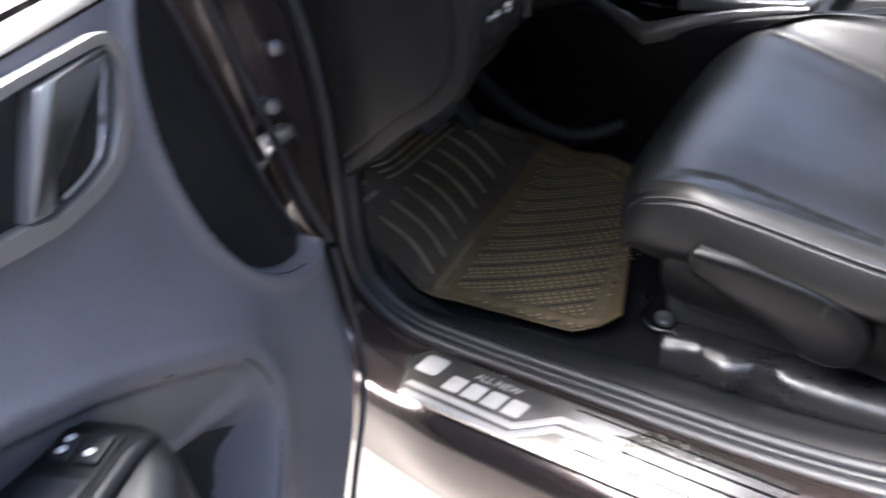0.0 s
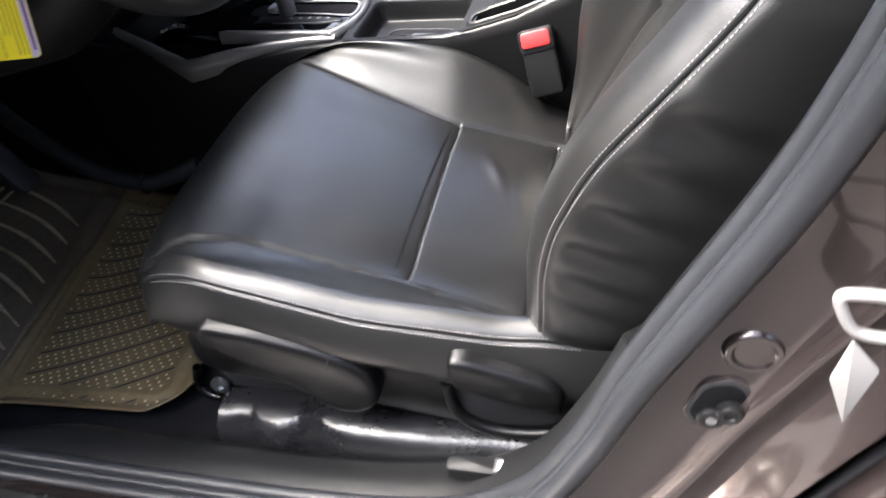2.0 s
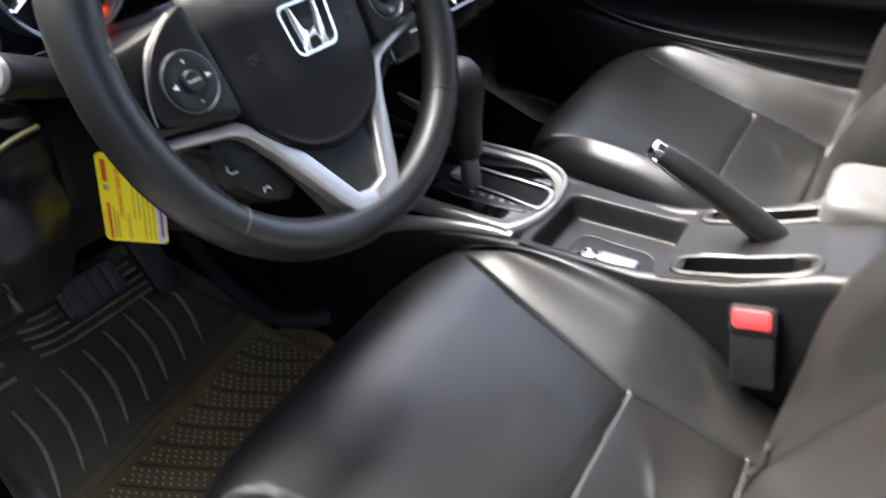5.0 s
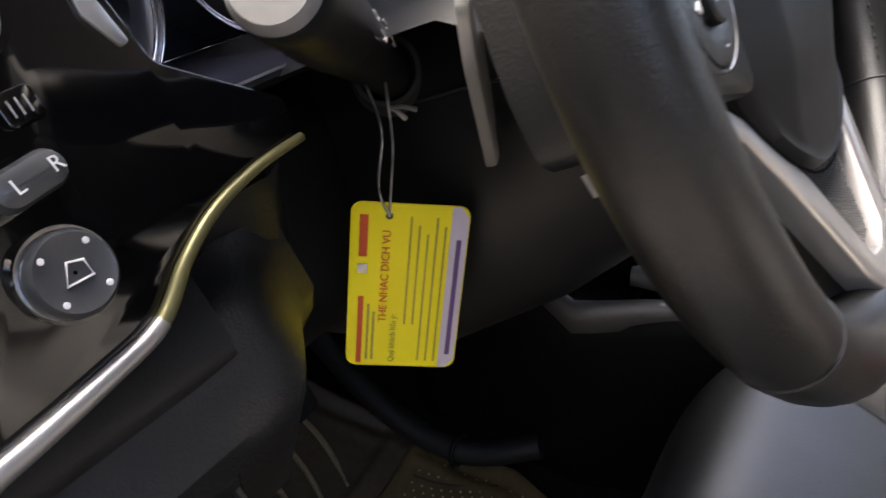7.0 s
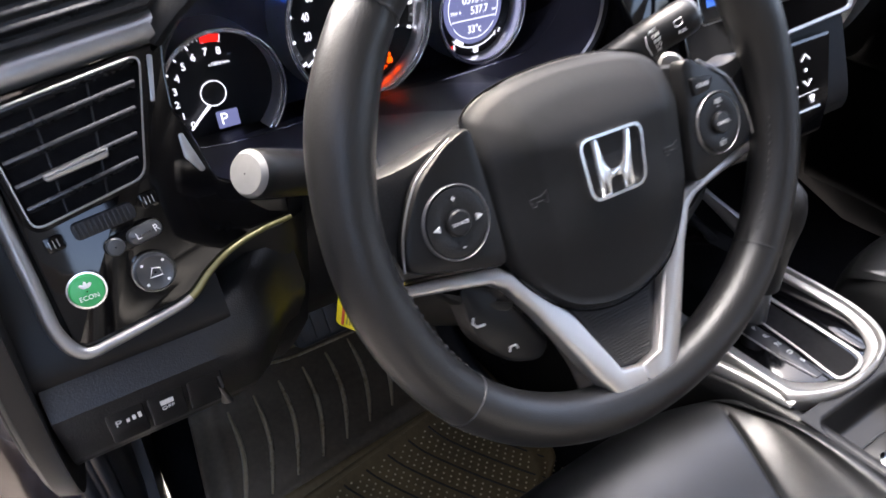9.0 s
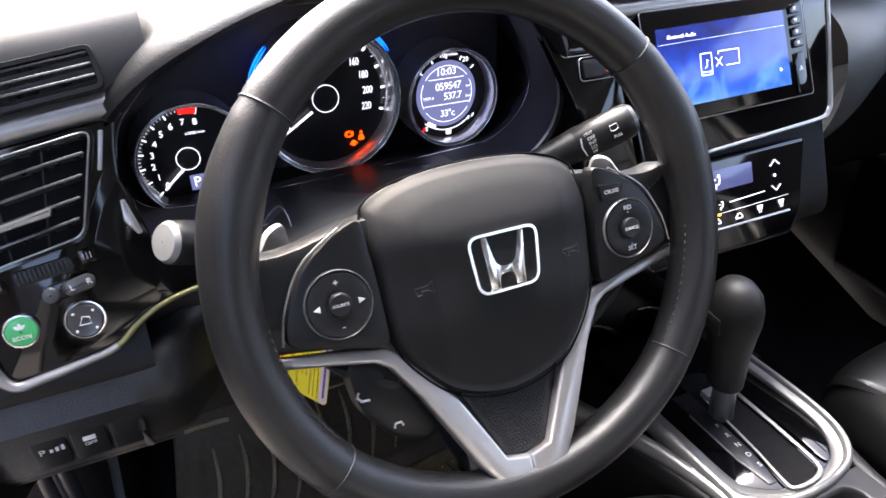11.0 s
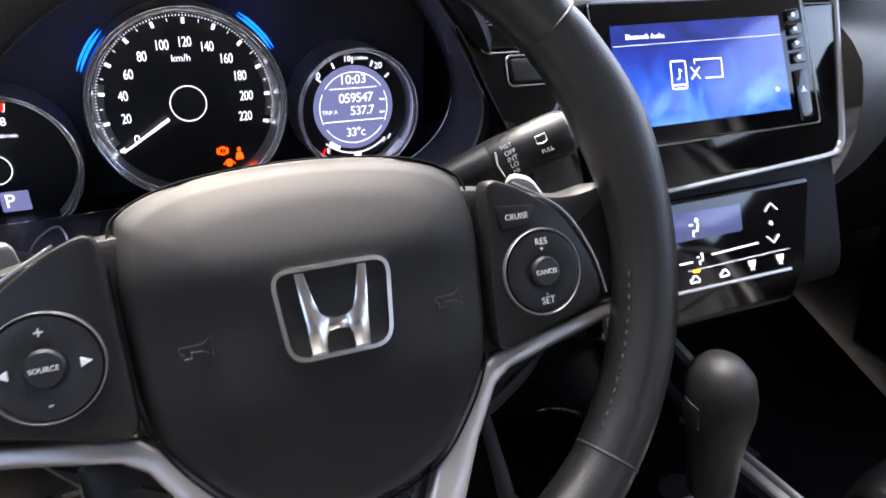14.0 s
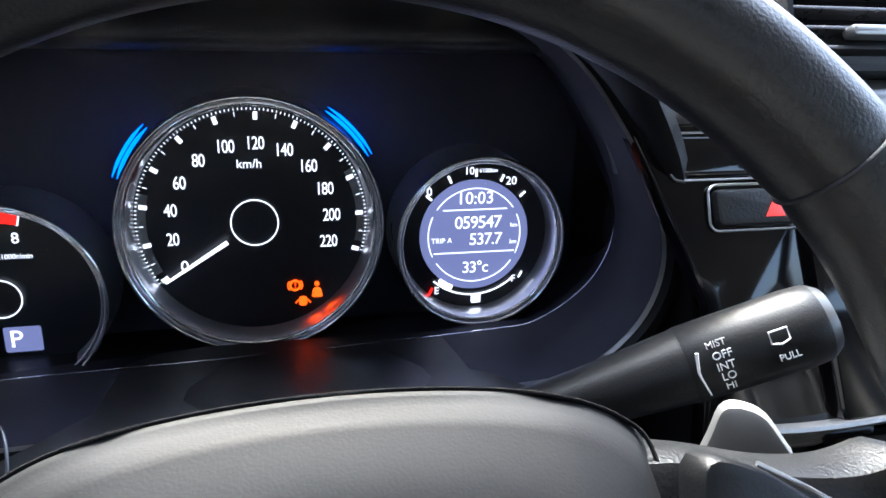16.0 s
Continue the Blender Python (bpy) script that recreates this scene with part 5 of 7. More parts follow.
def dashboard():
    t = thing("dashboard", "black dashboard with gloss panels and satin silver edging", "dashboard", kind="structure")

    def block(name, x0, x1, prof, mat, n=14, label="", bend=None):
        rows = []
        line = smooth_line(prof, 40)
        for x in np.linspace(x0, x1, n):
            dy = bend(x) if bend else 0.0
            rows.append([(x, y + dy, z) for y, z in line])
        return loft(name, rows, mat, t, label, smooth=50)
    # lower body behind the fascia: left of the column, under it, and the centre
    low = [(1.10, 0.99), (0.75, 0.95), (0.612, 0.935), (0.580, 0.93), (0.555, 0.88), (0.537, 0.83), (0.522, 0.80), (0.528, 0.785), (0.540, 0.74), (0.56, 0.70), (0.62, 0.655), (0.75, 0.60), (1.10, 0.58)]
    block("left_body", -0.318, -0.205, low, PLASTIC, label="black lower dash")
    under = [(1.10, 0.86), (0.75, 0.85), (0.64, 0.845), (0.60, 0.83), (0.585, 0.80), (0.585, 0.76), (0.60, 0.72), (0.66, 0.67), (0.80, 0.62), (1.10, 0.60)]
    block("column_body", -0.206, 0.162, under, PLASTIC)
    mid = [(1.10, 0.99), (0.75, 0.96), (0.612, 0.945), (0.585, 0.935), (0.556, 0.87), (0.535, 0.82), (0.520, 0.775), (0.535, 0.755), (0.60, 0.74), (0.72, 0.70), (0.80, 0.62), (1.10, 0.58)]
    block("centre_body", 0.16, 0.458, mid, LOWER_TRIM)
    # passenger side swells out, then tucks back under
    right = smooth_line([(1.10, 1.02), (0.80, 1.02), (0.66, 1.005), (0.605, 0.965), (0.580, 0.91), (0.582, 0.86), (0.605, 0.82), (0.66, 0.79), (0.74, 0.765), (0.80, 0.66), (0.85, 0.60), (1.10, 0.56)], 44)
    rows = []
    for x in np.concatenate([np.linspace(0.463, 0.53, 14), np.linspace(0.55, 1.05, 16)]):
        bulge = 0.040 * math.exp(-((x - 0.463) / 0.12) ** 2)
        lift = 0.085 * soft_step(0.47, 0.66, x)
        rows.append([(x, y - bulge * soft_step(1.0, 0.93, z) * soft_step(0.95, 0.65, y), z + lift * soft_step(0.93, 0.84, z) * soft_step(0.74, 0.80, z)) for y, z in right])
    # split near z 0.80: light put into the upper colour, lower part darker
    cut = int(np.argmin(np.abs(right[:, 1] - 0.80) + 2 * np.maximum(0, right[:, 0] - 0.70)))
    loft("passenger_dash", [r[:cut + 1] for r in rows], SOFT_LIT, t, "soft dark passenger dash, its light put into the colour", cap=False, closed=False, smooth=60)
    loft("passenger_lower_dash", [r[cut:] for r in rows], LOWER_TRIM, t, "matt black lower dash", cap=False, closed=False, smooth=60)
    # dash top, with a rolled front edge
    topp = [(1.12, 0.99), (1.12, 1.045), (0.95, 1.05), (0.80, 1.045), (0.70, 1.035), (0.655, 1.02), (0.640, 1.008), (0.648, 0.998), (0.70, 0.995)]
    block("top_pad", -0.33, 1.05, topp, SOFT, 30, "soft dark dash top")
    # end face towards the door
    prof = smooth_line([(0.520, 0.98), (0.512, 0.90), (0.500, 0.81), (0.503, 0.76), (0.520, 0.715), (0.56, 0.680), (0.61, 0.652), (0.69, 0.600), (0.75, 0.58), (0.80, 0.70), (0.80, 0.92), (0.66, 1.02), (0.56, 1.01)], 60, True)
    M = axes((-0.318, 0, 0), (0, 1, 0), (0, 0, 1))
    slab("end_cap", prof, M, 0.0, -0.016, PLASTIC, t, "black dash end cap", bevel=0.012)
    inner = np.mean(prof, axis=0) + (prof - np.mean(prof, axis=0)) * 0.84
    slab("end_cover", inner, M, -0.0155, -0.019, PLASTIC, t, bevel=0.003)
    return t


dash = dashboard()


def louvre_vent(name, label, M, w, h, n, mat_frame, tab=True, taper=0.0, parent_kind="vent"):
    """An air vent: dark box, frame, slats, a sliding tab."""
    t = thing(name, label, "air vent")
    out = [(-w / 2, -h / 2), (w / 2, -h / 2 + taper), (w / 2, h / 2), (-w / 2, h / 2 - taper)]
    o = rounded(out, 0.006)
    i = inset(o, 0.0035)
    frame_ring("frame", o, i, M, -0.004, 0.0085, mat_frame, t, bevel=0.0015)
    slab("throat", i, M, -0.001, 0.0008, CARPET, t, bevel=0.0002)
    for k in range(n):
        y = -h / 2 + h * (k + 1) / (n + 1)
        box("slat", (-w / 2 + 0.0035, -0.0010, 0.0008), (w / 2 - 0.0035, 0.0010, 0.0078), SLAT, t, bevel=0.0007, M=M @ shift(0, y) @ pose(0, 0, 0, -18, 0, 0))
    if tab:
        y = -h / 2 + h * ((n + 1) // 2) / (n + 1)
        slab("tab", rrect(0.030, 0.005, 0.002, cx=-0.004, cy=y), M, 0.006, 0.0125, SILVER_DARK, t, "bright vent tab", bevel=0.0015)
    return t


def left_panel():
    t = thing("driver_side_panel", "gloss black switch panel framed by a satin silver strip", "switch panel")
    outline = rounded([(-0.298, fv(0.944)), (-0.292, fv(0.850)), (-0.290, fv(0.814)), (-0.270, fv(0.812)), (-0.224, fv(0.820)), (-0.209, fv(0.831)), (-0.193, fv(0.839)), (-0.152, fv(0.846)), (-0.150, fv(0.858)), (-0.1875, fv(0.879)), (-0.1940, fv(0.907)), (-0.1990, fv(0.920)), (-0.1970, fv(0.938)), (-0.1930, fv(0.955))], 0.003)
    slab("panel", outline, FM, -0.006, 0.002, GLOSS, t, "gloss black panel", bevel=0.002)
    strip = smooth_line([(-0.301, fv(0.950)), (-0.300, fv(0.90)), (-0.298, fv(0.850)), (-0.296, fv(0.825)), (-0.287, fv(0.811)), (-0.270, fv(0.8115)), (-0.242, fv(0.8155)), (-0.224, fv(0.8195)), (-0.209, fv(0.830)), (-0.193, fv(0.838)), (-0.172, fv(0.8430)), (-0.152, fv(0.845))], 70)
    knee = int(np.argmin(np.hypot(strip[:, 0] + 0.2235, strip[:, 1] - fv(0.8205))))
    tube("silver_strip", [FM @ Vector((x, y, 0.003)) for x, y in strip[:knee + 1]], [0.0044, 0.0044, 0.0042, 0.0036, 0.0030, 0.0026], SATIN_GREY, t, "satin silver edge strip", seg=10)
    tube("olive_strip", [FM @ Vector((x, y, 0.003)) for x, y in strip[knee:]], [0.0024, 0.0020, 0.0018, 0.0016], AMBER_TRIM, t, "olive-tinted edge strip", seg=10)
    for facet in ([(-0.2015, fv(0.9065)), (-0.1988, fv(0.9068)), (-0.1925, fv(0.8850)), (-0.1955, fv(0.8842)), (-0.2020, fv(0.8938))], [(-0.2040, fv(0.9495)), (-0.2010, fv(0.9490)), (-0.2073, fv(0.9257)), (-0.2100, fv(0.9263))]):
        slab("side_facet", rounded(facet, 0.0010), FM, 0.0018, 0.0032, SILVER_DARK, t, "pale satin facet beside the dials", bevel=0.0006)
    # heated-screen, thumb wheel, mirror selector, mirror pad
    M = FM @ shift(0, 0, 0.002)
    slab("thumb_wheel", rrect(0.034, 0.010, 0.003), M @ shift(-0.254, fv(0.874), 0, 6), 0, 0.004, RUBBER, t, bevel=0.0015)
    for k in range(12):
        box("wheel_ridge", (-0.0152 + 0.0026 * k, -0.0045, 0.0035), (-0.0138 + 0.0026 * k, 0.0045, 0.0052), PLASTIC_GREY, t, bevel=0.0003, M=M @ shift(-0.254, fv(0.874), 0, 6))
    for x, z in ((-0.281, 0.870), (-0.228, 0.878)):
        slab("vent_icon_key", rrect(0.010, 0.009, 0.002), M @ shift(x, fv(z), 0, 6), 0, 0.002, GLOSS, t, bevel=0.0006)
        for k in range(3):
            box("key_mark", (-0.0026 + 0.0022 * k, -0.0022, 0.0018), (-0.0021 + 0.0022 * k, 0.0022, 0.0023), PALE_METAL, t, bevel=0.0001, M=M @ shift(x, fv(z), 0, 6))
    P = M @ shift(-0.2425, fv(0.8615), 0, 10)
    slab("mirror_selector", rrect(0.034, 0.011, 0.0054), P, 0, 0.003, GLOSS, t, bevel=0.001)
    slab("selector_knob", rrect(0.020, 0.010, 0.0049, cx=0.006), P, 0.003, 0.008, GREY_KNOB, t, "grey mirror selector", bevel=0.003)
    lathe("fold_button", [(0.0052, 0.002), (0.0052, 0.0055), (0.0042, 0.0065), (0.0005, 0.0068)], P @ shift(-0.011, 0), GREY_KNOB, t, seg=20)
    letters("selector_letter", "L", P @ shift(0.002, 0, 0.0082), 0.0055, WHITE_PRINT, t, depth=0.0002)
    letters("selector_letter", "R", P @ shift(0.0125, 0, 0.0082), 0.0055, WHITE_PRINT, t, depth=0.0002)
    P = M @ shift(-0.2385, fv(0.8405))
    lathe("mirror_pad", [(0.0110, 0), (0.0110, 0.005), (0.0098, 0.0068), (0.008, 0.0062), (0.0005, 0.0058)], P, GREY_KNOB, t, "round grey mirror adjuster", seg=32)
    lathe("pad_ring", [(0.0122, 0), (0.0122, 0.0022), (0.0112, 0.0022), (0.0112, 0)], P, CHROME, t, seg=32)
    for q in range(4):
        a = math.pi / 4 + q * math.pi / 2
        slab("pad_dot", circle(0.0009, 8, 0.0082 * math.cos(a), 0.0082 * math.sin(a)), P, 0.0060, 0.0066, WHITE_PRINT, t, bevel=0.0001)
    tube("mirror_symbol", [P @ Vector(p) for p in ((-0.0035, -0.0022, 0.0064), (0.0035, -0.0022, 0.0064), (0.0030, 0.0020, 0.0064), (-0.001, 0.0030, 0.0064))], 0.0004, WHITE_PRINT, t, seg=5, closed=True)
    P = M @ shift(-0.2745, fv(0.8425)) @ Matrix.Scale(0.90, 4)
    lathe("eco_button", [(0.0102, 0), (0.0102, 0.004), (0.0092, 0.0052), (0.0005, 0.0058)], P, GREEN, t, "green illuminated economy button", seg=36)
    lathe("button_ring", [(0.0116, 0), (0.0116, 0.003), (0.0104, 0.003), (0.0104, 0)], P, CHROME, t, seg=36)
    letters("button_word", "ECON", P @ shift(0, -0.0040, 0.0060), 0.0042, WHITE_PRINT, t, depth=0.0002)
    for a in (-50, 0, 50):
        slab("leaf_mark", circle(0.0011, 10, 0, 0.0024, ry=0.0022), P @ shift(0, 0.0018, 0.0054) @ pose(0, 0, 0, 0, 0, a), 0, 0.0007, WHITE_PRINT, t, bevel=0.0001)


left_panel()


def side_vent():
    """Slanted vent: chrome-lipped frame, five raked slats and a bright tab."""
    t = thing("side_air_vent", "gloss black slanted side air vent with bright tab", "air vent")
    bl, br, tr, tl = V(-0.2875, fv(0.8795)), V(-0.2265, fv(0.8905)), V(-0.2085, fv(0.9500)), V(-0.2935, fv(0.9370))
    M = FM @ shift(0, 0, 0.002)
    quad = rounded([tuple(q) for q in (bl, br, tr, tl)], 0.007, 5)
    slab("throat", quad, M, 0.0, 0.0008, CARPET, t, bevel=0.0002)
    frame_ring("frame", inset(quad, -0.003), quad, M, -0.004, 0.0075, GLOSS, t, "gloss black vent frame", bevel=0.0015)
    rim = [M @ Vector((p[0], p[1], 0.0078)) for p in quad]
    tube("frame_edge", rim, 0.0007, SILVER_DARK, t, "thin bright frame edge", closed=True, seg=6)
    for f in (0.14, 0.34, 0.55, 0.76, 0.94):
        a, b = bl + (tl - bl) * f, br + (tr - br) * f
        L = float(np.linalg.norm(b - a))
        turn = math.degrees(math.atan2(b[1] - a[1], b[0] - a[0]))
        c = (a + b) / 2
        box("slat", (-L / 2 + 0.002, -0.0011, 0.0008), (L / 2 - 0.002, 0.0011, 0.0080), SLAT, t, bevel=0.0009, M=M @ shift(c[0], c[1], 0, turn) @ pose(0, 0, 0, -20, 0, 0))
    for f in (0.30, 0.66):
        a, b = bl + (br - bl) * f, tl + (tr - tl) * f
        tube("vane", [M @ Vector((a[0], a[1], 0.0014)), M @ Vector((b[0], b[1], 0.0014))], 0.0007, RUBBER, t, seg=5)
    slab("tab", rounded([(-0.017, -0.0020), (0.016, -0.0028), (0.018, 0.0024), (-0.018, 0.0020)], 0.0016), M @ shift(-0.2570, fv(0.9050), 0, 10), 0.006, 0.0125, SILVER_DARK, t, "bright vent tab", bevel=0.0018)


side_vent()


def knee_panel():
    t = thing("knee_panel", "black lower dash panel with two printed switches", "dash panel", kind="structure")
    secs = []
    for x in np.linspace(-0.316, -0.145, 18):
        k = soft_step(-0.20, -0.145, x)
        secs.append([(x, 0.548 + 0.03 * k, 0.808 + 0.012 * soft_step(-0.23, -0.15, x)), (x, 0.532 + 0.035 * k, 0.804 + 0.012 * soft_step(-0.23, -0.15, x)), (x, 0.520 + 0.04 * k, 0.795 + 0.006 * soft_step(-0.23, -0.15, x)), (x, 0.510 + 0.04 * k, 0.781), (x, 0.513 + 0.04 * k, 0.770), (x, 0.527 + 0.05 * k, 0.735), (x, 0.545 + 0.06 * k, 0.715), (x, 0.60, 0.70), (x, 0.60, 0.79)])
    loft("ledge", secs, PLASTIC_GREY, t, "black lower panel with a rounded ledge", smooth=50)
    M = axes((-0.262, 0.5215, 0.755), (1, 0, 0), (0, -0.22, 1)) @ shift(0, 0, 0.002)
    for x in (-0.018, 0.006, 0.030):
        slab("switch", rrect(0.022, 0.030, 0.002, cx=x), M, -0.003, 0.003, PLASTIC, t, bevel=0.0012)
    letters("switch_letter", "P", M @ shift(-0.023, 0.004, 0.0033), 0.008, WHITE_PRINT, t, depth=0.0002)
    for k in range(3):
        box("switch_bar", (-0.0185 + 0.0035 * k, 0.0025, 0.0030), (-0.0165 + 0.0035 * k, 0.0055 + 0.001 * k, 0.0036), WHITE_PRINT, t, bevel=0.0001, M=M)
    letters("switch_letter", "OFF", M @ shift(0.006, 0.0005, 0.0033), 0.0045, WHITE_PRINT, t, depth=0.0002)
    box("switch_bar", (0.002, 0.004, 0.003), (0.010, 0.0085, 0.0036), WHITE_PRINT, t, bevel=0.0004, M=M)
    tube("bonnet_catch", [(-0.222, 0.520, 0.775), (-0.223, 0.515, 0.755), (-0.221, 0.520, 0.735)], 0.004, PLASTIC_GREY, t, flat=0.5)


knee_panel()


def knee_bolster():
    t = thing("knee_bolster", "smooth black panel under the steering column", "dash panel", kind="structure")
    rows = []
    for x in np.linspace(-0.215, 0.20, 26):
        # a deep hollow in the middle takes the steering column
        c = math.exp(-(x / 0.115) ** 6)
        rows.append([(x, y + 0.13 * c, z - 0.02 * c * (1 if k < 3 else 0.3)) for k, (y, z) in enumerate(((0.555, 0.828), (0.558, 0.80), (0.565, 0.76), (0.585, 0.71), (0.625, 0.66), (0.70, 0.63), (0.80, 0.63)))])
    loft("panel", rows, PLASTIC_GREY, t, cap=False, closed=False, smooth=60)


knee_bolster()


def silver_band(t, x0, x1, z0, z1, y0, y1):
    rows = []
    for q in np.linspace(0, 1, 24):
        x, z, y = x0 + (x1 - x0) * q, z0 + (z1 - z0) * q, y0 + (y1 - y0) * q
        rows.append([(x, y + 0.012, z - 0.009), (x, y + 0.002, z - 0.009), (x, y - 0.002, z - 0.004), (x, y + 0.001, z + 0.004), (x, y + 0.010, z + 0.008), (x, y + 0.03, z + 0.009)])
    loft("silver_band", rows, SATIN_GREY, t, "satin silver dash band", cap=False, closed=False, smooth=60)


def dash_upper():
    t = thing("dash_upper", "grey dash roll with demister grille and silver band", "dash panel", kind="structure")
    silver_band(t, -0.312, -0.188, 0.951, 0.966, 0.566, 0.572)
    silver_band(t, 0.134, 0.60, 0.983, 0.985, 0.578, 0.578)
    # sloped roll above the band, left and right of the hood
    left = ((0.578, 0.957), (0.576, 0.962), (0.580, 0.975), (0.588, 0.990), (0.600, 1.002), (0.625, 1.010), (0.66, 1.012))
    right = ((0.592, 0.993), (0.584, 0.994), (0.5825, 0.998), (0.588, 1.008), (0.600, 1.020), (0.625, 1.028), (0.66, 1.030))
    for x0, x1, line in ((-0.326, -0.165, left), (0.150, 0.62, right)):
        rows = [[(x, y, z + (0.018 * (x + 0.31) / 0.14 if x < 0 else 0)) for y, z in line] for x in np.linspace(x0, x1, 16)]
        loft("roll", rows, SOFT, t, "soft grey dash roll", cap=False, closed=False, smooth=60)


dash_upper()
louvre_vent("demister_vent", "black slotted demister vent in the dash top", axes((-0.238, 0.5835, 0.980), (1, 0.03, 0.12), (-0.1, 0.40, 0.9)) @ shift(0, 0, 0.002), 0.088, 0.028, 3, PLASTIC, tab=False)
for x in (0.245, 0.350):
    louvre_vent("centre_air_vent", "gloss black louvred centre air vent", axes((x, 0.592, 1.012), (1, 0, 0), (0, 0.36, 0.93)), 0.094, 0.042, 4, PLASTIC, tab=True)


def centre_stack():
    t = thing("head_unit", "gloss black touchscreen radio, lit blue, in a silver frame", "head unit")
    M = FM @ shift(0, 0, 0.004)
    a = rounded([(0.200, fv(0.974)), (0.455, fv(0.974)), (0.458, fv(0.960)), (0.449, fv(0.872)), (0.440, fv(0.863)), (0.215, fv(0.852))], 0.008)
    slab("surround", a, M, -0.012, 0.002, GLOSS, t, "gloss black surround", bevel=0.002)
    edge = smooth_line([(0.4565, fv(0.985)), (0.4550, fv(0.93)), (0.4530, fv(0.880)), (0.4490, fv(0.8690)), (0.4390, fv(0.8640)), (0.39, fv(0.8610)), (0.28, fv(0.8555)), (0.205, fv(0.853)), (0.160, fv(0.856))], 60)
    secs = []
    for k, (x, y) in enumerate(edge):
        d = edge[min(k + 1, 59)] - edge[max(k - 1, 0)]
        n = V(d[1], -d[0]) / np.linalg.norm(d)
        w = np.interp(k, [0, 22, 30, 59], [0.0036, 0.0036, 0.0026, 0.0020])
        secs.append([M @ Vector((x - n[0] * w * a, y - n[1] * w * a, z)) for a, z in ((-1, -0.012), (-1, 0.0008), (-0.5, 0.0030), (0.3, 0.0034), (1, 0.0012), (1, -0.010))])
    loft("silver_edge", secs, SATIN_GREY, t, "satin silver frame edge", smooth=50)
    unit = rounded([(0.222, fv(0.977)), (0.414, fv(0.978)), (0.424, fv(0.888)), (0.230, fv(0.885))], 0.004)
    slab("unit_bezel", unit, M, 0.002, 0.007, GLOSS, t, "gloss black bezel", bevel=0.002)
    tube("bezel_edge", [M @ Vector((x, y, 0.006)) for x, y in unit], 0.0006, SILVER_DARK, t, closed=True, seg=5)
    S = M @ shift(0.3145, fv(0.9300), 0.0072)
    slab("screen", [(-0.0775, -0.0345), (0.079, -0.0325), (0.0730, 0.0365), (-0.0775, 0.034)], S, -0.001, 0.0006, SCREEN, t, "glowing blue screen", bevel=0.0002)
    letters("screen_words", "Bluetooth Audio", S @ shift(-0.050, 0.0262, 0.0008), 0.0048, DIAL_WHITE, t, depth=0.0001)
    tube("screen_rule", [S @ Vector((-0.0765, 0.0205, 0.0008)), S @ Vector((0.073, 0.0225, 0.0008))], 0.00011, DIAL_WHITE, t, seg=4)

    def outline(pts, closed=True):
        tube("screen_icon", [S @ Vector((x, y, 0.0009)) for x, y in pts], 0.0005, DIAL_WHITE, t, seg=4, closed=closed, up=tuple(FM.to_3x3() @ Vector((0, 0, 1))))
    outline(rrect(0.0128, 0.0188, 0.001, 2, -0.0245, -0.001))
    outline([(-0.0300, -0.0078), (-0.0190, -0.0078)], False)
    outline([(-0.0262, -0.0040), (-0.0238, -0.0030), (-0.0238, 0.0030), (-0.0220, 0.0015)], False)
    outline([(-0.0100, 0.0060), (-0.0100, 0.0085), (0.0145, 0.0085), (0.0145, -0.0045), (-0.0010, -0.0045)], False)
    outline([(-0.0135, -0.0045), (-0.0060, 0.0035)], False)
    outline([(-0.0060, -0.0045), (-0.0135, 0.0035)], False)
    slab("screen_spot", circle(0.0015, 12, 0.066, -0.017), S, 0.0004, 0.0009, DIAL_WHITE, t, bevel=0.0001)
    # key column
    K = M @ shift(0.4045, fv(0.929), 0.007) @ pose(0, 0, 0, 0, 0, 5)
    slab("card_door", rrect(0.0135, 0.038, 0.002, cy=-0.022), K, 0, 0.0015, GLOSS, t, bevel=0.0005)
    for k in range(4):
        slab("side_key", rrect(0.0125, 0.0085, 0.0015, cy=0.006 + 0.0105 * k), K, 0, 0.0018, GLOSS, t, bevel=0.0005)
        box("key_mark", (-0.0018, 0.0045 + 0.0105 * k, 0.0017), (0.0018, 0.0075 + 0.0105 * k, 0.0021), WHITE_PRINT, t, bevel=0.0002, M=K)
    slab("eject_mark", [(-0.003, -0.020), (0.003, -0.020), (0.0, -0.015)], K, 0.001, 0.0019, SILVER_DARK, t, bevel=0.0001)
    # keys by the wheel: hazard and blank
    h = thing("hazard_switch", "gloss black hazard switch with a red triangle", "switch")
    H = M @ shift(0.1905, fv(0.9403), -0.003)
    slab("key", rounded([(-0.026, -0.0075), (0.028, -0.0075), (0.028, 0.0075), (-0.027, 0.0075)], 0.003), H, 0, 0.005, PLASTIC_GREY, h, bevel=0.0018)
    tube("key_edge", [H @ Vector((x, y, 0.0025)) for x, y in rrect(0.058, 0.019, 0.004)], 0.0006, SILVER_DARK, h, closed=True, seg=5)
    slab("triangle", [(-0.0045, -0.0045), (0.0045, -0.0045), (0.0, 0.0040)], H, 0.004, 0.0056, material("hazard_red", (0.55, 0.06, 0.05), 0.4, emit=(0.7, 0.02, 0.02), power=0.08), h, "red triangle", bevel=0.0002)
    p = thing("blank_switch", "gloss black blank key with a bright edge", "switch")
    H = M @ shift(0.1750, fv(0.9605), -0.003)
    slab("key", rrect(0.056, 0.0165, 0.003), H, 0, 0.003, GLOSS, p, bevel=0.0015)
    tube("key_edge", [H @ Vector((x, y, 0.002)) for x, y in rrect(0.059, 0.0195, 0.004)], 0.0006, SILVER_DARK, p, closed=True, seg=5)
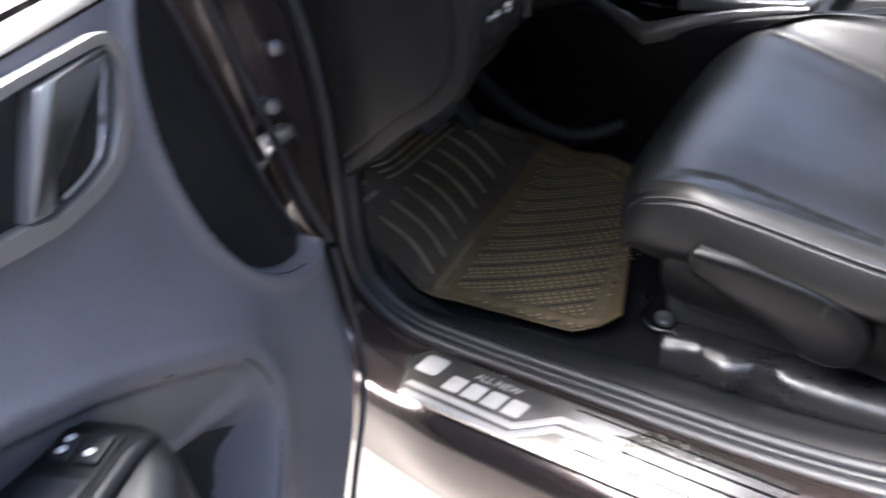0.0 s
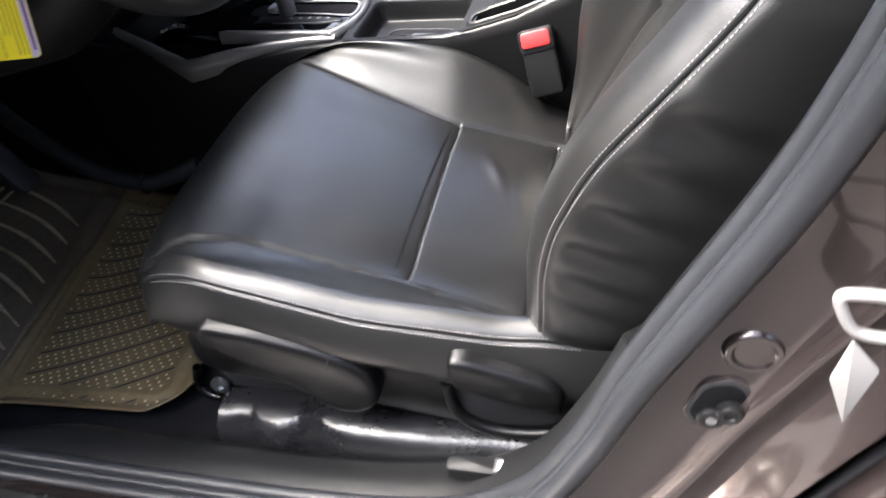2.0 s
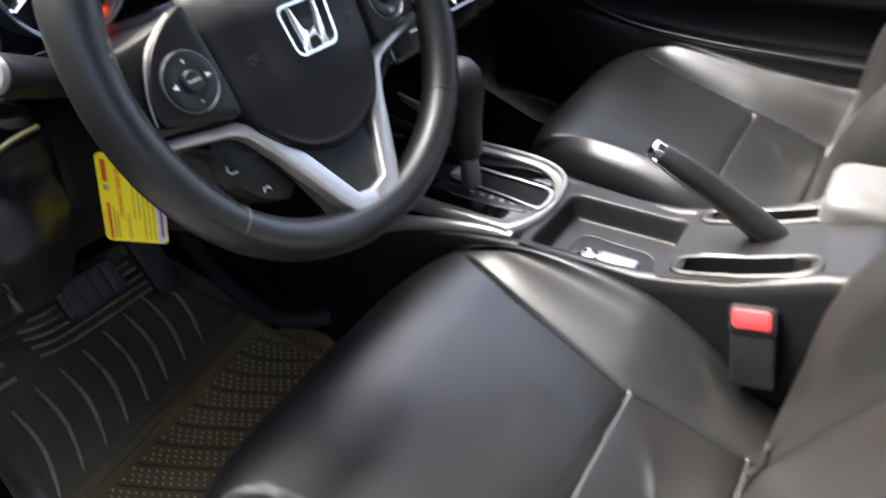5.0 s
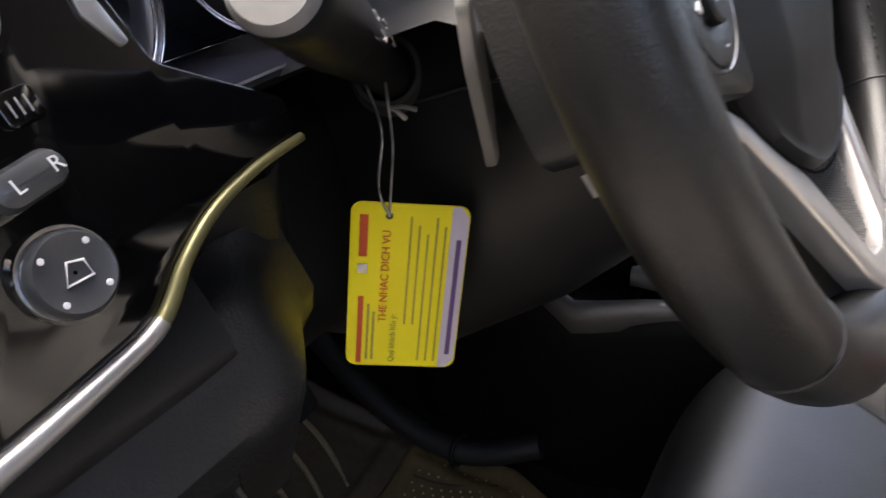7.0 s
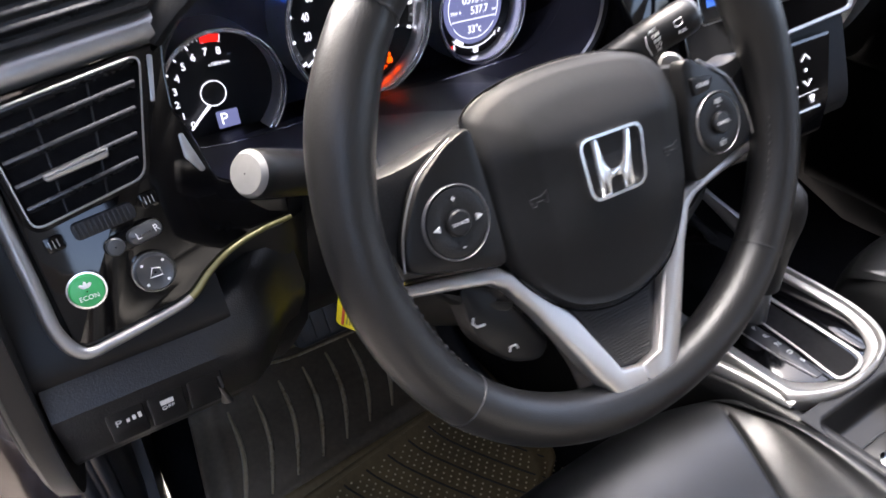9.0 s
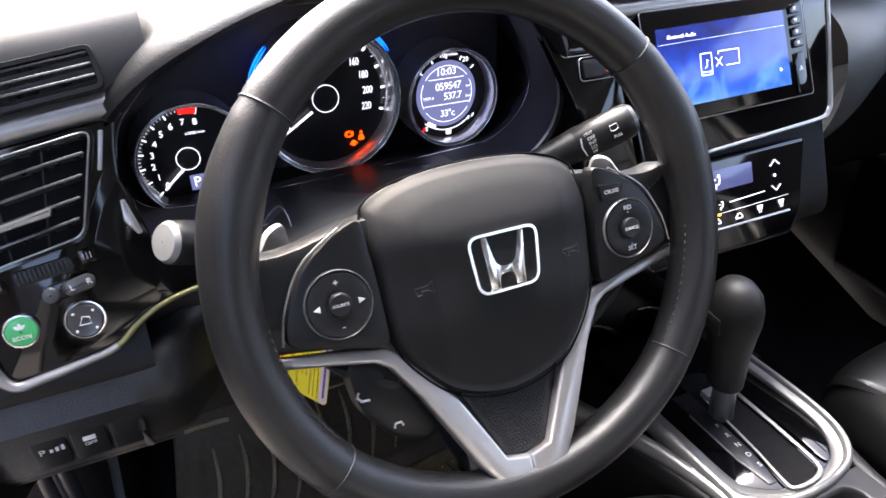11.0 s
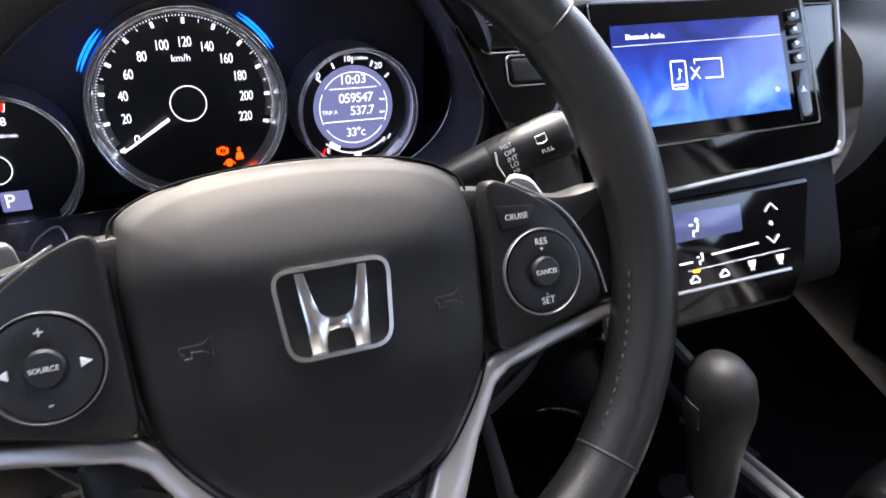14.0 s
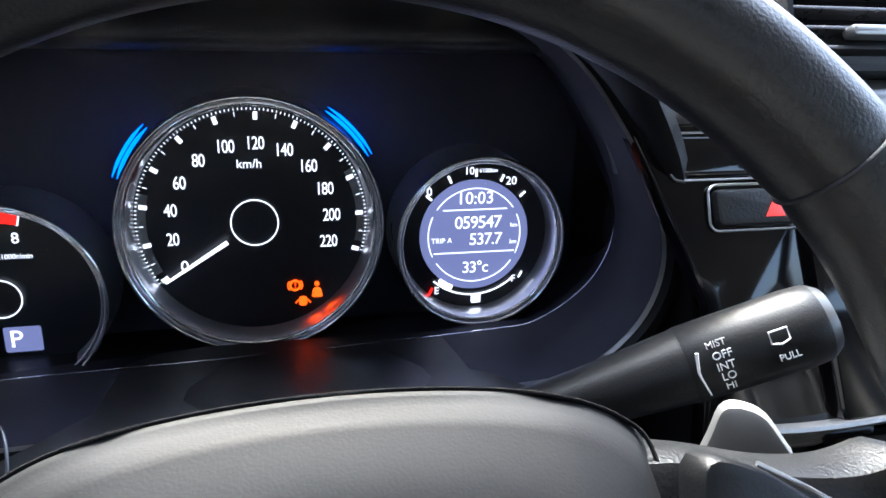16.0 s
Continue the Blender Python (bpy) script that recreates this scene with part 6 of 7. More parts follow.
    gl = thing("gloss_panel", "gloss black panel between the dials and the screen", "dash panel", kind="structure")
    slab("panel", rounded([(0.128, fv(0.975)), (0.235, fv(0.975)), (0.235, fv(0.845)), (0.150, fv(0.845)), (0.160, fv(0.90))], 0.006), FM, -0.006, 0.002, GLOSS, gl, bevel=0.002)


def screen_material():
    m = bpy.data.materials.new("blue_screen")
    m.use_nodes = True
    n = m.node_tree
    b = n.nodes["Principled BSDF"]
    co = n.nodes.new("ShaderNodeNewGeometry")
    sep = n.nodes.new("ShaderNodeSeparateXYZ")
    n.links.new(co.outputs["Position"], sep.inputs[0])
    cloud = n.nodes.new("ShaderNodeTexNoise")
    cloud.inputs["Scale"].default_value, cloud.inputs["Detail"].default_value, cloud.inputs["Distortion"].default_value = 26, 6, 1.4
    n.links.new(co.outputs["Position"], cloud.inputs["Vector"])
    h = n.nodes.new("ShaderNodeMapRange")
    h.inputs["From Min"].default_value, h.inputs["From Max"].default_value = 0.97, 0.885
    h.inputs["To Min"].default_value, h.inputs["To Max"].default_value = 0.0, 0.62
    n.links.new(sep.outputs["Z"], h.inputs["Value"])
    add = n.nodes.new("ShaderNodeMath")
    add.operation = "MULTIPLY_ADD"
    add.inputs[1].default_value = 0.75
    n.links.new(cloud.outputs["Fac"], add.inputs[0])
    n.links.new(h.outputs[0], add.inputs[2])
    ramp = n.nodes.new("ShaderNodeValToRGB")
    el = ramp.color_ramp.elements
    el[0].position, el[0].color = 0.30, (0.010, 0.016, 0.10, 1)
    el[1].position, el[1].color = 1.0, (0.16, 0.42, 0.95, 1)
    e = el.new(0.55)
    e.color = (0.015, 0.045, 0.42, 1)
    e = el.new(0.75)
    e.color = (0.03, 0.13, 0.80, 1)
    n.links.new(add.outputs[0], ramp.inputs[0])
    n.links.new(ramp.outputs[0], b.inputs["Emission Color"])
    b.inputs["Emission Strength"].default_value = 0.085
    b.inputs["Base Color"].default_value = (0.01, 0.01, 0.02, 1)
    b.inputs["Roughness"].default_value = 0.15
    return m


SCREEN = screen_material()
centre_stack()


def climate_panel():
    t = thing("climate_panel", "gloss black touch climate panel with white symbols", "climate control")
    M = FM @ shift(0, 0, 0.004)
    slab("panel", rounded([(0.210, fv(0.848)), (0.413, fv(0.850)), (0.402, fv(0.790)), (0.385, fv(0.764)), (0.210, fv(0.764))], 0.006), M, -0.02, 0.002, GLOSS, t, "gloss black touch panel", bevel=0.003)
    slab("display", rrect(0.064, 0.020, 0.002, cx=0.308, cy=fv(0.830)), M, 0.001, 0.0026, CLIMATE_LCD, t, "dim blue display", bevel=0.0003)
    C = M @ shift(0, 0, 0.0023)

    def mark(nm, pts, r=0.0006, closed=False):
        tube(nm, [C @ Vector((x, y, 0.0003)) for x, y in pts], r * 0.75, DIAL_WHITE, t, seg=5, closed=closed)
    mark("chevron", [(0.3635, fv(0.831)), (0.3695, fv(0.836)), (0.3755, fv(0.831))])
    mark("chevron", [(0.3635, fv(0.813)), (0.3695, fv(0.808)), (0.3755, fv(0.813))])
    slab("fan_mark", circle(0.0016, 10, 0.3685, fv(0.822)), C, 0, 0.0006, DIAL_WHITE, t, bevel=0.0001)
    mark("scale_line", [(0.309, fv(0.8085)), (0.354, fv(0.810))])
    # seated figure with an air arrow, in the display and below it
    for cx, cy, k in ((0.2965, fv(0.8285), 1.0), (0.2990, fv(0.8070), 0.62)):
        slab("figure_head", circle(0.0017 * k, 12, cx + 0.001 * k, cy + 0.0052 * k), C, 0, 0.0006, DIAL_WHITE, t, bevel=0.0001)
        mark("figure_body", [(cx + 0.0022 * k, cy + 0.0030 * k), (cx + 0.0012 * k, cy - 0.0020 * k), (cx - 0.0026 * k, cy - 0.0026 * k), (cx - 0.0030 * k, cy - 0.0062 * k)], 0.0011 * k)
        mark("air_arrow", [(cx - 0.0060 * k, cy + 0.0024 * k), (cx - 0.0026 * k, cy + 0.0024 * k)], 0.0008 * k)
    mark("scale_line", [(0.2790, fv(0.8058)), (0.2905, fv(0.8060))], 0.0007)
    mark("fine_line", [(0.286, fv(0.8003)), (0.385, fv(0.8016))], 0.00022)
    slab("lamp", rrect(0.006, 0.0020, 0.0005, cx=0.2935, cy=fv(0.7996)), C, 0, 0.0007, material("amber_lamp", (0.8, 0.3, 0.02), 0.4, emit=(1, 0.35, 0.02), power=0.35), t, "amber indicator", bevel=0.0001)
    # two cars for fresh and recirculated air
    for x in (0.2915, 0.3190):
        mark("car_mark", [(x + p * 0.0042, fv(0.7936) + q * 0.0028) for p, q in ((-1.0, -0.6), (-1.0, 0.1), (-0.55, 0.25), (-0.25, 1.0), (0.45, 1.0), (0.75, 0.25), (1.0, 0.1), (1.0, -0.6))], 0.00065, True)
    # two heated screens with rising waves
    for x in (0.3462, 0.3745):
        slab("screen_mark", [(x - 0.0036, fv(0.7985)), (x + 0.0036, fv(0.7985)), (x + 0.0026, fv(0.7945)), (x - 0.0026, fv(0.7945))], C, 0, 0.0005, DIAL_WHITE, t, bevel=0.0001)
        for d in (-0.0012, 0.0012):
            mark("heat_wave", [(x + d, fv(0.7945)), (x + d + 0.0005, fv(0.7930)), (x + d, fv(0.7916))], 0.0004)
    tube("silver_line", [C @ Vector((0.250, fv(0.7868), 0)), C @ Vector((0.385, fv(0.7868), 0))], 0.0012, SILVER_DARK, t, "bright lower edge", seg=6)


climate_panel()


# ---------- instruments ----------
CY = 0.675


def CMAT(x, z, y=CY):
    return axes((x, y, z), (1, 0, 0), (0, 0, 1))


HOOD = [(-0.196, 0.93), (-0.200, 0.900), (-0.193, 0.868), (-0.165, 0.856), (-0.10, 0.856), (0.0, 0.858), (0.09, 0.862), (0.118, 0.866), (0.142, 0.886), (0.151, 0.912), (0.145, 0.940), (0.128, 0.970), (0.098, 1.003), (0.05, 1.022), (-0.02, 1.028), (-0.09, 1.012), (-0.15, 0.985), (-0.185, 0.955)]


def binnacle():
    t = thing("instrument_binnacle", "black instrument hood round three glowing dials", "instrument hood")
    line = smooth_line(HOOD, 90, True)
    c = V(-0.02, 0.93)

    def loop(y, grow):
        return [(p[0] + (p[0] - c[0]) / 0.17 * grow, y, p[1] + (p[1] - c[1]) / 0.09 * grow * 0.7) for p in line]
    loft("inner_wall", [loop(0.583, 0.001), loop(0.60, -0.001), loop(0.64, -0.004 + 0.012), loop(0.70, 0.020)], HOOD_BLACK, t, "black hood lining", cap=False, smooth=60)
    loft("rim", [loop(0.583, 0.001), loop(0.577, 0.004), loop(0.578, 0.009), loop(0.59, 0.012), loop(0.64, 0.016)], PLASTIC, t, "rounded hood rim", cap=False, smooth=60)
    loft("lip_line", [loop(0.5815, 0.0005), loop(0.5795, 0.0016), loop(0.5815, 0.0026), loop(0.5835, 0.0016)], SILVER_DARK, t, "thin bright lip", cap=False, ring=True)
    top = [p for p in line if p[1] > 0.945]
    top = sorted(top, key=lambda p: p[0])
    rows = []
    for y, g, dz in ((0.556, 0.006, 0.002), (0.552, 0.010, 0.005), (0.556, 0.014, 0.010), (0.60, 0.018, 0.020), (0.68, 0.03, 0.028), (0.78, 0.03, 0.03)):
        rows.append([(p[0] + (p[0] - c[0]) / 0.17 * g, y + 0.02 * max(0, 1 - (p[1] - 0.945) / 0.05), p[1] + dz) for p in top])
    low = [[(p[0] + (p[0] - c[0]) / 0.17 * g, y + 0.02 * max(0, 1 - (p[1] - 0.945) / 0.05), p[1] + dz) for p in top] for y, g, dz in ((0.60, 0.002, 0.0), (0.556, 0.006, 0.002))]
    loft("visor", low + rows[1:], PLASTIC_GREY, t, "soft grey visor", cap=False, closed=False, smooth=60)
    back = [(p[0] + (p[0] - c[0]) / 0.17 * 0.03, p[1] + (p[1] - c[1]) / 0.09 * 0.02) for p in line]
    slab("dial_plate", back, CMAT(0, 0, 0.705), -0.004, 0.0, HOOD_BLACK, t, "dark dial plate", bevel=0.0005)
    lens = [(p[0] * 0.985, p[1] - 0.0 + (0.94 - p[1]) * 0.02) for p in line]
    pane = slab("clear_lens", lens, axes((0, 0.620, 0.93), (1, 0, 0), (0, -0.20, 1)) @ shift(0, -0.93), -0.0006, 0.0006, CLEAR, t, "clear plastic lens", bevel=0.0002)
    pane.visible_shadow = False
    return t


binnacle()


def ring_of_marks(parent, M, r0, r1, a0, a1, n, major, mat, w=0.0007, wm=0.0016, grow=0.004):
    for k in range(n + 1):
        a = radians(a0 + (a1 - a0) * k / n)
        big = k % major == 0
        ww, rr = (wm, r0) if big else (w * 0.5, r0 + (r1 - r0) * 0.45)
        P = M @ pose(0, 0, 0, 0, 0, math.degrees(a))
        slab("scale_mark", [(rr, -ww / 2), (r1, -ww / 2), (r1, ww / 2), (rr, ww / 2)], P, 0, 0.0004, mat, parent, bevel=0.0001)


def dial(name, label, x, z, r, face_mat=None):
    t = thing(name, label, "gauge")
    M = CMAT(x, z)
    lathe("rim", [(r * 0.90, -0.028), (r * 0.915, -0.006), (r * 0.950, 0.0050), (r * 0.968, 0.0062), (r * 0.972, 0.0050), (r * 0.982, 0.0050), (r * 0.988, 0.0078), (r * 1.0, 0.0078), (r * 1.008, 0.004), (r * 1.012, -0.005), (r * 1.015, -0.030)], M, BEZEL, t, "brushed grey dial rim", seg=72)
    for k, w, z in ((0.998, 0.0010, 0.0078), (0.955, 0.0013, 0.0052)):
        tube("rim_line", [M @ Vector((p[0], p[1], z)) for p in circle(r * k, 72)], w, CHROME, t, "bright rounded rim line", closed=True, seg=8, up=(0, 1, 0))
    lathe("face", [(r * 0.935, -0.004), (r * 0.93, -0.010), (0.0005, -0.010)], M, DIAL, t, "black dial face", seg=72)
    return t, M @ shift(0, 0, -0.0097)


def needle(t, F, a, r0, r1):
    P = F @ pose(0, 0, 0, 0, 0, a) @ shift(0, 0, 0.0035)
    slab("needle", [(r0, -0.0011), (r1, -0.0006), (r1, 0.0006), (r0, 0.0011)], P, 0, 0.0012, DIAL_WHITE, t, "white needle", bevel=0.0003)


def speedometer():
    t, F = dial("speedometer", "round white-lit speedometer with blue glow arcs", -0.0215, 0.9125, 0.0635)
    r = 0.0635
    # 0 stands low left, 220 low right
    a0, a1 = 211.5, -17.6
    F = F @ shift(0, -0.0008)
    ring_of_marks(t, F, r * 0.815, r * 0.875, a0, a1, 22, 2, DIAL_WHITE, w=0.0008, wm=0.0021)
    vs, fs = [], []
    for k in range(111):
        q = radians(a0 + (a1 - a0) * k / 110)
        u, v = V(math.cos(q), math.sin(q)), V(-math.sin(q), math.cos(q))
        n = len(vs)
        for c, e in ((0.888, -1), (0.906, -1), (0.906, 1), (0.888, 1)):
            p = u * r * c + v * e * 0.00022
            vs.append(tuple(F @ Vector((p[0], p[1], 0.0003))))
        fs.append((n, n + 1, n + 2, n + 3))
    me = bpy.data.meshes.new("fine_scale")
    me.from_pydata(vs, [], fs)
    link("fine_scale", me, DIAL_WHITE, t, "fine dotted scale", smooth=0)["kind"] = "stuff"
    for k in range(0, 12):
        a = radians(a0 + (a1 - a0) * k / 11)
        if k == 0:
            continue
        letters("numeral", str(20 * k), F @ shift(r * (0.648 - 0.003 * k) * math.cos(a), r * (0.648 - 0.003 * k) * math.sin(a), 0.0003) @ Matrix.Diagonal((0.72, 1.0, 1, 1)), 0.0092, DIAL_WHITE, t, depth=0.0001, spacing=0.92)
    letters("numeral", "0", F @ shift(r * 0.66 * math.cos(radians(a0)), r * 0.66 * math.sin(radians(a0)), 0.0003), 0.0085, DIAL_WHITE, t, depth=0.0001)
    letters("unit_word", "km/h", F @ shift(-0.001, r * 0.47, 0.0003), 0.0062, DIAL_WHITE, t, depth=0.0001)
    tube("hub_ring", [F @ Vector((p[0], p[1], 0.001)) for p in circle(0.0118, 40)], 0.00035, DIAL_WHITE, t, closed=True, seg=5, up=(0, 1, 0))
    needle(t, F, 212.5, 0.0165, 0.0535)
    for lo, hi in ((163, 207), (-13, 28)):
        arc = np.radians(np.linspace(lo, hi, 24))
        slab("end_arc", [(r * 0.905 * math.cos(q), r * 0.905 * math.sin(q)) for q in arc] + [(r * 0.822 * math.cos(q), r * 0.822 * math.sin(q)) for q in arc[::-1]], F, -0.0002, 0.0001, KNOB_END, t, "grey scale end band", bevel=0.00005)
    # warning lamps
    def lamp_line(nm, pts, w=0.0006, closed=True):
        tube(nm, [F @ Vector((x, y, 0.0006)) for x, y in pts], w, DIAL_AMBER, t, "lit amber lamp", seg=5, closed=closed, up=(0, 1, 0))
    lamp_line("brake_lamp", circle(0.0026, 18, 0.0188, -0.0350))
    lamp_line("brake_lamp", [(0.0188 - 0.0038 * math.cos(q), -0.0350 + 0.0036 * math.sin(q)) for q in np.linspace(-0.7, 0.7, 7)], 0.0004, False)
    lamp_line("brake_lamp", [(0.0188 + 0.0038 * math.cos(q), -0.0350 + 0.0036 * math.sin(q)) for q in np.linspace(-0.7, 0.7, 7)], 0.0004, False)
    letters("lamp_mark", "!", F @ shift(0.0188, -0.0350, 0.0006), 0.005, DIAL_AMBER, t, depth=0.0001)
    slab("belt_lamp", rounded([(0.0272, -0.0422), (0.0332, -0.0422), (0.0322, -0.0375), (0.0302, -0.0365), (0.0282, -0.0375)], 0.0012), F, 0, 0.0005, DIAL_AMBER, t, "lit amber lamp", bevel=0.0001)
    slab("belt_lamp", circle(0.0013, 12, 0.0302, -0.0348), F, 0, 0.0005, DIAL_AMBER, t, "lit amber lamp", bevel=0.0001)
    slab("door_lamp", rrect(0.0042, 0.0052, 0.0015, cx=0.0226, cy=-0.0440), F, 0, 0.0005, DIAL_AMBER, t, "lit amber lamp", bevel=0.0001)
    for m in (-1, 1):
        lamp_line("door_lamp", [(0.0226 + m * 0.0022, -0.0430), (0.0226 + m * 0.0040, -0.0450)], 0.0004, False)
    # blue arcs beside the rim
    B = CMAT(-0.0215, 0.9125)
    for lo, hi in ((134, 159), (29, 56)):
        for rr, w in ((1.050, 0.0009), (1.085, 0.0008)):
            pts = [B @ Vector((r * rr * math.cos(radians(q)), r * rr * math.sin(radians(q)), -0.006)) for q in np.linspace(lo, hi, 24)]
            tube("glow_arc", pts, [0.0002, w, w, w, 0.0002], DIAL_BLUE, t, "blue glowing arc", seg=6, up=(0, 1, 0))


speedometer()


def tachometer():
    t, F = dial("tachometer", "round rev counter with a red end zone", -0.1390, 0.8815, 0.0470)
    r = 0.0475
    F = F @ shift(-0.0012, -0.0030)
    a0, a1 = 222.0, 76.0
    ring_of_marks(t, F, r * 0.78, r * 0.89, a0, a1, 32, 4, DIAL_WHITE, w=0.0006, wm=0.0012)
    for k in range(9):
        a = radians(a0 + (a1 - a0) * k / 8)
        letters("numeral", str(k), F @ shift(r * 0.645 * math.cos(a), r * 0.645 * math.sin(a), 0.0003), 0.0075, DIAL_WHITE, t, depth=0.0001)
    pts = [F @ Vector((r * 0.84 * math.cos(radians(q)), r * 0.84 * math.sin(radians(q)), 0.0004)) for q in np.linspace(96, 76, 14)]
    tube("red_zone", pts, 0.0026, DIAL_RED, t, "red zone", seg=6, flat=0.12, up=(0, 1, 0))
    letters("unit_word", "x1000r/min", F @ shift(0.006, r * 0.44, 0.0003), 0.0034, DIAL_WHITE, t, depth=0.0001)
    tube("hub_ring", [F @ Vector((p[0], p[1], 0.001)) for p in circle(0.0095, 36, -0.003, 0.0)], 0.00035, DIAL_WHITE, t, closed=True, seg=5, up=(0, 1, 0))
    needle(t, F, 221, 0.0105, 0.034)
    slab("gear_display", rrect(0.017, 0.013, 0.001, cx=0.004, cy=-0.0215), F, 0, 0.0004, LCD, t, "lilac gear display", bevel=0.0001)
    letters("gear_letter", "P", F @ shift(0.001, -0.0215, 0.0006), 0.0125, DIAL_WHITE, t, depth=0.0001)


tachometer()


def info_dial():
    t, F = dial("trip_computer", "round lilac trip display with white figures", 0.0955, 0.8996, 0.0455)
    slab("display", circle(0.0308, 60), F, 0, 0.0006, LCD, t, "lilac lit display", bevel=0.0002)
    D = F @ shift(0, 0, 0.0008)
    letters("clock_figures", "10:03", D @ shift(0, 0.0205, 0), 0.0095, DIAL_WHITE, t, depth=0.0001)
    letters("distance_figures", "059547", D @ shift(0.002, 0.0070, 0), 0.0098, DIAL_WHITE, t, depth=0.0001, spacing=0.9)
    letters("trip_figures", "537.7", D @ shift(0.0065, -0.0025, 0), 0.0095, DIAL_WHITE, t, depth=0.0001, spacing=0.9)
    letters("trip_word", "TRIP A", D @ shift(-0.0185, -0.0025, 0), 0.0040, DIAL_WHITE, t, depth=0.0001)
    for y in (0.0070, -0.0025):
        letters("unit_word", "km", D @ shift(0.0225, y - 0.002, 0), 0.0034, DIAL_WHITE, t, depth=0.0001)
    letters("temperature_figures", "33°c", D @ shift(0.001, -0.0185, 0), 0.0092, DIAL_WHITE, t, depth=0.0001, spacing=0.9)

    def stroke(nm, pts, rr=0.00035, mat=DIAL_WHITE, closed=False):
        tube(nm, [D @ Vector((x, y, 0.0003)) for x, y in pts], rr, mat, t, seg=5, closed=closed, up=(0, 1, 0))
    for y, w in ((0.0145, 0.018), (-0.0095, 0.023)):
        stroke("rule", [(-w, y), (w, y)])
    for lo, hi in ((35, 145), (155, 205), (-25, 25), (215, 325)):
        stroke("display_arc", [(0.0262 * math.cos(radians(q)), 0.0262 * math.sin(radians(q))) for q in np.linspace(lo, hi, 20)], 0.0003)
    E = F @ shift(0, 0, 0.0003) @ Matrix.Diagonal((0.93, 0.93, 1, 1))
    letters("scale_figure", "0", E @ shift(-0.0275, 0.0265, 0), 0.0068, DIAL_WHITE, t, depth=0.0001)
    letters("scale_figure", "10", E @ shift(-0.004, 0.0380, 0), 0.0062, DIAL_WHITE, t, depth=0.0001)
    letters("scale_unit", "l/100km", E @ shift(0.0075, 0.0380, 0), 0.0034, DIAL_WHITE, t, depth=0.0001)
    letters("scale_figure", "20", E @ shift(0.0215, 0.0315, 0), 0.0068, DIAL_WHITE, t, depth=0.0001)
    for a, rr in ((140, 0.0318), (115, 0.0325), (90, 0.0325), (65, 0.0325), (40, 0.0325)):
        a = radians(a)
        stroke("scale_tick", [(rr * math.cos(a), rr * math.sin(a)), ((rr + 0.004) * math.cos(a), (rr + 0.004) * math.sin(a))], 0.0007)
    stroke("fuel_arc", [(0.0340 * math.cos(radians(q)), 0.0340 * math.sin(radians(q))) for q in np.linspace(228, 312, 24)], 0.0005)
    stroke("fuel_level", [(0.0318 * math.cos(radians(q)), 0.0318 * math.sin(radians(q))) for q in np.linspace(232, 247, 8)], 0.0015)
    letters("fuel_letter", "E", E @ shift(-0.0225, -0.0335, 0), 0.0062, DIAL_WHITE, t, depth=0.0001)
    letters("fuel_letter", "F", E @ shift(0.0255, -0.0285, 0), 0.0062, DIAL_WHITE, t, depth=0.0001)
    stroke("empty_mark", [(-0.026, -0.034), (-0.0235, -0.029)], 0.0008, DIAL_RED)
    stroke("full_mark", [(0.0265, -0.0255), (0.0285, -0.022)], 0.0006)
    slab("pump_mark", rrect(0.006, 0.0055, 0.001, cx=0.002, cy=-0.0395), E, 0, 0.0004, DIAL_WHITE, t, bevel=0.0001)


info_dial()


# ---------- steering wheel and column ----------
WT = radians(22)
WM = axes((0, 0.413, 0.88), (1, 0, 0), (0, math.sin(WT), math.cos(WT)))


def wheel_at(x, y, z=0.0):
    return WM @ Vector((x, y, z))


def rim_point(a, R=0.1610):
    x, y = R * math.cos(a) + 0.002, R * math.sin(a) + 0.008
    if y < -0.10:
        y = -0.10 + (y + 0.10) * 0.92
    return x, y


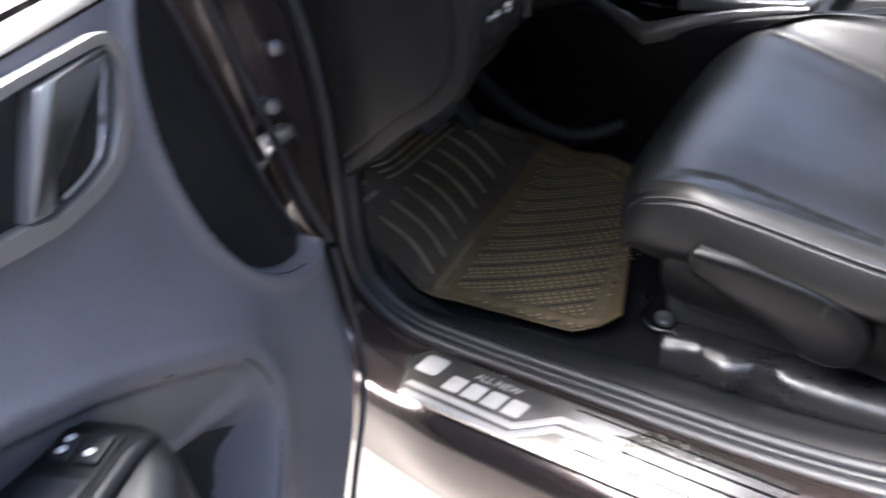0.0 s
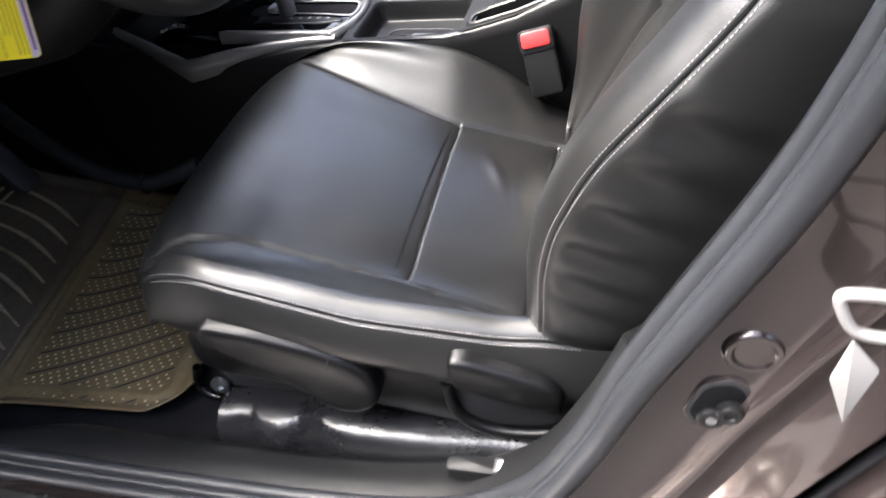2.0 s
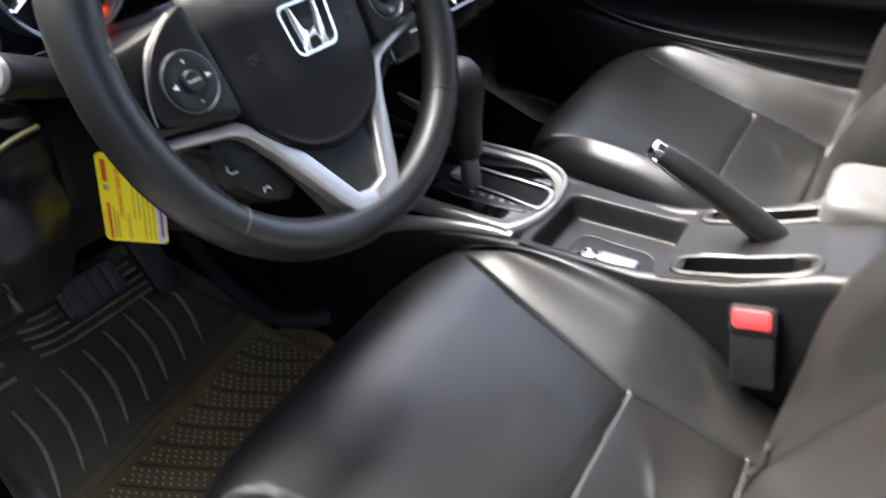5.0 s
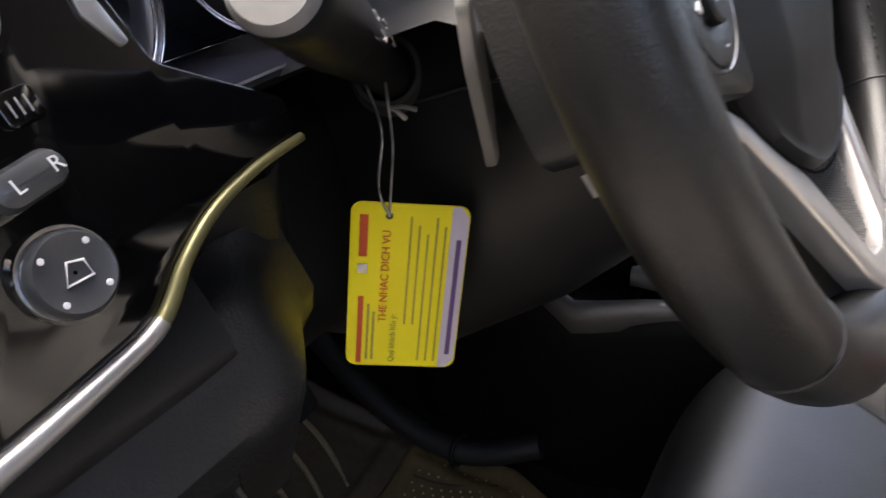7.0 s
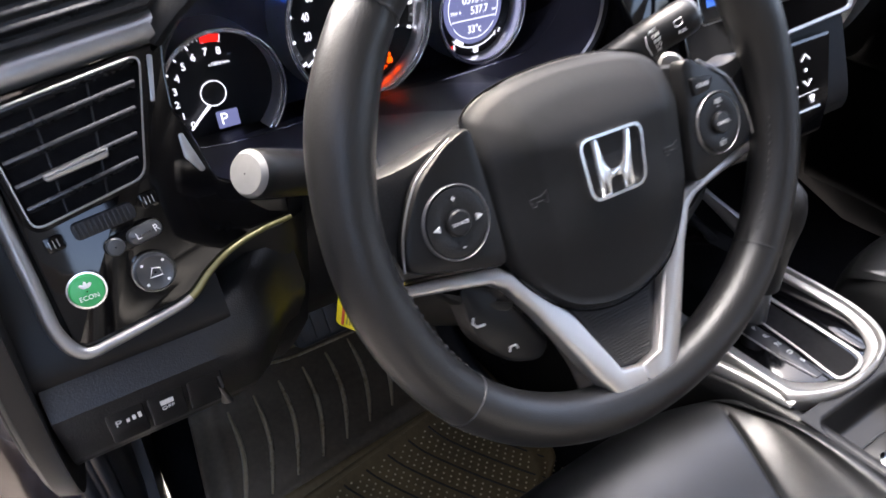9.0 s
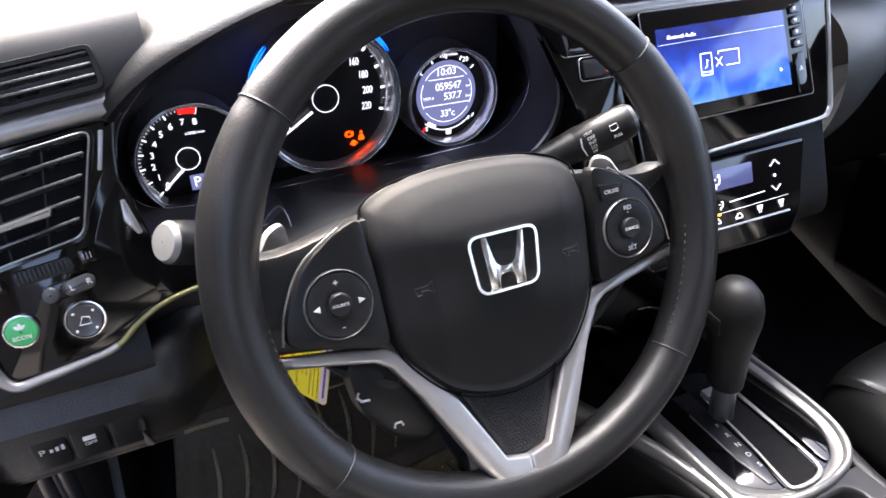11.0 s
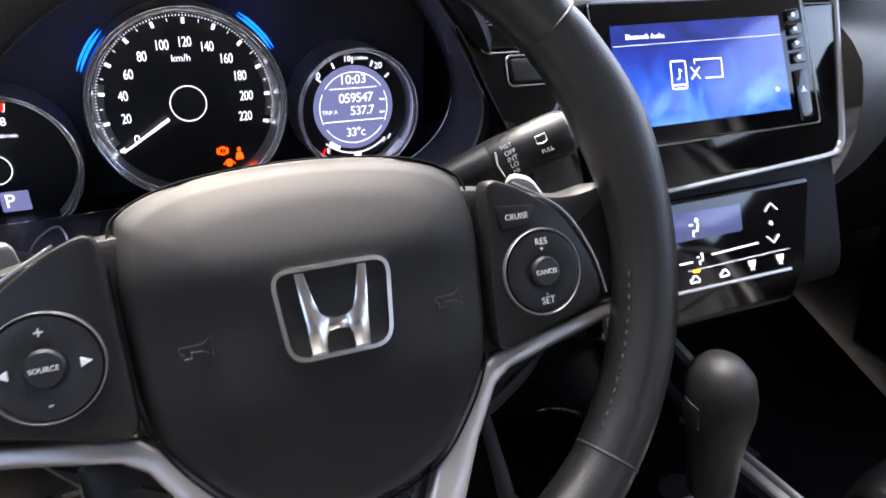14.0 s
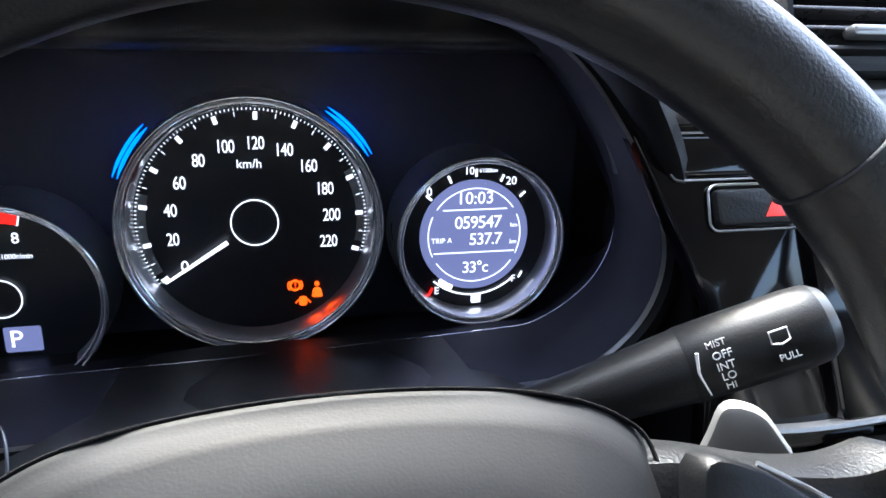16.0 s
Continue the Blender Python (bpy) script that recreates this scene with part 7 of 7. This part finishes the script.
def steering_wheel():
    WH = WM @ shift(0, 0, -0.0275)
    WP = WM @ shift(0, 0, -0.018)
    WS = WM @ shift(0, -0.036, -0.0305) @ pose(0, 0, 0, -10.2, 0, 0) @ shift(0, 0.036, 0)
    t = thing("steering_wheel", "black leather steering wheel with satin silver V spoke", "steering wheel")
    n = 160
    secs, normal = [], WM.to_3x3() @ Vector((0, 0, 1))
    for k in range(n):
        a = 2 * math.pi * k / n
        x, y = rim_point(a)
        dx, dy = math.cos(a), math.sin(a)
        # fatter thumb rests at ten and two
        g = 1 + 0.10 * math.exp(-((abs(math.sin(a)) - 0.35) / 0.16) ** 2) * (1 if math.sin(a) > 0 else 0.2)
        deg = math.degrees(a) % 360
        seam = min(min(abs(deg - s), 360 - abs(deg - s)) for s in (41, 139, 219.5, 320.5))
        g *= 1 - 0.055 * math.exp(-(seam / 0.9) ** 2)
        sec = []
        for q in np.linspace(0, 2 * math.pi, 22, endpoint=False):
            u, w = 0.0158 * g * math.cos(q), 0.0168 * g * math.sin(q)
            sec.append(wheel_at(x + dx * u, y + dy * u, w - 0.010))
        secs.append(sec)
    rim = loft("rim", secs, RIM_LEATHER, t, "black grained leather rim", ring=True, smooth=80)
    for deg in (41, 139, 219.5, 320.5):
        a = radians(deg)
        x, y = rim_point(a)
        pts = [wheel_at(x + math.cos(a) * 0.0156 * math.cos(q), y + math.sin(a) * 0.0156 * math.cos(q), 0.0166 * math.sin(q) - 0.010) for q in np.linspace(0, 2 * math.pi, 30, endpoint=False)]
        tube("rim_seam", pts, 0.0007, RUBBER, rim, closed=True, seg=6)
    for lo, hi in ((-36, -4), (184, 216)):
        pts = []
        for q in np.linspace(lo, hi, 60):
            a = radians(q)
            x, y = rim_point(a, 0.1610 - 0.0146)
            pts.append(np.array(wheel_at(x, y, -0.0028)))
        stitches("rim_stitching", pts, np.array(normal), THREAD_DARK, rim, "black baseball stitching", 0.0035, 0.0022, 0.0009)
    # spoke body
    for m in (-1, 1):
        sp = [(m * x, y) for x, y in ((0.060, 0.046), (0.085, 0.045), (0.115, 0.037), (0.135, 0.035), (0.156, 0.040), (0.160, 0.0), (0.158, -0.021), (0.138, -0.0235), (0.072, -0.0355), (0.050, -0.03))]
        slab("side_spoke", rounded(sp, 0.012), WP, -0.022, -0.001, PLASTIC_GREY, t, "black spoke", bevel=0.008)
        pad = [(m * x, y) for x, y in ((0.080, 0.048), (0.096, 0.042), (0.118, 0.027), (0.132, 0.004), (0.137, -0.017), (0.075, -0.034), (0.076, 0.0))]
        slab("switch_pod", rounded(pad, 0.010), WP, 0.0, 0.0105, PLASTIC, t, "satin black switch pod", bevel=0.003)
        tube("pod_edge", [WP @ Vector((m * x, y, 0.0092)) for x, y in smooth_line([(0.094, 0.0435), (0.1185, 0.028), (0.1325, 0.005), (0.1375, -0.015)], 24)], 0.0007, SILVER_DARK, t, "thin bright pod edge", seg=6)
    # lower spoke
    slab("lower_spoke", rounded([(-0.050, -0.060), (0.050, -0.070), (0.030, -0.128), (0.034, -0.158), (-0.034, -0.158), (-0.030, -0.128)], 0.008), WS, -0.020, 0.004, SOFT, t, "black lower spoke", bevel=0.006)
    for m in (-1, 1):
        leg = [(m * x, y) for x, y in ((0.155, -0.0235), (0.105, -0.0315), (0.077, -0.0370), (0.069, -0.0435), (0.050, -0.066), (0.039, -0.080), (0.016, -0.1265), (0.0, -0.1300), (0.0, -0.1480), (0.0215, -0.1475), (0.036, -0.124), (0.062, -0.072), (0.076, -0.0505), (0.085, -0.0445), (0.112, -0.0385), (0.155, -0.0300))]
        slab("silver_spoke", leg, WS, 0.001, 0.0125, SILVER, t, "satin silver spoke trim", bevel=0.0022, smooth=60)
        hollow = [(m * x, y) for x, y in ((0.080, -0.043), (0.118, -0.034), (0.100, -0.052), (0.074, -0.066), (0.066, -0.062))]
        slab("spoke_shadow_panel", rounded(hollow, 0.006), WS, -0.010, 0.003, PLASTIC, t, bevel=0.003)
    mesh_area = rounded([(-0.035, -0.0785), (0.035, -0.0785), (0.0135, -0.1275), (-0.0135, -0.1275)], 0.004)
    slab("insert", mesh_area, WS, 0.002, 0.0060, RUBBER, t, "black insert", bevel=0.0006)
    vs, fs = [], []
    for i in range(26):
        for j in range(24):
            x = -0.0335 + 0.0027 * i + 0.00135 * (j % 2)
            y = -0.0815 - 0.0020 * j
            if abs(x) < 0.0325 + (y + 0.0785) * 0.44 - 0.0006 and y > -0.1262:
                c = len(vs)
                for dx, dy in ((0.0012, 0), (0, 0.0008), (-0.0012, 0), (0, -0.0008)):
                    vs.append(WS @ Vector((x + dx, y + dy, 0.0059)))
                vs.append(WS @ Vector((x, y, 0.0070)))
                fs += [(c, c + 1, c + 4), (c + 1, c + 2, c + 4), (c + 2, c + 3, c + 4), (c + 3, c, c + 4)]
    me = bpy.data.meshes.new("mesh_pattern")
    me.from_pydata([tuple(v) for v in vs], [], fs)
    mp = link("mesh_pattern", me, PLASTIC_GREY, t, "fine diamond mesh", smooth=0)
    mp["kind"] = "stuff"
    # airbag cover, domed with a stepped upper brow
    out = smooth_line([(0.0, 0.0655), (0.045, 0.062), (0.070, 0.053), (0.0765, 0.040), (0.0765, 0.0), (0.0735, -0.030), (0.060, -0.055), (0.036, -0.076), (0.0, -0.0845), (-0.036, -0.076), (-0.060, -0.055), (-0.0735, -0.030), (-0.0765, 0.0), (-0.0765, 0.040), (-0.070, 0.053), (-0.045, 0.062)], 120, True)
    rings = []

    def lean(x, y):
        q = max(0.0, y - 0.022)
        return 0.56 * q * q / (q + 0.016) + 0.0060 * max(0.0, (abs(x - 0.002) - 0.047 - 0.06 * y)) / 0.026
    for f, z in ((1.0, 0.0), (1.0, 0.010), (0.985, 0.016), (0.955, 0.020)):
        rings.append([WH @ Vector((p[0], p[1], max(z * 0.15, z - lean(*p)))) for p in out * f])
    for f in np.linspace(0.925, 0.02, 34):
        row = []
        for p in out * f:
            z = 0.0215 + 0.0065 * (1 - f * f) + 0.0030 * soft_step(0.0, 0.030, p[1]) * soft_step(1.0, 0.72, f) - lean(*p)
            z -= 0.0035 * soft_step(-0.022, -0.06, p[1])
            row.append(WH @ Vector((p[0], p[1], max(0.003, z))))
        rings.append(row)
    loft("airbag_cover", rings, HORN_PAD, t, "domed black horn pad", smooth=60)
    tube("cover_gap", [WH @ Vector((p[0], p[1], max(0.0, 0.0175 - lean(*p)))) for p in out * 1.006], 0.0006, CARPET, t, closed=True, seg=6)
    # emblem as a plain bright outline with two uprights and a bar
    em = WH @ shift(0.002, 0.0030, 0.0290)
    o = rounded([(-0.0252, 0.0195), (0.0252, 0.0195), (0.0218, -0.0185), (-0.0218, -0.0185)], 0.009, 6)
    frame_ring("emblem_ring", o, inset(o, 0.0024), em, -0.004, 0.0026, EMBLEM, t, "chrome emblem outline", bevel=0.0020)
    slab("emblem_field", inset(o, 0.002), em, -0.004, -0.0005, PLASTIC, t, bevel=0.0002)
    for m in (-1, 1):
        slab("emblem_upright", [(m * x, y) for x, y in ((0.0150, 0.0168), (0.0108, 0.0168), (0.0082, 0.0050), (0.0066, 0.0000), (0.0040, -0.0022), (0.0040, -0.0080), (0.0052, -0.0105), (0.0056, -0.0164), (0.0122, -0.0164), (0.0128, -0.0060))], em, -0.002, 0.0018, EMBLEM, t, bevel=0.0010)
    slab("emblem_bar", [(-0.0041, -0.0022), (0.0, -0.0030), (0.0041, -0.0022), (0.0041, -0.0080), (0.0, -0.0074), (-0.0041, -0.0080)], em, -0.002, 0.0016, EMBLEM, t, bevel=0.0006)
    for m in (-1, 1):
        H = WH @ shift(m * 0.052, -0.002, 0.0262)
        tube("horn_mark", [H @ Vector(p) for p in ((-0.0060, 0.0012, 0), (-0.0020, 0.0012, 0), (0.0025, 0.0014, 0), (0.0058, 0.0036, 0), (0.0058, -0.0036, 0), (0.0025, -0.0014, 0), (-0.0020, -0.0012, 0), (-0.0020, -0.0034, 0), (-0.0048, -0.0034, 0), (-0.0048, -0.0012, 0), (-0.0060, -0.0012, 0))], 0.00035, RUBBER, t, closed=True, seg=5)
    # switch rings
    for m in (-1, 1):
        S = WP @ shift(m * 0.1025, 0.001, 0.0105)
        lathe("switch_ring", [(0.0203, 0.0), (0.0203, 0.0016), (0.0198, 0.0022), (0.0193, 0.0016), (0.0193, 0.0)], S, SILVER_DARK, t, "thin chrome switch ring", seg=48)
        lathe("switch_dial", [(0.0187, 0.0), (0.0185, 0.0022), (0.015, 0.0030), (0.010, 0.0020), (0.0075, 0.0018), (0.0005, 0.0018)], S, PLASTIC_GREY if m < 0 else PLASTIC, t, "round black four-way switch", seg=48)
        lathe("centre_key", [(0.0072, 0.001), (0.0072, 0.0042), (0.0062, 0.0052), (0.0005, 0.0054)], S, PLASTIC_GREY, t, seg=28)
        words = (("SOURCE", 0, 0, 0.0026, 0.0055), ("+", 0, 0.0128, 0.0062, 0.0032), ("-", 0, -0.0128, 0.0070, 0.0032)) if m < 0 else (("CANCEL", 0, 0, 0.0030, 0.0055), ("RES", 0, 0.0140, 0.0042, 0.0032), ("+", 0, 0.0105, 0.0036, 0.0030), ("SET", 0, -0.0135, 0.0046, 0.0032), ("-", 0, -0.0102, 0.0046, 0.0030))
        for w, x, y, size, z in words:
            letters("switch_word", w, S @ shift(x, y, z), size, WHITE_PRINT, t, depth=0.0001)
        if m < 0:
            for d in (-1, 1):
                slab("arrow", [(d * 0.0155, 0), (d * 0.0115, 0.0018), (d * 0.0115, -0.0018)], S, 0.002, 0.0034, WHITE_PRINT, t, bevel=0.0001)
    C = WP @ shift(0.0925, 0.0285, 0.0100)
    slab("cruise_key", rounded([(-0.010, 0.0055), (0.0105, 0.0035), (0.006, -0.0050), (-0.0085, -0.0062)], 0.002), C, 0, 0.0028, PLASTIC, t, bevel=0.001)
    letters("switch_word", "CRUISE", C @ shift(-0.0005, -0.0005, 0.0030) @ pose(0, 0, 0, 0, 0, 0), 0.0037, WHITE_PRINT, t, depth=0.0001)
    # phone keys hung under the left spoke
    ph = rounded([(-0.103, -0.038), (-0.084, -0.044), (-0.070, -0.060), (-0.048, -0.094), (-0.058, -0.104), (-0.080, -0.096), (-0.099, -0.072)], 0.010)
    slab("phone_pod", ph, WM, -0.040, -0.024, PLASTIC, t, bevel=0.004)
    P = WM @ shift(-0.0945, -0.062, -0.0236)
    tube("phone_mark", [P @ Vector(p) for p in ((-0.003, 0.003, 0), (-0.0045, 0.0, 0), (-0.002, -0.003, 0), (0.003, -0.0035, 0))], 0.0009, WHITE_PRINT, t, seg=5)
    P = WM @ shift(-0.0765, -0.087, -0.0236)
    tube("phone_mark", [P @ Vector(p) for p in ((-0.003, -0.001, 0), (-0.002, 0.0015, 0), (0.002, 0.0015, 0), (0.003, -0.001, 0))], 0.0008, WHITE_PRINT, t, seg=5)
    # gear paddles behind the spokes
    for m in (-1, 1):
        blade = rounded([(m * (x - 0.12), z) for x, z in ((0.124, 0.9035), (0.136, 0.902), (0.150, 0.884), (0.143, 0.866), (0.120, 0.840), (0.099, 0.815), (0.088, 0.817), (0.099, 0.842), (0.113, 0.868), (0.121, 0.888))], 0.006)
        slab("shift_paddle", blade, axes((m * 0.116 + (0.005 if m < 0 else 0), 0.488, 0), (0.9, -0.43 * m, 0), (0, 0.0, 1)), -0.002, 0.0025, PADDLE, t, "pale satin gear paddle", bevel=0.002)
    return t


steering_wheel()


def column():
    t = thing("steering_column", "black plastic steering column shroud", "steering column", kind="structure")
    secs = []
    ring = smooth_line([(1, 0.1), (0.85, 0.70), (0.4, 0.95), (-0.4, 0.95), (-0.85, 0.70), (-1, 0.1), (-0.90, -0.50), (-0.52, -0.94), (0.52, -0.94), (0.90, -0.50)], 60, True)
    for y, z, w, h, low in ((0.440, 0.838, 0.050, 0.052, 0.050), (0.452, 0.835, 0.064, 0.064, 0.070), (0.50, 0.822, 0.074, 0.072, 0.100), (0.57, 0.802, 0.080, 0.078, 0.128), (0.66, 0.775, 0.080, 0.078, 0.120)):
        secs.append([(p[0] * w, y + 0.10 * p[1] * h, z + p[1] * (h if p[1] > 0 else low)) for p in ring])
    loft("shroud", secs, PLASTIC, t, smooth=60)
    tube("shroud_joint", [(-0.0735, 0.46, 0.855), (-0.0755, 0.52, 0.84), (-0.0755, 0.60, 0.815)], 0.0008, RUBBER, t, seg=5)
    # brow between wheel and dials
    rows = []
    for y, z in ((0.470, 0.888), (0.50, 0.894), (0.55, 0.880), (0.60, 0.864), (0.66, 0.856)):
        rows.append([(x, y, z - 0.10 * max(0, abs(x) - 0.05) - 2.0 * max(0, abs(x) - 0.075) ** 1.0 * 0.15) for x in np.linspace(-0.115, 0.115, 21)])
    loft("top_shroud", rows, SOFT, t, cap=False, closed=False, smooth=60)


column()


def stalk(name, label, base, tip, cap_mat, cap_label):
    t = thing(name, label, "stalk")
    a, b = V(*base), V(*tip)
    d = (b - a) / np.linalg.norm(b - a)
    L = np.linalg.norm(b - a)
    M = Matrix.Translation(tuple(a)) @ Vector(tuple(d)).to_track_quat("Z", "Y").to_matrix().to_4x4()
    lathe("collar", [(0.0175, -0.012), (0.0175, 0.004), (0.0145, 0.012), (0.0125, 0.012)], M, RUBBER, t, seg=30)
    lathe("arm", [(0.0098, 0), (0.0108, L * 0.35), (0.0132, L * 0.62), (0.0134, L * 0.63)], M, PLASTIC, t, "black stalk arm", seg=30)
    lathe("twist_grip", [(0.0124, L * 0.62), (0.0137, L * 0.635), (0.0140, L * 0.93), (0.0135, L * 0.985), (0.0118, L), (0.0005, L + 0.0005)], M, PLASTIC, t, "twist grip", seg=36)
    lathe("end_cap", [(0.0134, L * 0.982), (0.0128, L * 0.995), (0.0110, L + 0.002), (0.0005, L + 0.0025)], M, cap_mat, t, cap_label, seg=36)
    return t, a, d, L


t_, a_, d_, L_ = stalk("wiper_stalk", "black wiper stalk printed with white settings", (0.052, 0.535, 0.868), (0.1685, 0.506, 0.9175), GREY_KNOB, "dark end cap")


def wiper_print():
    """White settings printed on the driver's side of the stalk."""
    d = d_
    face = V(0, -0.86, 0.30)
    face = face - d * (face @ d)
    face /= np.linalg.norm(face)
    up = np.cross(face, d)

    def on(s, v):
        M = axes(tuple(a_ + d * (L_ * s) + face * 0.0136 + up * v), tuple(d), tuple(up))
        return M @ shift(0, 0, 0.0006)
    for k, w in enumerate(("MIST", "OFF", "INT", "LO", "HI")):
        letters("setting_word", w, on(0.715 if k else 0.71, 0.0074 - 0.0037 * k) @ pose(0, 0, -0.0022 * (abs(k - 2) / 2) ** 2), 0.0038 if k else 0.0033, WHITE_PRINT, t_, depth=0.0002)
    letters("setting_word", "PULL", on(0.87, -0.0035), 0.0032, WHITE_PRINT, t_, depth=0.0002)
    tube("wiper_mark", [on(0.86, 0.004) @ Vector(p) for p in ((-0.003, -0.002, 0), (-0.003, 0.002, 0), (0.003, 0.002, 0), (0.003, -0.002, 0), (0, -0.003, 0))], 0.00035, WHITE_PRINT, t_, closed=True, seg=5)
    tube("scale_mark", [on(0.645, v) @ Vector((0.002 * abs(v) / 0.01, 0, 0)) for v in np.linspace(0.007, -0.008, 8)], [0.0007, 0.0003], WHITE_PRINT, t_, seg=5)
    tube("grip_joint", [a_ + d * L_ * 0.79 + 0.01255 * (math.cos(q) * face + math.sin(q) * up) for q in np.linspace(0, 2 * math.pi, 30, endpoint=False)], 0.0005, RUBBER, t_, closed=True, seg=5)


wiper_print()
ls_, la_, ld_, ll_ = stalk("light_stalk", "black light stalk with a pale grey end cap", (-0.070, 0.556, 0.842), (-0.182, 0.500, 0.899), KNOB_END, "pale grey end cap")


def light_print():
    face = V(-0.2, -0.75, 0.45)
    face = face - ld_ * (face @ ld_)
    face /= np.linalg.norm(face)
    up = np.cross(face, ld_)
    for s, v in ((0.52, 0.004), (0.52, -0.003), (0.40, 0.002), (0.40, -0.004)):
        M = axes(tuple(la_ + ld_ * (ll_ * s) + face * 0.0117 + up * v), tuple(-ld_), tuple(-up)) @ shift(0, 0, 0.0004)
        tube("light_mark", [M @ Vector(p) for p in ((-0.003, 0.0015, 0), (0.0, 0.0018, 0), (0.003, 0.0, 0), (0.0, -0.0018, 0), (-0.003, -0.0015, 0))], 0.0004, WHITE_PRINT, ls_, seg=5)


light_print()


def service_tag():
    t = thing("service_tag", "yellow printed service card hung by a grey string", "tag")
    tl, bl, br = V(-0.110, 0.554, 0.801), V(-0.121, 0.569, 0.720), V(-0.091, 0.529, 0.710)
    up = tl - bl
    right = br - bl
    c = (tl + br) / 2
    M = axes(tuple(c), tuple(right), tuple(up))
    w, h = 0.0505, 0.0835
    o = rrect(w, h, 0.005)
    slab("card", o, M, -0.0003, 0.0003, YELLOW, t, "bright yellow card", bevel=0.0001)
    slab("band", [(w / 2 - 0.0078, -h / 2 + 0.0004), (w / 2 - 0.004, -h / 2 + 0.0004), (w / 2 - 0.0004, -h / 2 + 0.005), (w / 2 - 0.0004, h / 2 - 0.005), (w / 2 - 0.004, h / 2 - 0.0004), (w / 2 - 0.0078, h / 2 - 0.0004)], M, 0.0002, 0.0006, LILAC, t, "pale lilac band", bevel=0.0001)
    T = M @ shift(0, 0, 0.0005) @ pose(0, 0, 0, 0, 0, 90)
    # print runs up the card; local x is up, local y is to the left

    def bar(x0, x1, y, hh, mat):
        slab("print_line", [(x0, y - hh / 2), (x1, y - hh / 2), (x1, y + hh / 2), (x0, y + hh / 2)], T, 0, 0.0002, mat, t, bevel=0.00005)
    bar(0.016, 0.036, 0.0195, 0.0036, PRINT_RED)
    bar(0.008, 0.0125, 0.0195, 0.0042, SILVER_DARK)
    bar(-0.040, -0.004, 0.0195, 0.0024, PRINT_RED)
    letters("card_title", "THE NHAC DICH VU", T @ shift(0.006, 0.0095, 0.0002), 0.0050, PRINT_RED, t, depth=0.0001)
    bar(-0.038, -0.008, 0.0160, 0.0011, PRINT_DARK)
    bar(-0.038, -0.012, 0.0135, 0.0011, PRINT_DARK)
    letters("card_heading", "Quý khách lưu ý:", T @ shift(-0.026, 0.0045, 0.0002), 0.0038, PRINT_DARK, t, depth=0.0001)
    for k in range(5):
        bar(-0.038 + (0.02 if k < 2 else 0), 0.036 - 0.004 * (k % 3), -0.0005 - 0.0037 * k, 0.0008, PRINT_DARK)
    bar(-0.034, 0.026, -0.0214, 0.0022, material("violet_print", (0.12, 0.06, 0.2), 0.6))
    hole = M @ Vector((-0.009, h / 2 - 0.006, 0.0004))
    lathe("eyelet", [(0.0016, 0), (0.0016, 0.0003), (0.0005, 0.0003)], M @ shift(-0.009, h / 2 - 0.006, 0.0002), RUBBER, t, seg=16)
    knot = Vector((-0.098, 0.538, 0.838))
    top = Vector((-0.104, 0.533, 0.852))
    tube("string", smooth_line([hole, hole + Vector((0.001, -0.002, 0.012)), knot + Vector((-0.001, 0, -0.016)), knot, top], 24), 0.0006, BOLT, t, "grey string", seg=6)
    tube("string", smooth_line([hole, hole + Vector((-0.003, 0.001, 0.014)), knot + Vector((-0.004, 0.002, -0.008)), top + Vector((-0.008, 0.003, 0.0))], 24), 0.0006, BOLT, t, "grey string", seg=6)
    tube("string", smooth_line([top + Vector((-0.008, 0.003, 0.0)), top + Vector((-0.012, 0.010, 0.022)), top + Vector((0.002, 0.015, 0.032)), top + Vector((0.006, 0.004, 0.018)), top], 24), 0.0006, BOLT, t, "grey string", seg=6)
    for e in ((0.012, -0.004, -0.004), (0.006, -0.003, -0.006)):
        tube("string_end", [knot, knot + Vector(e) * 0.5 + Vector((0, 0, 0.001)), knot + Vector(e)], [0.0007, 0.0012], WHITE_PLASTIC, t, seg=6)


service_tag()
